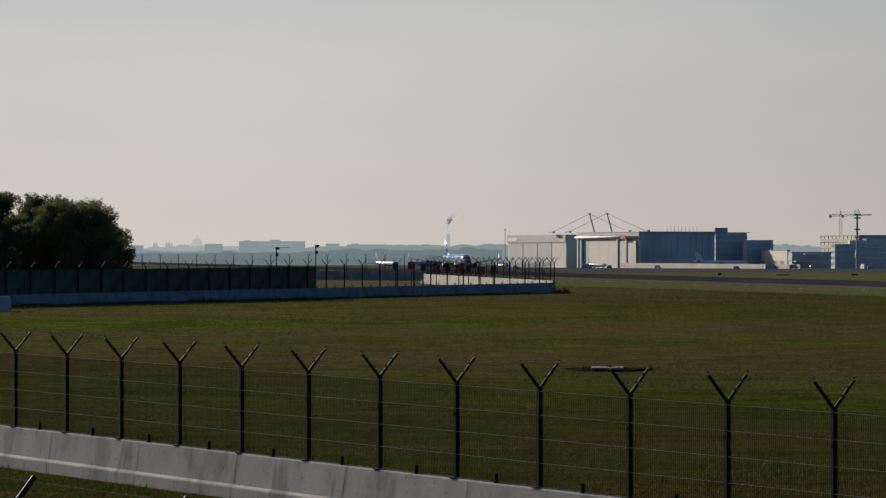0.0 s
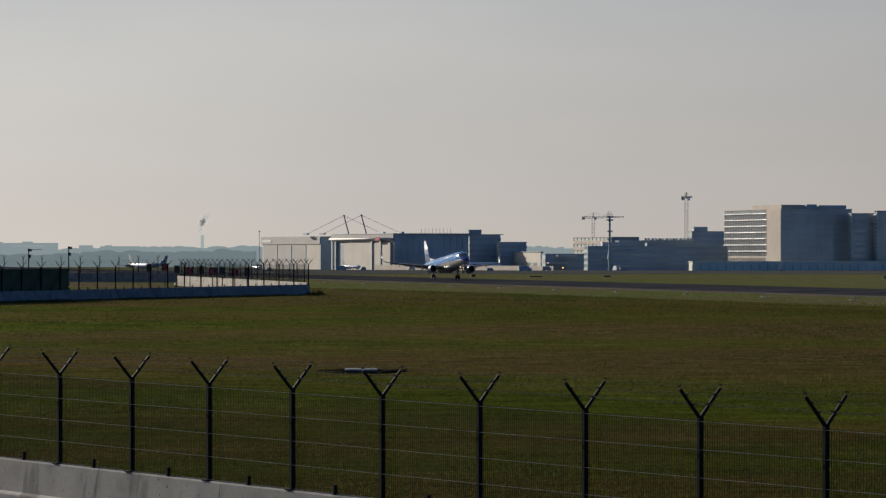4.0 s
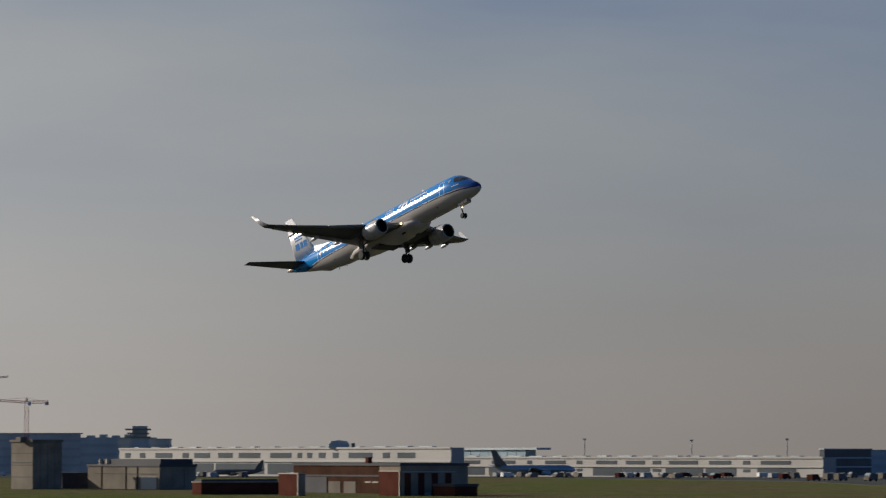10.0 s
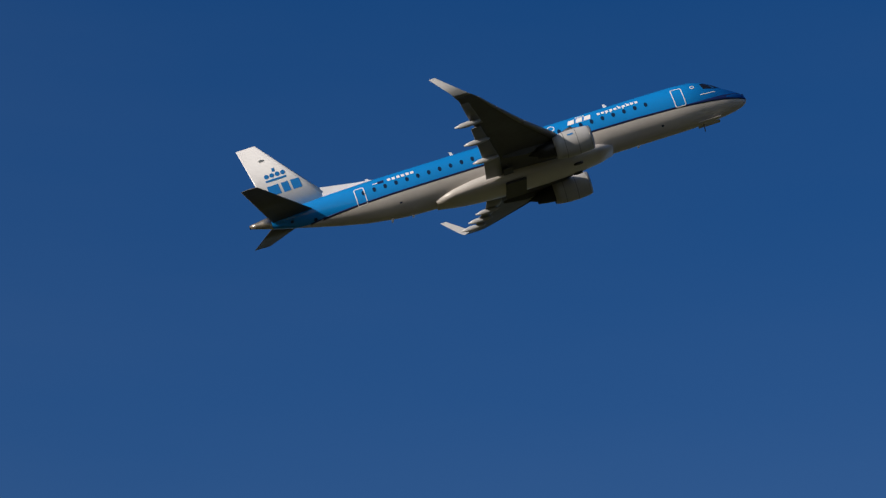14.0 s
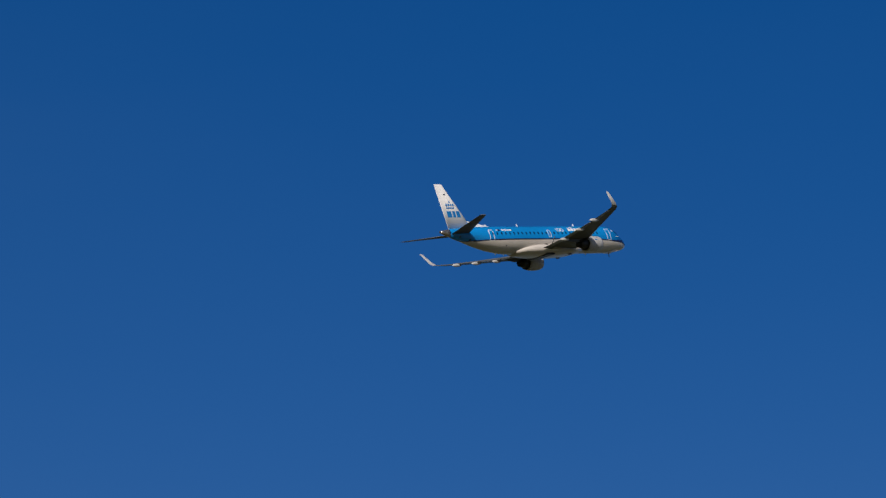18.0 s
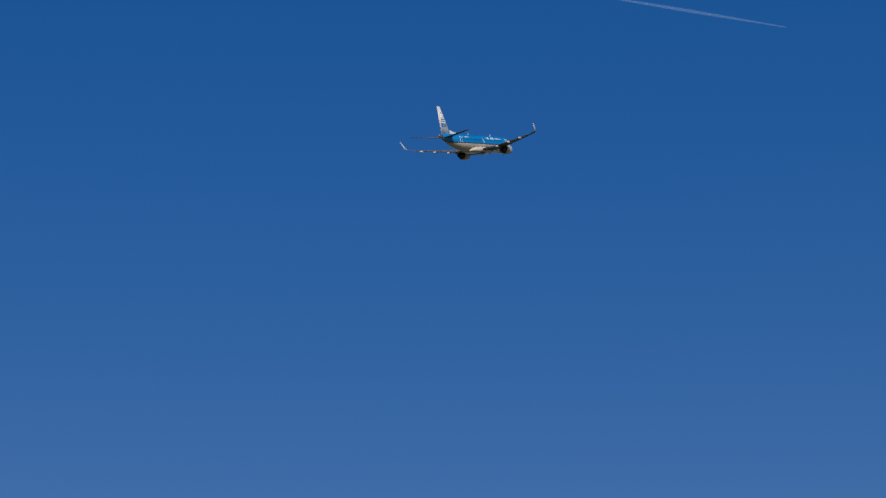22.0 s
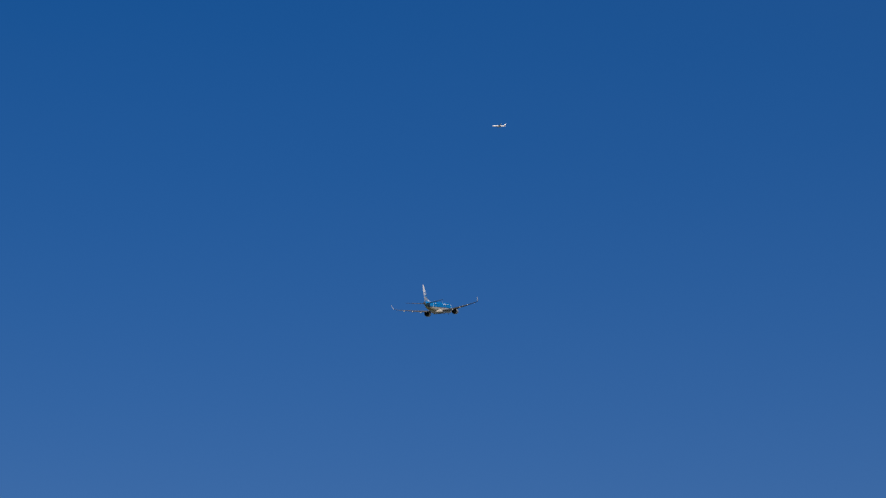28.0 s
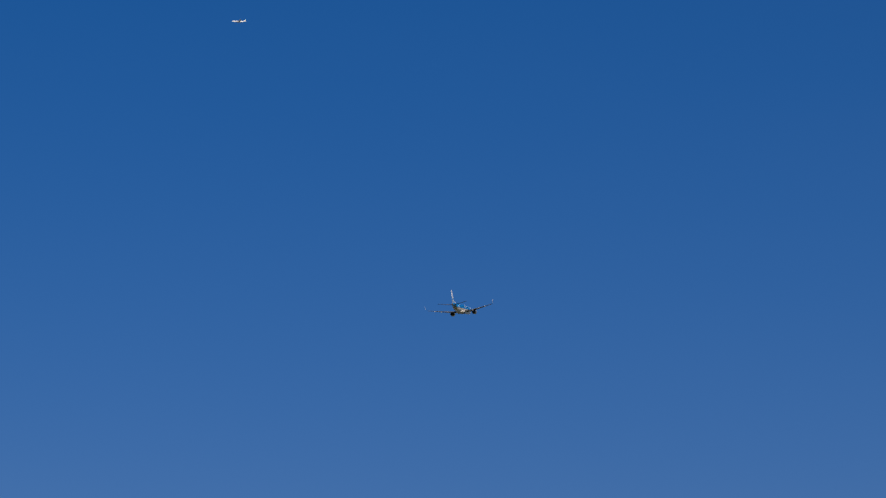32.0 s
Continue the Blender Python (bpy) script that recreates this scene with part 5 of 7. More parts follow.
        part("core_nozzle", Shape().loft(tube([(e0 + 1.9, 0.60), (e0 + 2.7, 0.60), (e0 + 3.3, 0.53), (e0 + 3.95, 0.42), (e0 + 3.95, 0.37), (e0 + 3.5, 0.34)], y, z), caps=False), P_DARK, eng, "dark hot-section nozzle", True)
        part("exhaust_plug", Shape().loft(tube([(e0 + 3.4, 0.32), (e0 + 3.9, 0.28), (e0 + 4.55, 0.04)], y, z, 14)), P_DARK, eng, smooth=True)
        for st, rr in ((1.05, 0.939), (1.95, 0.918)):
            part("cowl_joint", Shape().loft(tube([(e0 + st, rr), (e0 + st + 0.03, rr)], y, z), caps=False), P_GREY, eng)
        part("cowl_emblem", Shape().loft([[(NOSE - e0 - 1.25 - 0.42 * u, y + side * (0.937 + off) * math.cos(th), z + (0.937 + off) * math.sin(th)) for u, th in ((0, 0.30), (1, 0.30), (1, 0.44), (0, 0.44))] for off in (-0.02, 0.006)]), P_MARK, eng, "small blue emblem")
        part("strake", Shape().loft([[(NOSE - e0 - st, y - side * 0.90 * math.cos(0.9) - side * h, z + 0.90 * math.sin(0.9) + h) for h in (0.0, hh)] + [(NOSE - e0 - st, y - side * 0.90 * math.cos(0.9) - side * h + 0.02, z + 0.90 * math.sin(0.9) + h) for h in (hh, 0.0)]
                                     for st, hh in ((0.9, 0.02), (1.4, 0.16), (1.7, 0.16))]), P_COWL, eng)
        pyl = Shape().loft([[(NOSE - s, y - 0.16 * t, zb), (NOSE - s, y + 0.16 * t, zb), (NOSE - s, y + 0.16 * t, zt), (NOSE - s, y - 0.16 * t, zt)]
                            for s, t, zb, zt in ((12.6, 0.2, z + 0.90, z + 0.97), (13.3, 1, z + 0.7, z + 1.1), (14.6, 1, z + 0.4, -0.86), (16.6, 0.8, -1.35, -0.86), (18.2, 0.2, -1.1, -0.92))])
        part("pylon", pyl, P_GREY, eng)
        part("landing_light", Shape().rod((NOSE - 12.02, side * 1.86, -1.06), (NOSE - 11.92, side * 1.86, -1.06), 0.13, n=10), LAMP, a, "lit landing light")
        # windows and doors
        for k in range(27):
            s = 7.1 + 0.80 * k
            oval_window(s, 0.70, side, a)
        for s, wd, z0, z1, name in ((4.75, 0.80, -0.24, 1.24, "cabin_door"), (28.15, 0.74, -0.17, 1.20, "cabin_door"), (16.9, 0.56, 0.20, 1.12, "overwing_exit")):
            outline(s, wd, z0, z1, 0.06 if wd > 0.6 else 0.05, name, a, side)
        # airline marks as plain shapes
        for k, (up, down) in enumerate(((0, 0), (0.08, 0), (0.1, 0), (0, 0.1), (0.12, 0), (0, 0), (0, 0.1), (0, 0.1), (0, 0), (0, 0))):
            s = 7.55 + 0.31 * k
            decal(((s, 1.06), (s + 0.21, 1.06), (s + 0.21, 1.25), (s, 1.25)), P_WHITE, "title_block", a, side, n=2)
            if up:
                decal(((s + 0.13, 1.25), (s + 0.21, 1.25), (s + 0.21, 1.25 + up), (s + 0.13, 1.25 + up)), P_WHITE, "title_block", a, side, n=2)
            if down:
                decal(((s + 0.13, 1.06 - down), (s + 0.21, 1.06 - down), (s + 0.21, 1.06), (s + 0.13, 1.06)), P_WHITE, "title_block", a, side, n=2)
        for k in range(3):
            s = 10.98 + 0.60 * k
            decal(((s + 0.12, 0.96), (s + 0.60, 0.96), (s + 0.46, 1.34), (s, 1.34)), P_WHITE, "emblem_bar", a, side, n=3)
        decal(((11.4, 1.39), (12.1, 1.39), (12.08, 1.43), (11.4, 1.43)), P_WHITE, "emblem_bar", a, side, n=3)
        for k in range(4):
            decal(((11.42 + 0.18 * k, 1.46), (11.54 + 0.18 * k, 1.46), (11.54 + 0.18 * k, 1.53), (11.42 + 0.18 * k, 1.53)), P_WHITE, "emblem_dot", a, side, n=2)
        decal(((15.02, 0.88), (15.11, 0.88), (15.11, 1.38), (15.02, 1.38)), P_WHITE, "jubilee_mark", a, side, n=2)
        for s in (14.58, 13.98):
            outline(s, 0.54, 0.88, 1.38, 0.065, "jubilee_mark", a, side, round_=0.25)
        for k in range(6):
            s = 24.1 + 0.34 * k
            decal(((s, 1.02), (s + 0.23, 1.02), (s + 0.23, 1.25), (s, 1.25)), P_WHITE, "registration_bar", a, side, n=2)
        decal(((26.3, 1.02), (26.75, 1.02), (26.75, 1.25), (26.3, 1.25)), P_NAVY, "flag", a, side, n=2)
        decal(((26.75, 1.10), (27.1, 1.10), (27.1, 1.17), (26.75, 1.17)), P_WHITE, "flag_band", a, side, n=2)
        outline(3.55, 0.34, 0.86, 1.14, 0.05, "nose_roundel", a, side, round_=0.16)
        decal(((2.1, 0.20), (3.2, 0.20), (3.2, 0.25), (2.1, 0.25)), P_WHITE, "name_bar", a, side, n=4)
        # small openings and drains low on the body
        for s, z, rx, rz in ((31.6, 0.12, 0.14, 0.10), (33.2, 0.55, 0.12, 0.09), (6.4, -1.05, 0.10, 0.06), (25.6, -0.75, 0.12, 0.05)):
            oval_window(s, z, side, a, "outflow_port", rx, rz)
        # cockpit glazing
        for q in (((1.60, 0.60), (2.05, 0.52), (2.42, 1.16), (2.05, 1.02)), ((2.12, 0.52), (2.85, 0.64), (2.95, 1.16), (2.50, 1.20)), ((1.50, 0.60), (1.58, 0.59), (2.02, 1.02), (1.96, 1.02))):
            decal(q, P_GLASS, "cockpit_window", a, side, off=0.015, label="dark cockpit window")
    # fin
    fin = part("fin", wing_loft([(0, 29.8, 34.4, 1.45), (0, 34.05, 35.45, 6.97)], 0.095, True), P_WHITE, a, "white tail fin with a blue emblem", True)
    dors = Shape().loft([[(NOSE - s, -0.06 * t - 0.02, z0), (NOSE - s, 0.06 * t + 0.02, z0), (NOSE - s, 0.01, z1), (NOSE - s, -0.01, z1)]
                         for s, t, z0, z1 in ((26.3, 0.3, 1.75, 1.86), (28.2, 1, 1.7, 2.12), (30.6, 2.2, 1.5, 2.55))])
    part("dorsal_fillet", dors, P_WHITE, a)

    def fin_plate(pts, side, name, mat=None):
        mat = mat or P_MARK
        sh = Shape()
        for off in (1.0, 0.5):
            for s, z in pts:
                u = (z - 1.45) / 5.53
                le, te = 29.8 + 4.25 * u, 34.4 + 1.05 * u
                c = te - le
                x = max(0.01, min(0.99, (s - le) / c))
                t = 5 * 0.095 * (0.2969 * math.sqrt(x) - 0.126 * x - 0.3516 * x * x + 0.2843 * x ** 3 - 0.1015 * x ** 4) * c
                t = t + 0.02 * (1 - (2 * x - 1) ** 2) * c if side > 0 else t * 0.75 - 0.02 * (1 - (2 * x - 1) ** 2) * c
                sh.v.append((NOSE - s, side * (t * 1.0 + 0.02 * off), z))
        n = len(pts)
        sh.f = [tuple(range(n))] + [(k, (k + 1) % n, n + (k + 1) % n, n + k) for k in range(n)]
        part(name, sh, mat, fin)

    for side in (-1, 1):
        for s, wd in ((31.72, 0.64), (32.54, 0.50), (33.24, 0.82)):
            fin_plate(((s, 3.0), (s + wd, 3.0), (s + wd + 0.08, 3.74), (s + 0.08, 3.74)), side, "emblem_block", P_MARK)
        fin_plate(((32.6, 4.05), (34.1, 4.05), (34.08, 4.2), (32.58, 4.2)), side, "emblem_crown_base")
        for k in range(4):
            pts = [(32.75 + 0.4 * k + 0.17 * math.cos(2 * math.pi * j / 10), 4.48 + 0.17 * math.sin(2 * math.pi * j / 10)) for j in range(10)]
            fin_plate(pts, side, "emblem_dot")
        fin_plate(((33.25, 4.72), (33.45, 4.72), (33.45, 4.98), (33.25, 4.98)), side, "emblem_dot")
        pts = [(33.95 + 0.22 * math.cos(2 * math.pi * j / 10), 5.75 + 0.09 * math.sin(2 * math.pi * j / 10)) for j in range(10)]
        fin_plate(pts, side, "fin_port", P_METAL)
    for y in (-0.95, 0.95):
        part("air_inlet", Shape().loft([[(NOSE - 12.9 - 0.34 * math.cos(2 * math.pi * k / 12), y + 0.13 * math.sin(2 * math.pi * k / 12), z) for k in range(12)] for z in (-1.6, -1.885)]), P_DARK, a, "dark belly air inlet")
    for s, h in ((8.3, 0.24), (24.9, 0.22), (26.4, 0.3)):
        z = curve(BOT, s)
        part("drain_mast", Shape().loft([[(NOSE - s - 0.12, -0.02, z + 0.05), (NOSE - s + 0.12, -0.02, z + 0.05), (NOSE - s + 0.12, 0.02, z + 0.05), (NOSE - s - 0.12, 0.02, z + 0.05)],
                                         [(NOSE - s - 0.18, -0.01, z - h), (NOSE - s - 0.06, -0.01, z - h), (NOSE - s - 0.06, 0.01, z - h), (NOSE - s - 0.18, 0.01, z - h)]]), P_WHITE, a)
    for s, h in ((9.6, 0.35), (21.0, 0.35), (27.2, 0.3)):
        part("blade_aerial", Shape().loft([[(NOSE - s - 0.15, -0.02, 1.8), (NOSE - s + 0.15, -0.02, 1.8), (NOSE - s + 0.15, 0.02, 1.8), (NOSE - s - 0.15, 0.02, 1.8)],
                                           [(NOSE - s - 0.22, -0.01, 1.82 + h), (NOSE - s - 0.05, -0.01, 1.82 + h), (NOSE - s - 0.05, 0.01, 1.82 + h), (NOSE - s - 0.22, 0.01, 1.82 + h)]]), P_WHITE, a)
    # undercarriage, hinged at its upper end
    gear = {}

    def wheel(r, w):
        rings = []
        for y, q in ((-w / 2, 0.55), (-w / 2, 0.86), (-w * 0.36, 0.97), (0, 1.0), (w * 0.36, 0.97), (w / 2, 0.86), (w / 2, 0.55)):
            rings.append([(r * q * math.cos(2 * math.pi * k / 20), y, r * q * math.sin(2 * math.pi * k / 20)) for k in range(20)])
        return Shape().loft(rings)

    for side in (-1, 1):
        s = Shape().rod((0, 0, 0), (0, 0, -1.95), 0.12, 0.09, 10)
        s.rod((0, 0, -0.5), (0.55, 0, -1.7), 0.05, n=6).rod((0, -0.45, -1.95), (0, 0.45, -1.95), 0.07, n=8)
        s.rod((0, 0, -0.9), (0, -side * 0.9, -0.1), 0.05, n=6)
        s.box((-0.02, side * 0.28, -0.75), (0.7, 0.04, 1.0))
        g = part("main_gear", s, P_GREY, a, "grey main undercarriage leg", at=pose(NOSE - 17.85, side * 2.95, -0.95))
        for w in (-0.3, 0.3):
            t = part("tyre", wheel(0.52, 0.34), TYRE, g, at=pose(0, w, -1.95), smooth=True)
            part("hub", Shape().rod((0, -0.16, 0), (0, 0.16, 0), 0.27, n=14), P_METAL, t)
        gear[side] = g
    s = Shape().rod((0, 0, 0), (0, 0, -1.55), 0.09, 0.07, 10)
    s.rod((0, 0, -0.3), (-0.7, 0, 0.0), 0.04, n=6).rod((0, -0.24, -1.55), (0, 0.24, -1.55), 0.05, n=8)
    g = part("nose_gear", s, P_GREY, a, "grey nose undercarriage leg", at=pose(NOSE - 3.7, 0, -1.35))
    for w in (-0.18, 0.18):
        t = part("tyre", wheel(0.31, 0.2), TYRE, g, at=pose(0, w, -1.55), smooth=True)
        part("hub", Shape().rod((0, -0.09, 0), (0, 0.09, 0), 0.16, n=12), P_METAL, t)
    part("taxi_light", Shape().rod((0.1, 0, -0.6), (0.16, 0, -0.6), 0.09, n=10), LAMP, g, "lit taxi light")
    gear["nose"] = g
    doors = []
    for side in (-1, 1):
        d = part("nose_gear_door", Shape().box((0, 0, -0.17), (1.6, 0.03, 0.36)), P_BELLY, a, at=pose(NOSE - 3.0, side * 0.30, -1.38))
        doors.append((side, d))
    part("gear_bay", Shape().box((NOSE - 17.5, 0, -1.86), (1.5, 3.0, 0.16)), P_DARK, a, "dark open wheel bay")
    return a, gear, doors


AIRLINER, GEAR, GEAR_DOORS = build_airliner()
FLIGHT = [
    (0, 4.26, 1036.02, 3.44, -78.00, 0.20, 0.00), (0.5, 10.41, 1007.10, 3.44, -77.97, 0.38, 0.02),
    (1, 16.72, 977.33, 3.44, -77.94, 0.50, 0.07), (1.5, 23.19, 946.70, 3.44, -77.91, 0.72, 0.08),
    (2, 29.82, 915.25, 3.44, -77.93, 1.16, 0.00), (2.5, 36.59, 882.96, 3.44, -78.00, 1.88, -0.20),
    (3, 43.47, 849.88, 3.47, -78.05, 2.77, -0.40), (3.5, 50.42, 816.07, 3.53, -78.00, 3.81, -0.48),
    (4, 57.49, 781.60, 3.65, -77.88, 4.97, -0.49), (4.5, 64.67, 746.55, 3.94, -77.77, 6.12, -0.50),
    (5, 71.98, 710.98, 4.23, -77.67, 7.21, -0.56), (5.5, 79.39, 674.78, 4.65, -77.54, 8.31, -0.62),
    (6, 86.92, 637.90, 5.51, -77.40, 9.39, -0.59), (6.5, 94.63, 600.62, 6.86, -77.28, 10.36, -0.40),
    (7, 102.53, 563.35, 8.63, -77.25, 11.17, -0.15), (7.5, 110.56, 526.48, 10.97, -77.28, 11.90, -0.02),
    (8, 118.59, 489.78, 13.89, -77.27, 12.69, -0.08), (8.5, 126.69, 453.12, 17.30, -77.21, 13.47, -0.27),
    (9, 134.84, 416.26, 21.29, -77.12, 14.12, -0.51), (9.5, 142.97, 379.11, 26.04, -77.02, 14.69, -0.81),
    (10, 151.17, 341.62, 31.21, -76.95, 15.18, -1.11), (10.5, 159.67, 303.92, 36.27, -77.10, 15.70, -1.26),
    (11, 168.39, 266.08, 42.09, -77.33, 16.21, -1.28), (11.5, 177.25, 228.15, 48.59, -77.58, 16.63, -1.23),
    (12, 186.28, 190.23, 55.57, -77.90, 16.97, -1.12), (12.5, 195.64, 152.38, 63.10, -78.33, 17.25, -0.88),
    (13, 204.86, 114.59, 70.82, -78.83, 17.57, -0.66), (13.5, 213.48, 76.77, 78.34, -79.36, 17.82, -0.75),
    (14, 221.68, 39.01, 85.80, -79.85, 17.82, -1.12), (14.5, 229.55, 1.31, 93.20, -80.28, 17.60, -1.61),
    (15, 237.19, -36.29, 100.50, -80.57, 17.30, -2.01), (15.5, 244.69, -73.77, 107.66, -80.69, 17.09, -2.13),
    (16, 251.92, -111.18, 114.59, -80.63, 16.98, -1.87), (16.5, 258.89, -148.45, 121.40, -80.48, 16.78, -1.47),
    (17, 265.98, -185.51, 128.33, -80.37, 16.51, -1.36), (17.5, 273.37, -222.26, 135.51, -80.41, 16.16, -1.77),
    (18, 280.92, -258.74, 142.87, -80.58, 15.74, -2.42), (18.5, 288.56, -295.01, 150.25, -80.80, 15.35, -2.95),
    (19, 296.17, -331.10, 157.57, -81.03, 14.97, -3.23), (19.5, 303.73, -366.99, 164.80, -81.20, 14.62, -3.18),
    (20, 311.34, -402.70, 172.01, -81.28, 14.33, -2.91), (20.5, 318.98, -438.25, 179.19, -81.28, 14.12, -2.45),
    (21, 326.63, -473.64, 186.33, -81.19, 14.01, -1.89), (21.5, 334.29, -508.89, 193.47, -81.09, 13.99, -1.33),
    (22, 341.92, -544.02, 200.58, -81.03, 14.06, -0.84), (22.5, 349.52, -579.03, 207.68, -81.04, 14.18, -0.48),
    (23, 357.09, -613.95, 214.76, -81.13, 14.28, -0.32), (23.5, 364.62, -648.79, 221.82, -81.27, 14.37, -0.35),
    (24, 372.13, -683.57, 228.87, -81.40, 14.42, -0.51), (24.5, 379.63, -718.34, 235.88, -81.50, 14.45, -0.72),
    (25, 387.14, -753.09, 242.87, -81.51, 14.43, -0.98), (25.5, 394.65, -787.86, 249.85, -81.45, 14.36, -1.22),
    (26, 402.17, -822.71, 256.78, -81.20, 14.21, -1.42), (26.5, 409.72, -857.64, 263.69, -80.79, 13.96, -1.56),
    (27, 417.29, -892.71, 270.56, -80.37, 13.67, -1.68), (27.5, 424.90, -927.94, 277.40, -80.07, 13.39, -1.81),
    (28, 432.54, -963.37, 284.21, -79.92, 13.10, -1.94), (28.5, 440.25, -999.06, 290.98, -79.82, 12.80, -2.06),
    (29, 448.01, -1035.05, 297.70, -79.78, 12.48, -2.21), (29.5, 455.85, -1071.38, 304.40, -79.79, 12.16, -2.41),
    (30, 463.78, -1108.12, 311.05, -79.84, 11.84, -2.61), (30.5, 471.80, -1145.34, 317.70, -79.88, 11.52, -2.83),
    (31, 479.93, -1183.07, 324.34, -79.93, 11.20, -3.04), (31.5, 488.19, -1221.41, 331.00, -79.98, 10.90, -3.27),
    (32, 496.58, -1260.41, 337.67, -80.02, 10.60, -3.48),
]


# ---- trees ----
def clump_leaves(shape, rng, c, r, n, size):
    for _ in range(n):
        d = Vector((rng.gauss(0, 1), rng.gauss(0, 1), rng.gauss(0, 0.8))).normalized() * (r * rng.random() ** 0.45)
        p = c + d
        u = Vector((rng.uniform(-1, 1), rng.uniform(-1, 1), rng.uniform(-1, 1))).normalized()
        v = u.orthogonal().normalized()
        s = size * rng.uniform(0.6, 1.3)
        shape.add([p - u * s, p - v * s * 0.45, p + u * s, p + v * s * 0.45], [(0, 1, 2, 3)])


def tree(label, p, height, width, seed, leaves=5200, low=0.12):
    rng = random.Random(seed)
    t = tagged(thing("tree", Matrix.Translation(on_ground(p, -0.1))), label, "tree", "trees by the road")
    tr = Shape().rod((0, 0, 0), (0.1, 0.05, height * 0.35), 0.028 * height, 0.018 * height, 9)
    tr.rod((0.1, 0.05, height * 0.35), (0.0, 0.2, height * 0.85), 0.018 * height, 0.004 * height, 7)
    crown = Shape()
    n = 170
    for k in range(n):
        h = low + (0.96 - low) * (k + rng.random()) / n
        spread = width / 2 * min(1.0, 0.5 + 1.4 * h) * math.sqrt(max(0.05, 1 - max(0.0, (h - 0.42) / 0.60) ** 2))
        a = rng.uniform(0, 2 * math.pi)
        q = spread * rng.uniform(0.25, 0.95)
        c = Vector((q * math.cos(a), q * math.sin(a), h * height))
        tr.rod((0.05, 0.05, max(0.4, h * height * 0.7)), c, 0.010 * height, 0.003 * height, 5)
        clump_leaves(crown, rng, c, width * rng.uniform(0.08, 0.13), leaves // n, 0.115)
        tip = c + Vector((math.cos(a), math.sin(a), rng.uniform(0.2, 1.2))) * width * 0.08
        clump_leaves(crown, rng, tip, width * 0.05, leaves // n // 4, 0.10)
    part("trunk", tr, BARK, t)
    part("crown", crown, LEAF, t, "dense dark crown of turning autumn leaves")


def build_trees():
    tree("dense dark broadleaf tree behind the road fence", bearing(-6.15, 305), 7.5, 9.4, 3, 64000, 0.03)
    tree("tall dark broadleaf tree behind the road fence", bearing(-7.5, 300), 8.6, 5.6, 4, 26000, 0.03)
    tree("low dark broadleaf tree behind the road fence", bearing(-5.68, 312), 5.4, 5.4, 5, 24000, 0.03)
    tree("rounded dark broadleaf tree behind the road fence", bearing(-6.68, 310), 8.3, 6.9, 6, 40000, 0.03)
    tree("low dark broadleaf tree between the taller ones", bearing(-7.12, 306), 6.6, 5.2, 9, 24000, 0.03)


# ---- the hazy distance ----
# haze is put into the materials: each far layer glows in its own tone
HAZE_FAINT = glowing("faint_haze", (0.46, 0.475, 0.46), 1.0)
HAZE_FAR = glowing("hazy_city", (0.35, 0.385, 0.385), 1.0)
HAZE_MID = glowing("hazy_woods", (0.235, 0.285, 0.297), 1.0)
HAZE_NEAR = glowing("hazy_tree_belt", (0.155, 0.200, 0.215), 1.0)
# the smoke's paleness is partly a glow of its own
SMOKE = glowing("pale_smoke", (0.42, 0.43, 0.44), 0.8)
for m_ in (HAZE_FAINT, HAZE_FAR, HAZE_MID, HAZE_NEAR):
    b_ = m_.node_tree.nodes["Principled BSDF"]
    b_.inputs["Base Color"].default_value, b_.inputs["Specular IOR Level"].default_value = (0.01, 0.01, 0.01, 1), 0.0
SMOKE.node_tree.nodes["Principled BSDF"].inputs["Alpha"].default_value = 0.06


def ridge(label, az0, az1, d, level, crown, seed, mat):
    """A long wooded skyline: many rounded crowns of uneven size, side by side and overlapping."""
    rng = random.Random(seed)
    step_az = 0.012
    n = int((az1 - az0) / step_az)
    top = [0.0] * (n + 1)
    az = az0
    while az < az1:
        big = rng.random() < 0.12
        w = rng.uniform(0.05, 0.12) * (2.2 if big else 1.0)
        hgt = crown * rng.uniform(0.25, 1.0) * (1.5 if big else 1.0) * (0.7 + 0.5 * noise.noise(Vector((az * 0.8, seed, 0))))
        for k in range(max(0, int((az - w - az0) / step_az)), min(n, int((az + w - az0) / step_az) + 1) + 1):
            u = (az0 + k * step_az - az) / w
            if abs(u) < 1:
                top[k] = max(top[k], hgt * (1 - u * u) ** 0.5)
        az += w * rng.uniform(0.3, 1.1)
    rings = []
    for k in range(n + 1):
        az = az0 + k * step_az
        z = rise(level(az), d) + top[k] + 0.35 * abs(noise.noise(Vector((az * 90.0, seed, 3.0))))
        p, q = bearing(az, d), bearing(az, d + 30)
        g = ground_height(p.x, p.y)
        rings.append([(p.x, p.y, g - 2), (p.x, p.y, z), (q.x, q.y, z - 0.3), (q.x, q.y, g - 2)])
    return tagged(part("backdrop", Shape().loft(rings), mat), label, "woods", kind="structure")


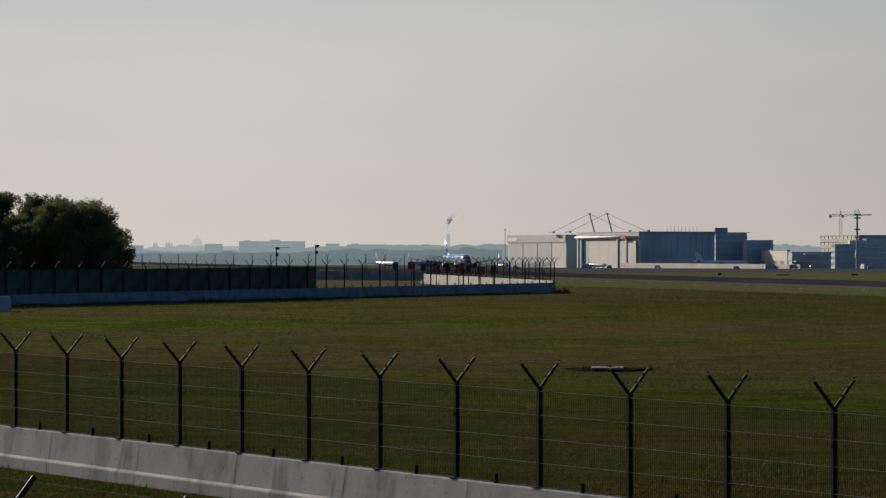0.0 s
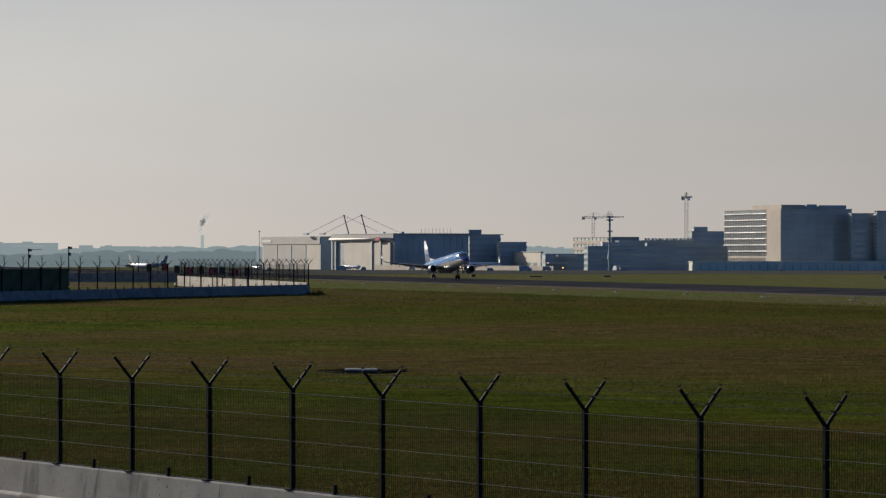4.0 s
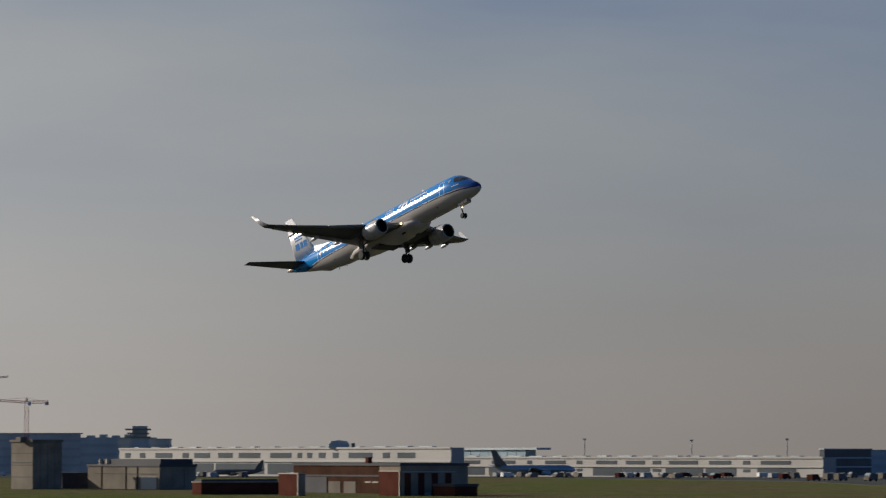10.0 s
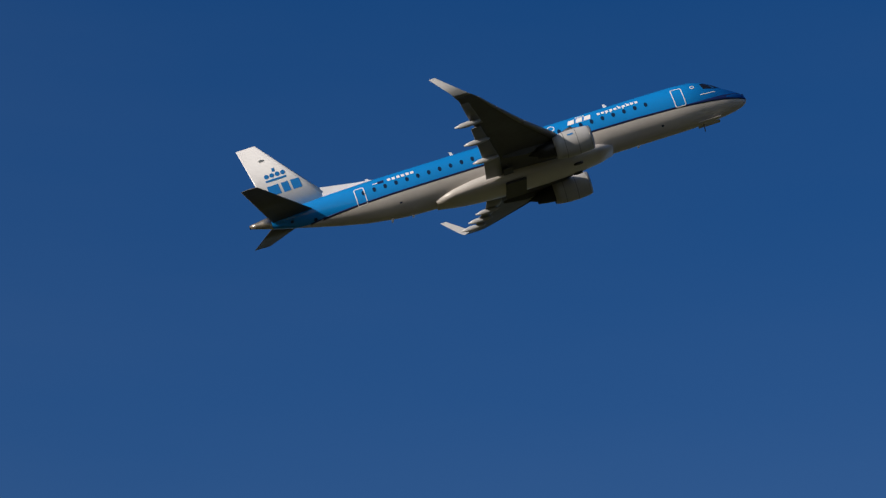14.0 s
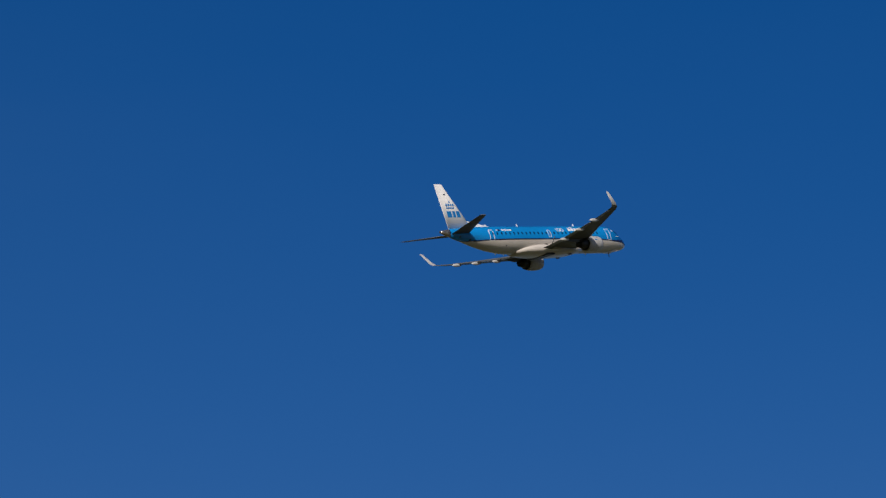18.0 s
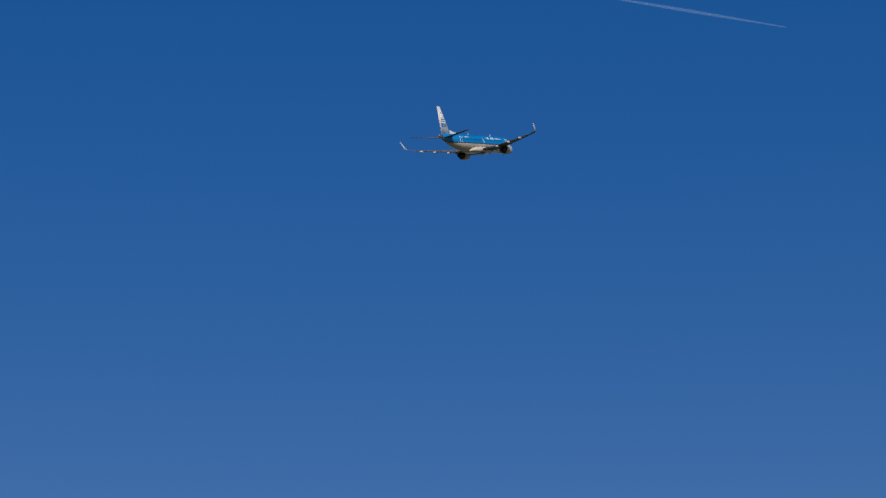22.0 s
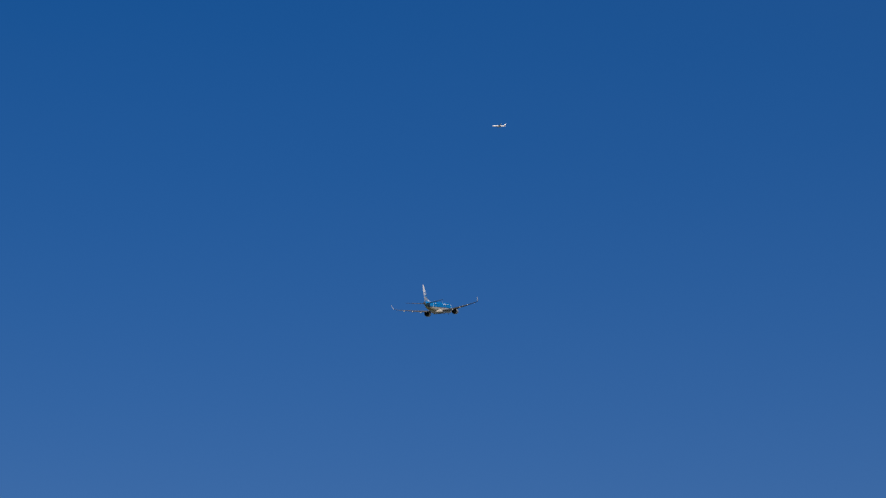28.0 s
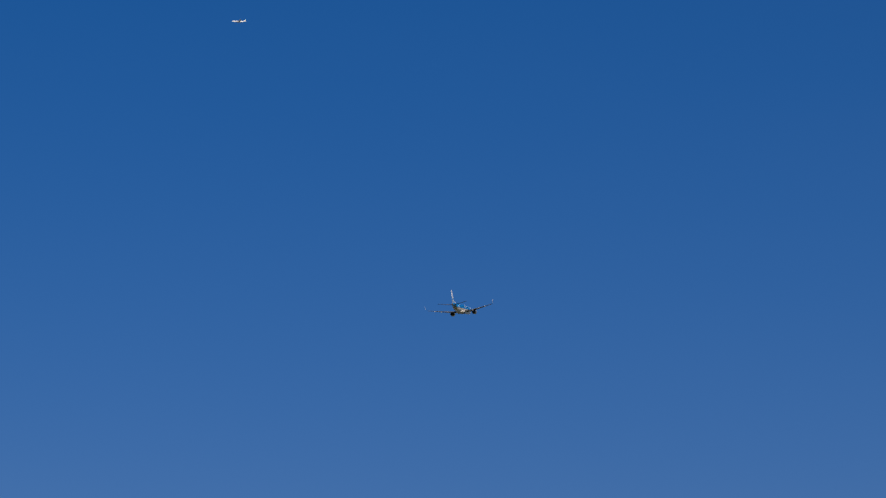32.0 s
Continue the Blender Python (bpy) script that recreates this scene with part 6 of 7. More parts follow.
def build_distance():
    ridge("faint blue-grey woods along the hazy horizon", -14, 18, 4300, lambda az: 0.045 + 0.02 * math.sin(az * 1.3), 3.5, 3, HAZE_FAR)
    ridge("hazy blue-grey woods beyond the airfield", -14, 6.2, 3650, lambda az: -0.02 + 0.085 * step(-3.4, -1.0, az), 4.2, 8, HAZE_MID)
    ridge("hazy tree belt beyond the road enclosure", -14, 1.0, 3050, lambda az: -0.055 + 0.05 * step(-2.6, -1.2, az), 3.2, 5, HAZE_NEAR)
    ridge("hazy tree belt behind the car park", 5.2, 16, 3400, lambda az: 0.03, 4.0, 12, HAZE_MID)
    rng = random.Random(31)
    for az, el in ((-4.87, 0.15), (-4.83, 0.16), (-4.66, 0.155), (-4.62, 0.165), (-4.58, 0.15), (-4.42, 0.12), (-4.36, 0.125)):
        p = bearing(az, 4100)
        g = ground_height(p.x, p.y)
        h = rise(el, 4100) - g
        s = Shape()
        s.loft([[(r * math.cos(2 * math.pi * k / 9) * rng.uniform(0.8, 1.2), r * math.sin(2 * math.pi * k / 9), z * h) for k in range(9)] for z, r in ((0, 1.0), (0.3, 1.9), (0.6, 2.1), (0.85, 1.4), (1.0, 0.3))])
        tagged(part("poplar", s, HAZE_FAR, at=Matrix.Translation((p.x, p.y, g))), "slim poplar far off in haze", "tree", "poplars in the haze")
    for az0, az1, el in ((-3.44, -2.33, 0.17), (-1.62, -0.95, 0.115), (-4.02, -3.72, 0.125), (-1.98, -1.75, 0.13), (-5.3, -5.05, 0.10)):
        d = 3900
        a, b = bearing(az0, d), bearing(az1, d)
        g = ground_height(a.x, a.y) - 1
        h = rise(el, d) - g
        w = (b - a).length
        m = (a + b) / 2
        o = tagged(thing("far_building", Matrix.Translation((m.x, m.y, g)) @ pose(0, 0, 0, 0, 0, -(az0 + az1) / 2)), "distant flat-roofed building in a glowing haze tone", "building", "buildings in the haze")
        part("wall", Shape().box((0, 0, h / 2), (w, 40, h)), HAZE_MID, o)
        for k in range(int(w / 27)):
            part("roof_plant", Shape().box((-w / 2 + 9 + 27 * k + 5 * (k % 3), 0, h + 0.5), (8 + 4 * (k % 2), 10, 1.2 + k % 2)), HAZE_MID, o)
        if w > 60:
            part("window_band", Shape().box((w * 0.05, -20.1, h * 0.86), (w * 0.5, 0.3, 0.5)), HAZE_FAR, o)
    # the domed church on the skyline
    p = bearing(-4.15, 4400)
    g = ground_height(p.x, p.y)
    s = Shape().rod((0, 0, 0), (0, 0, 22), 8, n=16).rod((0, 0, 22), (0, 0, 27), 7.2, 5.6, 16).rod((0, 0, 27), (0, 0, 30), 5.6, 1.8, 16).rod((0, 0, 30), (0, 0, 34), 0.9, 0.3, 8)
    for x in (-11, 11):
        s.rod((x, 0, 0), (x, 0, 21), 2.0, n=8)
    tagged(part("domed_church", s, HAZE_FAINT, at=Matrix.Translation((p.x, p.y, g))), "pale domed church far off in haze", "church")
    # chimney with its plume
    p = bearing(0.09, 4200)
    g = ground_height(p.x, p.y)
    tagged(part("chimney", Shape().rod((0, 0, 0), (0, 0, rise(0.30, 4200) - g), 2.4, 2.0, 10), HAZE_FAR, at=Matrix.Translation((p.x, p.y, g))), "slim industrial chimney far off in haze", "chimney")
    rng = random.Random(8)
    plume = tagged(thing("smoke_plume", Matrix.Translation((p.x, p.y, rise(0.305, 4200)))), "thin pale smoke drifting from the chimney", "smoke")
    for k in range(14):
        s = Shape()
        r = 1.8 + 0.33 * k
        c = Vector((0.05 * k * k - 0.3 * k + rng.uniform(-2, 2), 0, 1 + 1.6 * k + rng.uniform(-1, 1)))
        rings = [[(c.x + r * q * math.cos(a) * rng.uniform(0.8, 1.2), c.y + r * q * math.sin(a), c.z + r * z) for a in [2 * math.pi * j / 9 for j in range(9)]]
                 for z, q in ((-0.9, 0.35), (-0.5, 0.85), (0, 1.0), (0.5, 0.85), (0.9, 0.35))]
        part("puff", s.loft(rings), SMOKE, plume, smooth=True)
    return plume


# ---- masts, cranes ----
def lattice(s, a, b, w0, w1, bays, r=0.14):
    """A square lattice member from a to b."""
    a, b = Vector(a), Vector(b)
    d = (b - a).normalized()
    u = Vector((1, 0, 0)) if abs(d.z) > 0.7 else Vector((0, 0, 1))
    v = d.cross(u).normalized()
    ring = lambda k: [a + (b - a) * (k / bays) + (u * i + v * j) * ((w0 + (w1 - w0) * k / bays) / 2) for i, j in ((-1, -1), (1, -1), (1, 1), (-1, 1))]
    for k in range(bays):
        p, q = ring(k), ring(k + 1)
        for i in range(4):
            s.rod(p[i], q[i], r, n=4, cap=False)
            s.rod(p[i], q[(i + 1) % 4], r * 0.65, n=3, cap=False)
            s.rod(p[i], p[(i + 1) % 4], r * 0.65, n=3, cap=False)
    return s


def tower_crane(label, az, d, el, left, right, mat, jib_mat, yaw=0.0, climb=0.6, peak=5.0):
    """A hammerhead crane: mast, slewing cab, jib and counter-jib, in metres along the picture's sideways direction."""
    p = on_ground(bearing(az, d))
    h = rise(el, d) - p.z
    c = tagged(thing("tower_crane", Matrix.Translation(p) @ pose(0, 0, 0, 0, 0, -az + yaw)), label, "crane", "tower cranes")
    part("mast", lattice(Shape(), (0, 0, 0), (0, 0, h), 2.4, 2.2, max(8, int(h / 3.5)), 0.15), mat, c)
    part("base", Shape().box((0, 0, 0.4), (6, 6, 0.9)), OLDCON, c)
    part("cab", Shape().box((1.6, -1.2, h + 0.6), (1.8, 1.8, 2.2)), WHITE, c)
    part("jib", lattice(Shape(), (0, 0, h + 1.4), (right, 0, h + 1.4 + climb), 1.3, 0.7, max(6, int(abs(right) / 4)), 0.16), jib_mat, c)
    part("counter_jib", lattice(Shape(), (0, 0, h + 1.4), (-left, 0, h + 1.6), 1.6, 1.3, max(3, int(abs(left) / 4)), 0.16), jib_mat, c)
    part("counterweight", Shape().box((-left + math.copysign(1.2, left), 0, h + 0.7), (2.2, 1.4, 1.9)), GREY, c)
    part("apex", lattice(Shape(), (0, 0, h + 1.4), (0, 0, h + peak), 1.6, 0.4, 3, 0.16), jib_mat, c)
    for x in (right * 0.6, -left * 0.8):
        part("tie_bar", Shape().rod((0, 0, h + peak), (x, 0, h + 1.7 + (climb * 0.6 if x == right * 0.6 else 0)), 0.08, n=4), mat, c)
    return c


def light_mast(label, az, d, el, head=True, mat=None):
    p = on_ground(bearing(az, d))
    h = rise(el, d) - p.z
    c = tagged(thing("light_mast", Matrix.Translation(p) @ pose(0, 0, 0, 0, 0, -az)), label, "mast", "apron light masts")
    part("pole", Shape().rod((0, 0, 0), (0, 0, h), 0.27, 0.16, 8), mat or STEEL, c)
    part("foot", Shape().box((0, 0, 0.3), (1.6, 1.6, 0.7)), OLDCON, c)
    if head:
        part("head_frame", Shape().box((0, 0, h), (1.3, 0.8, 0.3)), STEEL, c)
        for k in range(3):
            part("floodlight", Shape().box((-0.42 + 0.42 * k, -0.4, h - 0.4), (0.34, 0.4, 0.5)), GREY, c)


def build_cranes():
    tower_crane("pale tower crane above the car park", 6.69, 2650, 0.57, 9, 24, STEEL, CRANE)
    tower_crane("tower crane seen end-on behind the offices", 8.257, 2300, 0.90, 3.5, 4, CRANE, STEEL)
    tower_crane("tall red and white tower crane by the terminal", 16.57, 1950, 1.20, 9, 32, CRANE, CRANE, 0, 3.4, 8.0)
    tower_crane("red tower crane behind the concrete tower", 17.818, 1950, 0.87, -12.5, -27, CRANERED, CRANERED, 0, 1.6, 4.0)
    # radar tower
    p = on_ground(bearing(6.965, 2120))
    h = rise(0.60, 2120) - p.z
    c = tagged(thing("radar_tower", Matrix.Translation(p)), "slim dark radar tower with aerial platforms", "tower")
    part("shaft", Shape().rod((0, 0, 0), (0, 0, h), 0.9, 0.6, 10), DARK, c)
    part("skirt", Shape().rod((0, 0, h - 26), (0, 0, h - 21), 1.7, 0.9, 10), DARK, c)
    for z, r in ((0, 2.6), (-2, 2.2), (-9, 1.8), (-14, 1.8)):
        part("platform", Shape().rod((0, 0, h + z), (0, 0, h + z + 0.9), r, n=12), DARK, c)
    for k in range(5):
        part("aerial", Shape().rod((-1.6 + 0.8 * k, 0, h), (-1.6 + 0.8 * k, 0, h + 3 + k % 2), 0.14, n=5), STEEL, c)
    for az, d, el in ((1.05, 2500, 0.37), (9.85, 1900, 0.02), (11.9, 1850, 0.33), (12.4, 1800, 0.34), (12.5, 1900, 0.34), (13.02, 1800, 0.36), (13.72, 1800, 0.22),
                      (14.4, 1700, 0.2), (14.65, 1700, 0.18), (15.05, 1650, 0.24), (27.2, 1420, 0.30), (29.0, 1420, 0.28), (30.6, 1420, 0.3)):
        light_mast("tall slender apron light mast", az, d, el)


# ---- aircraft at the stands ----
def parked_jet(label, az, d, head, size, body, tail_mat, lift=0.0):
    """A simple jetliner; size is its length."""
    p = on_ground(bearing(az, d), lift)
    k = size / 36.0
    j = tagged(thing("parked_airliner", Matrix.Translation(p) @ pose(0, 0, 0, 0, 0, head) @ Matrix.Diagonal((1, 1, 1, 1))), label, "aeroplane", "parked airliners")
    z0 = 3.3 * k

    def ring(x, r, dz=0.0):
        return [(x * k, r * k * math.cos(2 * math.pi * i / 14), z0 + dz * k + r * k * math.sin(2 * math.pi * i / 14)) for i in range(14)]

    part("fuselage", Shape().loft([ring(18, 0.1, -0.3), ring(17.2, 0.9, -0.15), ring(15, 1.65), ring(13, 1.85), ring(-8, 1.85), ring(-14, 1.1, 0.5), ring(-18, 0.2, 1.2)]), body, j, smooth=True)
    for s in (-1, 1):
        part("wing", Shape().loft([[(4 * k, s * 1.5 * k, z0 - 1.1 * k), (-3 * k, s * 1.5 * k, z0 - 1.1 * k), (-3 * k, s * 1.5 * k, z0 - 0.7 * k), (4 * k, s * 1.5 * k, z0 - 0.5 * k)],
                                   [(-4.2 * k, s * 16 * k, z0 + 0.5 * k), (-6 * k, s * 16 * k, z0 + 0.5 * k), (-6 * k, s * 16 * k, z0 + 0.6 * k), (-4.2 * k, s * 16 * k, z0 + 0.65 * k)]]), P_GREY, j)
        part("engine", Shape().rod((5.5 * k, s * 5 * k, z0 - 1.6 * k), (1.5 * k, s * 5 * k, z0 - 1.5 * k), 1.05 * k, 0.8 * k, 14), body, j, smooth=True)
        part("tailplane", Shape().loft([[(-14 * k, s * 0.5 * k, z0 + 1 * k), (-17 * k, s * 0.5 * k, z0 + 1 * k), (-17 * k, s * 0.5 * k, z0 + 1.2 * k)],
                                        [(-17 * k, s * 6.5 * k, z0 + 1.9 * k), (-18.2 * k, s * 6.5 * k, z0 + 1.9 * k), (-18.2 * k, s * 6.5 * k, z0 + 2 * k)]]), P_GREY, j)
        part("main_gear", Shape().rod((-1.5 * k, s * 2.8 * k, 0), (-1.5 * k, s * 2.8 * k, z0 - 1 * k), 0.35 * k, 0.15 * k, 8), P_DARK, j)
    part("nose_gear", Shape().rod((13.5 * k, 0, 0), (13.5 * k, 0, z0 - 1.2 * k), 0.3 * k, 0.12 * k, 8), P_DARK, j)
    part("fin", Shape().loft([[(-11.5 * k, -0.15 * k, z0 + 1.4 * k), (-17 * k, -0.05 * k, z0 + 1.4 * k), (-17 * k, 0.05 * k, z0 + 1.4 * k), (-11.5 * k, 0.15 * k, z0 + 1.4 * k)],
                              [(-16.6 * k, -0.05 * k, z0 + 8 * k), (-18.6 * k, -0.03 * k, z0 + 8 * k), (-18.6 * k, 0.03 * k, z0 + 8 * k), (-16.6 * k, 0.05 * k, z0 + 8 * k)]]), tail_mat, j)
    return j


def van(label, az, d, mat, head=0, tall=2.2, ln=5.0):
    p = on_ground(bearing(az, d))
    v = tagged(thing("service_vehicle", Matrix.Translation(p) @ pose(0, 0, 0, 0, 0, head)), label, "vehicle", "airport vehicles")
    part("body", Shape().loft([[(x, -1, 0.4), (x, 1, 0.4), (x, 1, z), (x, -1, z)] for x, z in ((-ln / 2, tall * 0.95), (ln * 0.2, tall), (ln * 0.33, tall * 0.62), (ln / 2, tall * 0.5))]), mat, v)
    part("windscreen", Shape().box((ln * 0.27, 0, tall * 0.8), (0.9, 1.9, 0.5), pose(0, 0, 0, 0, 50, 0).to_3x3()), GLASS, v)
    for x in (-ln * 0.3, ln * 0.32):
        for y in (-0.95, 0.95):
            part("wheel", Shape().rod((x, y - 0.12, 0.36), (x, y + 0.12, 0.36), 0.36, n=10), TYRE, v)


def build_apron():
    parked_jet("white airliner parked before the open hangar", 2.60, 2360, -60, 24, P_WHITE, P_WHITE)
    parked_jet("white airliner taxiing far beyond the road fence", -0.95, 2300, -62, 34, P_WHITE, P_WHITE)
    taxi = parked_jet("grey airliner taxiing slowly beyond the runway", -0.19, 2600, -160, 34, GREY, GREY)
    parked_jet("white-tailed airliner standing near the grey hangar", 0.98, 2400, -70, 20, P_WHITE, P_WHITE)
    parked_jet("blue airliner with a brown tail at the pier", 26.35, 1330, -10, 34, BLUEGLASS, OLDCON)
    parked_jet("pale grey airliner parked at the pier gate", 28.4, 1400, 150, 28, GREY, DULL)
    parked_jet("grey airliner parked at the pier gate", 21.35, 1420, 170, 22, OLDCON, OLDCON)
    parked_jet("pale airliner parked by the low terminal", 4.70, 2270, 10, 36, P_WHITE, P_WHITE)
    for az, d, label, m, hd in ((3.62, 2270, "white van parked by the hangar", WHITE, 10), (3.9, 2270, "white van on the apron road", WHITE, 190), (11.87, 1900, "white van on the apron road", WHITE, 20),
                                (11.97, 1890, "white pickup on the apron road", WHITE, 20), (13.85, 1850, "pale van on the apron road", GREY, 10), (17.4, 1600, "white truck on the apron", WHITE, 0),
                                (27.9, 1300, "white catering truck at the pier", WHITE, 90), (28.9, 1300, "red baggage tractor at the pier", BRICK, 0), (25.9, 1290, "white ground-power truck by the aircraft", WHITE, 0),
                                (29.6, 1300, "red baggage truck at the pier", BRICK, 10), (30.2, 1310, "white van at the pier", WHITE, 0), (26.8, 1295, "red service truck by the aircraft", BRICK, 0)):
        van(label, az, d, m, hd, 2.0, 4.8)
    # blast wall in front of the hangars
    a, turn = bearing(3.0, 2350), pose(0, 0, 0, 0, 0, -84).to_3x3() @ NOR
    n = int(reach(a, turn, 6.05) / 8)
    wall = tagged(thing("blast_wall", frame_of(on_ground(a), -84)), "pale sunlit concrete blast wall along the apron", "wall")
    for k in range(n):
        part("wall_panel", Shape().box((4 + 8 * k, 0, 1.5), (7.8, 0.4, 4.4)), BEIGE, wall)
    p = on_ground(bearing(6.18, 1900))
    o = tagged(thing("amber_beacon", Matrix.Translation(p)), "amber beacon on a short grey post", "light")
    part("post", Shape().rod((0, 0, 0), (0, 0, 1.6), 0.12, n=6), STEEL, o)
    part("lamp", Shape().rod((0, 0, 1.6), (0, 0, 2.0), 0.32, n=8), AMBER, o, "lit amber lamp")
    return taxi


# ---- small things on the airfield ----
def build_airfield():
    light = None
    for k in range(30):
        a = -205 - 33.5 * k
        p = on_ground(RUN * a + NOR * 187.0)
        o = tagged(thing("edge_light", Matrix.Translation(p) @ pose(0, 0, 0, 0, 0, 12)), "runway edge light on a whitened pad", "light", "runway edge lights")
        if light is None:
            light = (Shape().box((0, 0, 0.03), (1.0, 0.6, 0.10)).mesh("pad", STRIPE), Shape().rod((0, 0, 0.08), (0, 0, 0.30), 0.07, n=8).rod((0, 0, 0.30), (0, 0, 0.42), 0.12, 0.08, 10).mesh("lamp", STEEL))
        part("pad", light[0], STRIPE, o)
        part("lamp", light[1], STEEL, o)
    for az, d, w, h in ((13.995, 610, 1.9, 1.1), (11.62, 860, 2.4, 0.55), (4.66, 900, 1.2, 0.7), (26.48, 397, 0.8, 0.5), (5.72, 900, 3.6, 0.3), (6.92, 905, 2.0, 0.4), (28.4, 430, 2.4, 0.5)):
        p = on_ground(bearing(az, d))
        o = tagged(thing("taxiway_sign", Matrix.Translation(p) @ pose(0, 0, 0, 0, 0, 12)), "low dark airfield guidance sign box", "sign", "airfield signs")
        part("sign_box", Shape().box((0, 0, h / 2 + 0.18), (w, 0.35, h)), BOX, o)
        part("sign_face", Shape().box((-w / 2 - 0.02, 0, h / 2 + 0.18), (0.03, 0.3, h * 0.85)), STRIPE, o)
        for x in (-0.35, 0.35):
            part("sign_leg", Shape().box((w * x, 0, 0.1), (0.08, 0.2, 0.3)), STEEL, o)
    # drain cover in bare soil
    soil = material("bare_soil", (0.020, 0.016, 0.010), 1.0, scale=1.5, fine=9, vary=0.35, bump=0.6, spec=0.0)
    slab = on_ground(bearing(2.78, 118))
    o = tagged(thing("drain_cover", Matrix.Translation(slab) @ pose(0, 0, 0, 0, 0, -3)), "pale concrete drain cover in bare soil", "drain cover")
    ring = [(1.55 * math.cos(a) * (1 + 0.15 * math.sin(3 * a)), 1.7 * math.sin(a) * (1 + 0.1 * math.cos(5 * a)), 0.0) for a in [2 * math.pi * k / 28 for k in range(28)]]
    part("soil_patch", Shape().loft([[(x, y, -0.2) for x, y, z in ring], [(x * 0.96, y * 0.96, 0.03 + 0.02 * math.sin(k)) for k, (x, y, z) in enumerate(ring)]]), soil, o, "worn patch of dark soil")
    part("cover_slab", Shape().loft([[(x * q, y * q, z) for x, y in ((-0.57, -0.75), (0.57, -0.75), (0.57, 0.75), (-0.57, 0.75))] for z, q in ((-0.1, 1), (0.06, 1), (0.08, 0.96))]), SHADED, o)
    for k, (az, d, ln, head) in enumerate(((12.35, 345, 28, -96), (13.6, 218, 24, -96), (17.6, 179, 9, -59), (15.4, 205, 14, -80), (23.5, 232, 26, -78), (3.9, 430, 24, -78), (24.8, 190, 20, -78))):
        p = on_ground(bearing(az, d))
        sh = Shape()
        rings = []
        for i in range(13):
            x = ln * (i / 12 - 0.5)
            q = 0.18 + 0.10 * math.sin(i * 2.1 + k)
            wob = 0.12 * math.sin(i * 1.3 + k)
            rings.append([(x, wob - q, -0.1), (x, wob - q, 0.0), (x, wob, 0.035 + 0.045 * math.sin(i * 1.7 + k)), (x, wob + q, 0.0), (x, wob + q, -0.1)])
        tagged(part("drain_furrow", sh.loft(rings), soil, at=Matrix.Translation(p) @ pose(0, 0, 0, 0, 0, head)), "dark earthy drain furrow in the grass", "furrow", "drain furrows")


def build_clutter():
    """Vehicles, dollies and containers standing about on the apron."""
    rng = random.Random(21)
    kinds = (("white van on the apron", WHITE, 5.5, 2.3), ("grey baggage container on a dolly", GREY, 3.4, 2.2), ("slate-blue service truck on the apron", SLATE, 7.5, 3.0),
             ("dark tow tractor on the apron", DARK, 4.0, 1.8), ("beige freight container on the apron", BEIGE, 6.0, 2.6))
    dim = (("weathered grey baggage truck at the pier", GREY, 4.6, 2.0), ("grey freight container at the pier", OLDCON, 3.4, 2.2), ("dark tow tractor at the pier", DULL, 4.0, 1.8), ("rust-red baggage cart at the pier", BRICK, 3.6, 1.9))
    spots = [(rng.uniform(1.2, 8.6), rng.uniform(1850, 2250)) for _ in range(8)]
    spots += [(rng.uniform(20.5, 22.4), rng.uniform(1300, 1420)) for _ in range(8)] + [(a, rng.uniform(1310 - 75 * max(0.0, a - 25.5), 1345)) for a in [rng.uniform(25.5, 32.2) for _ in range(30)]]
    for az, d in spots:
        label, m, ln, tall = rng.choice(kinds if az < 8.6 else dim if az > 20 else kinds[2:4])
        van(label, az, d, m, rng.choice((12, 192, 100, 20)), tall, ln)
    # a rounded plant housing and slim lamp posts on the pier roof
    c, turn = bearing(19.37, 1620), pose(0, 0, 0, 0, 0, -88).to_3x3()
    n = turn @ NOR
    p = c + n * reach(c, n, 22.95) - (turn @ RUN) * 3.5
    z = rise(0.135, 1620) + 0.02
    o = tagged(thing("plant_housing", Matrix.Translation((p.x, p.y, z)) @ pose(0, 0, 0, 0, 0, -23)), "rounded blue-grey plant housing on the pier roof", "plant")
    part("shell", Shape().loft([[(4.6 * q, y, 0), (4.6 * q, y, 1.6), (3.6 * q, y, 2.9), (0, y, 3.4), (-3.6 * q, y, 2.9), (-4.6 * q, y, 1.6), (-4.6 * q, y, 0)] for y, q in ((-3, 0.96), (-2.8, 1), (3, 1))]), SLATE, o)
    part("side_unit", Shape().box((6.2, 0, 1.0), (1.6, 3, 2.2)), OLDCON, o)


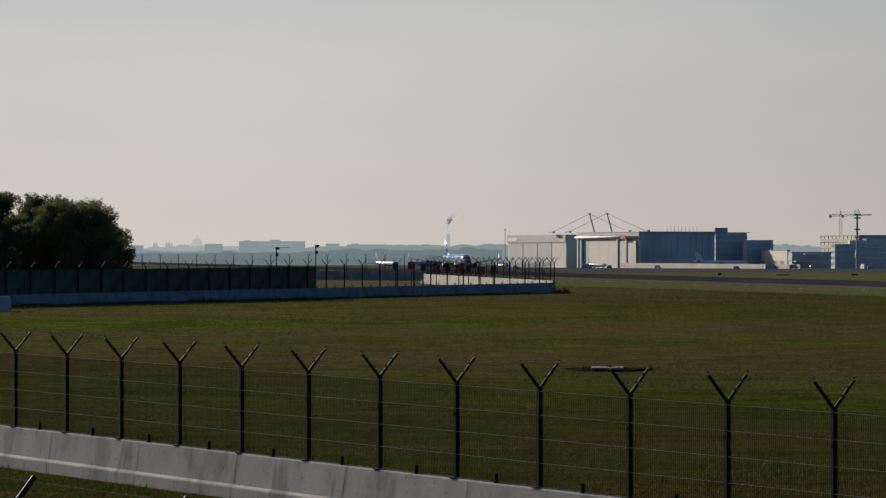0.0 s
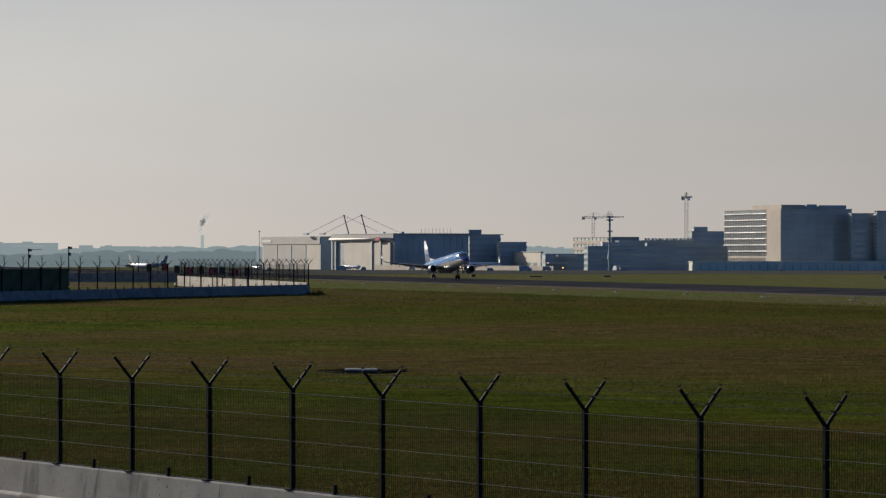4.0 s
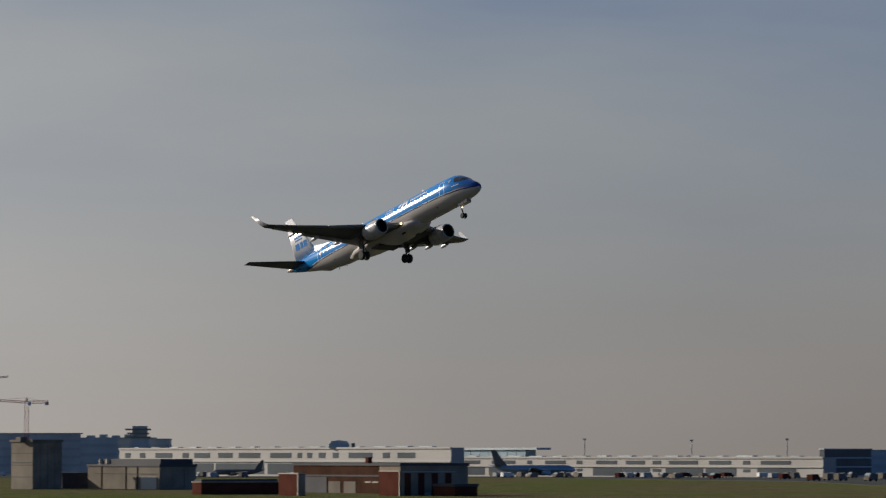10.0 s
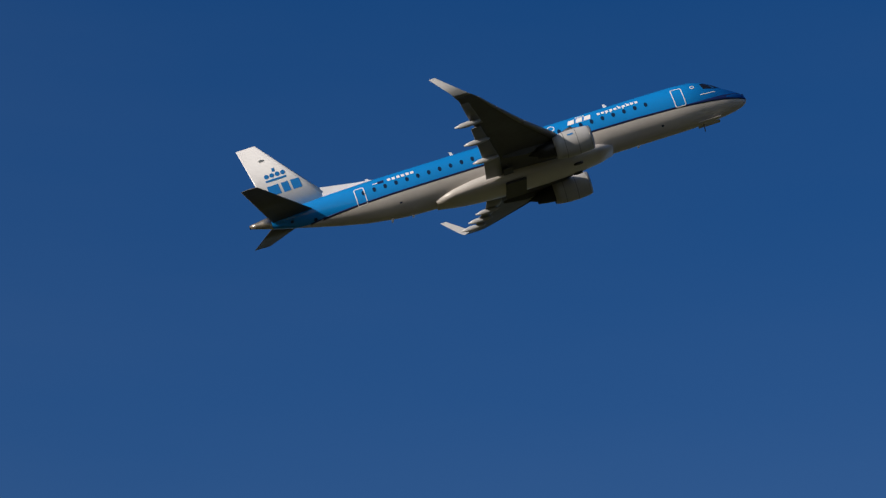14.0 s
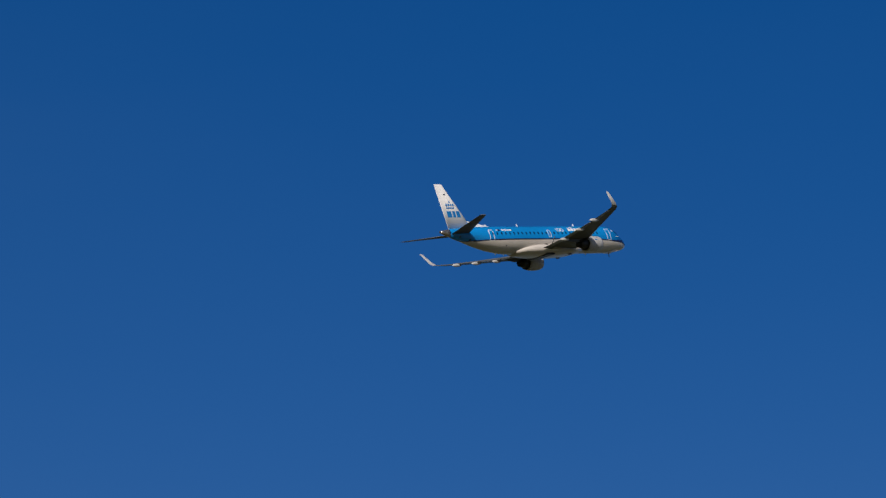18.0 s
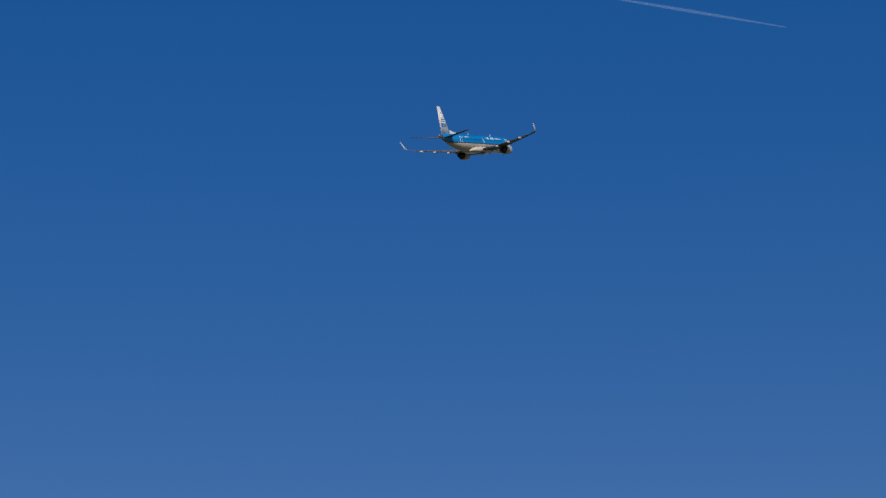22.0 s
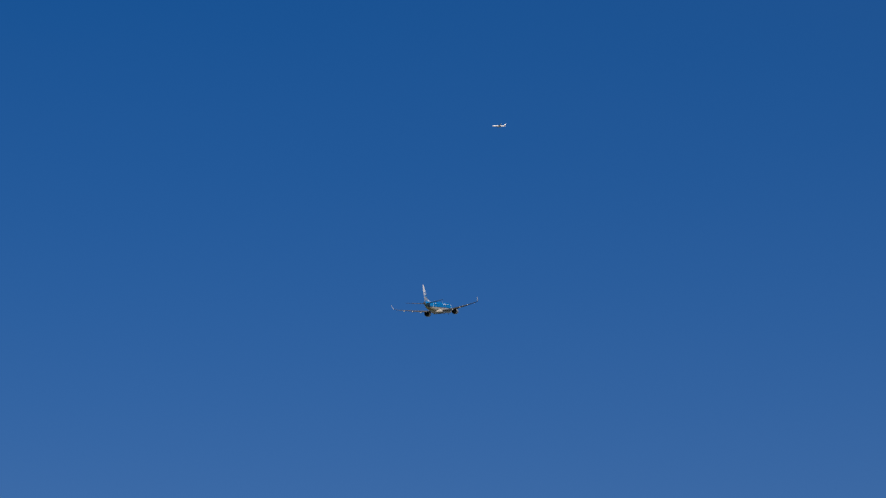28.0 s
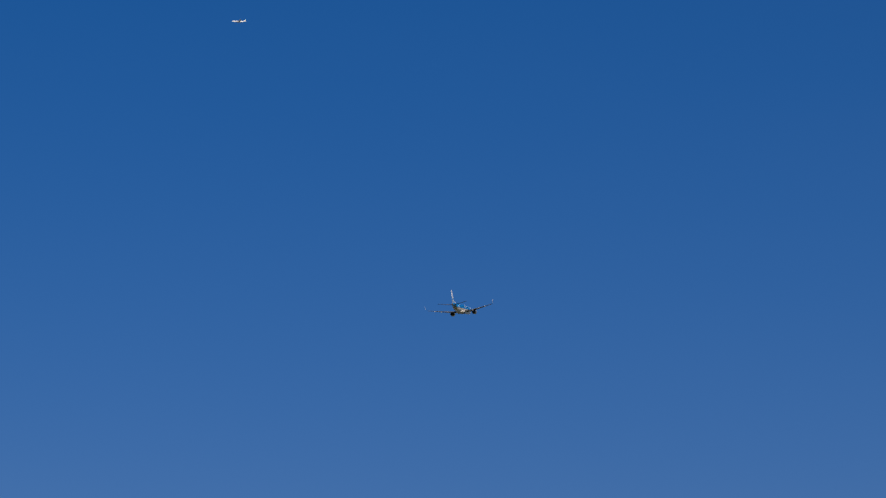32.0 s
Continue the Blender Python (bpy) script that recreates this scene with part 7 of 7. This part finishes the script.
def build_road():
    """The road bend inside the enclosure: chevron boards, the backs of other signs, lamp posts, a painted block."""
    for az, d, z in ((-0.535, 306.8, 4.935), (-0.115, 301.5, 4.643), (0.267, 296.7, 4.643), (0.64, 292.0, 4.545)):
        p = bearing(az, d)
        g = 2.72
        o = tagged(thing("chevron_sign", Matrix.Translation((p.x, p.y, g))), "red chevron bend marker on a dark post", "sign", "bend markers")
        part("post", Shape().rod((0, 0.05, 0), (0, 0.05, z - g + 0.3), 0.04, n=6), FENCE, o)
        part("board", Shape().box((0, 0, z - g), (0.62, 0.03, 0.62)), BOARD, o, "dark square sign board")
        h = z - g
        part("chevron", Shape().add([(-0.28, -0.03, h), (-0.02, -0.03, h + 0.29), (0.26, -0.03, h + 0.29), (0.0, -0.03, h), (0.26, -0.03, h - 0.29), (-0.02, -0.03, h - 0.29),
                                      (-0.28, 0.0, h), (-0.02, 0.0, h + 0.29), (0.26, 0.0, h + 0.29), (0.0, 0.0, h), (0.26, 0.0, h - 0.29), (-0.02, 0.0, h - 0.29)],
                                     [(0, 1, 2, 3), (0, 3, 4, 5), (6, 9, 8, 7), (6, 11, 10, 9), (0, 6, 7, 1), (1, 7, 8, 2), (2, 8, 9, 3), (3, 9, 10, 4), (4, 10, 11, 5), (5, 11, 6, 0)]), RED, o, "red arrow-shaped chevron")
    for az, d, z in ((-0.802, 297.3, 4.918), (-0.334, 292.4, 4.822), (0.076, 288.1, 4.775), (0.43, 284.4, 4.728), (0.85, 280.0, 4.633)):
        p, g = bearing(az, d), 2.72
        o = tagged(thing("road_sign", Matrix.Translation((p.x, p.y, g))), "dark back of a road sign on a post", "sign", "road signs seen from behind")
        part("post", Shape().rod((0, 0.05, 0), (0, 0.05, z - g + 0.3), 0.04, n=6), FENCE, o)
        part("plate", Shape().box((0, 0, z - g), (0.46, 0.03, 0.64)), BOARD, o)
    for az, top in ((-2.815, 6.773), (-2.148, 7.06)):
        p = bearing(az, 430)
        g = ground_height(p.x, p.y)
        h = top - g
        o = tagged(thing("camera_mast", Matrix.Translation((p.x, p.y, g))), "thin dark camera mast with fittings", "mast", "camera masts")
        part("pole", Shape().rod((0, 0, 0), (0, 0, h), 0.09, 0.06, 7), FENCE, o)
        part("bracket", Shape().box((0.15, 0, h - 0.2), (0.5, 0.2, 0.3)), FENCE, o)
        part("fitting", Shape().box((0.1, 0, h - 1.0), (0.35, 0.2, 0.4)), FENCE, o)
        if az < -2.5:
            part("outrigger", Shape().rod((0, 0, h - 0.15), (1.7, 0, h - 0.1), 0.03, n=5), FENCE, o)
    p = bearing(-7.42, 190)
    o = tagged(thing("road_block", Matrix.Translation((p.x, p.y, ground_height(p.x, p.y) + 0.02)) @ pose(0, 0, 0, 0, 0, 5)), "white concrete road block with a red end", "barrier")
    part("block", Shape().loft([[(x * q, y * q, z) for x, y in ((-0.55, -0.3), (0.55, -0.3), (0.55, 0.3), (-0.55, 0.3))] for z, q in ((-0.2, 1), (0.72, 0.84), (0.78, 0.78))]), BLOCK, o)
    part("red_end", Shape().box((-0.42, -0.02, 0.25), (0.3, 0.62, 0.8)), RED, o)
    g2 = material("road_asphalt", (0.06, 0.06, 0.062), 0.95, scale=0.3, fine=8)
    a, b = WALL_L + Vector((-6, 12, 0)), WALL_C + Vector((-6, 10, 0))
    dd = (b - a).normalized()
    nn = Vector((-dd.y, dd.x, 0))
    road = Shape().loft([[(p.x, p.y, wall_z(p) - 0.3), (p.x + nn.x * 7, p.y + nn.y * 7, wall_z(p) - 0.3), (p.x + nn.x * 7, p.y + nn.y * 7, wall_z(p) + 0.06), (p.x, p.y, wall_z(p) + 0.06)]
                         for p in [a + dd * (k * 6 - 40) for k in range(19)]])
    tagged(part("road", road, g2), "grey asphalt road inside the fence", "road", kind="structure")


def build_platform_fence():
    """The spectators' own fence, of which one arm and some strands show."""
    st = Vector((-3.95, 30.2, 0))
    f = tagged(thing("spectator_fence", Matrix.Translation((st.x, st.y, 1.7))), "dark fence post with a slanted arm and barbed wire", "fence")
    yaw = math.degrees(math.atan2(FENCE_DIR.y, FENCE_DIR.x))
    for i in range(-2, 4):
        m = pose(0, 0, 0, 0, 0, yaw) @ pose(3.0 * i, 0, 0)
        part("post", Shape().box((0, 0, 1.05), (0.06, 0.06, 2.1)), FENCE, f, at=m)
        part("arm", Shape().rod((0, 0, 2.06), (0, 0.34, 2.48), 0.028, n=6), FENCE, f, at=m)
        if i < 3:
            for k in range(3):
                e = 0.30 - 0.12 * k
                part("barbed_strand", barbed_mesh(3.0), BARBED, f, at=m @ pose(0, e, 2.08 + e * 1.2))


# ---- aircraft high above ----
def high_jet(label, trail, k):
    """A jet far above; k scales it from a 20 m machine."""
    j = tagged(thing("high_airliner"), label, "aeroplane", "aircraft high overhead")

    def sized(sh):
        sh.v = [(x * k, y * k, z * k) for x, y, z in sh.v]
        return sh

    part("fuselage", sized(Shape().loft([[(x, r * math.cos(2 * math.pi * i / 10), r * math.sin(2 * math.pi * i / 10)) for i in range(10)] for x, r in ((10, 0.1), (9, 0.7), (7, 0.85), (-5, 0.85), (-10, 0.2))])), P_WHITE, j, smooth=True)
    for s in (-1, 1):
        part("wing", sized(Shape().loft([[(2, s * 0.8, -0.4), (-2, s * 0.8, -0.4), (-2, s * 0.8, -0.2), (2, s * 0.8, -0.1)], [(-3, s * 9, 0.3), (-4.2, s * 9, 0.3), (-4.2, s * 9, 0.4), (-3, s * 9, 0.45)]])), P_BELLY, j)
        part("engine", sized(Shape().rod((2.5, s * 3, -0.9), (0, s * 3, -0.9), 0.55, 0.4, 10)), P_BELLY, j)
        part("tailplane", sized(Shape().loft([[(-8, 0, 0.3), (-9.6, 0, 0.3), (-9.6, 0, 0.4)], [(-9.6, s * 3.4, 0.6), (-10.4, s * 3.4, 0.6), (-10.4, s * 3.4, 0.66)]])), P_BELLY, j)
    part("fin", sized(Shape().loft([[(-7.2, -0.08, 0.7), (-9.6, -0.05, 0.7), (-9.6, 0.05, 0.7), (-7.2, 0.08, 0.7)], [(-9.5, -0.03, 3.0), (-10.4, -0.03, 3.0), (-10.4, 0.03, 3.0), (-9.5, 0.03, 3.0)]])), P_BELLY, j)
    if trail:
        # the vapour's brightness is put in as a faint glow
        ice = glowing("ice_trail", (0.30, 0.42, 0.58), 0.5)
        ice.node_tree.nodes["Principled BSDF"].inputs["Alpha"].default_value = 0.05
        for q in range(16):
            x0, x1 = -22 - 17 * q, -22 - 17 * (q + 1)
            r = 1.6 + 0.22 * q if q < 8 else 3.3 - 0.3 * (q - 8)
            s = Shape().loft([[(x, r * w * math.cos(2 * math.pi * i / 8), r * w * 0.8 * math.sin(2 * math.pi * i / 8)) for i in range(8)] for x, w in ((x0 + 2, 0.5), (x0 - 4, 0.95), (x1 + 4, 1.0), (x1 - 2, 0.6))])
            part("vapour", s, ice, j, "thin white condensation trail", True)
    return j


build_trees()
PLUME = build_distance()
build_cranes()
TAXIING = build_apron()
build_airfield()
build_clutter()
build_road()
build_platform_fence()
JET = high_jet("small white airliner crossing high in blue sky", False, 0.9)
TRAIL_JET = high_jet("tiny white airliner drawing a short condensation trail", True, 0.45)


def motions():
    """The take-off and climb, with the undercarriage folding away."""
    walk(AIRLINER, [(t, pose(x, y, z, roll, -up, head)) for t, x, y, z, head, up, roll in FLIGHT])
    for side in (-1, 1):
        rows = ((0, 0), (10.3, 0), (10.8, 4), (11.2, 12), (11.6, 24), (12.0, 40), (12.4, 62), (12.8, 80), (13.1, 86), (32, 86))
        walk(GEAR[side], [(t, pose(NOSE - 17.85, side * 2.95, -0.95, -side * q, 0, 0)) for t, q in rows])
    rows = ((0, 0), (9.6, 0), (10.0, 10), (10.5, 28), (11.0, 46), (11.5, 62), (12.0, 76), (12.5, 96), (13.0, 104), (32, 104))
    walk(GEAR["nose"], [(t, pose(NOSE - 3.7, 0, -1.35, 0, -q, 0)) for t, q in rows])
    rows = ((0, 0), (13.2, 0), (14.2, 85), (32, 85))
    for side, d in GEAR_DOORS:
        walk(d, [(t, pose(NOSE - 3.0, side * 0.30, -1.38, side * q, 0, 0)) for t, q in rows])
    # crossing traffic, far above
    rows = ((0, 175.0, 14.6), (25, 158.91, 17.38), (28, 156.90, 17.82), (29, 156.29, 18.02), (30, 155.69, 18.17), (32, 154.55, 18.57))
    walk(JET, [(t, Matrix.Translation(bearing(az, 4300) + Vector((0, 0, rise(el, 4300)))) @ pose(0, 0, 0, 0, 0, 24)) for t, az, el in rows])
    rows = ((0, 157.0, 17.2), (20.5, 150.20, 19.02), (21, 149.95, 19.13), (21.5, 149.72, 19.28), (23.0, 149.0, 19.62), (32, 145.0, 21.2))
    walk(TRAIL_JET, [(t, Matrix.Translation(bearing(az, 4300) + Vector((0, 0, rise(el, 4300)))) @ pose(0, 0, 0, 0, -11, 30)) for t, az, el in rows])
    p = bearing(0.09, 4200)
    walk(PLUME, [(t, Matrix.Translation((p.x - 0.25 * t, p.y, rise(0.305, 4200) + 0.12 * t))) for t in (0, 16, 32)])
    # the far airliner rolls away along its heading
    p, go = bearing(-0.19, 2600), Vector((math.cos(radians(-160)), math.sin(radians(-160)), 0))
    walk(TAXIING, [(t, Matrix.Translation(on_ground(p + go * (7.9 * min(t, 12)))) @ pose(0, 0, 0, 0, 0, -160)) for t in (0, 3, 6, 9, 12, 32)])


motions()
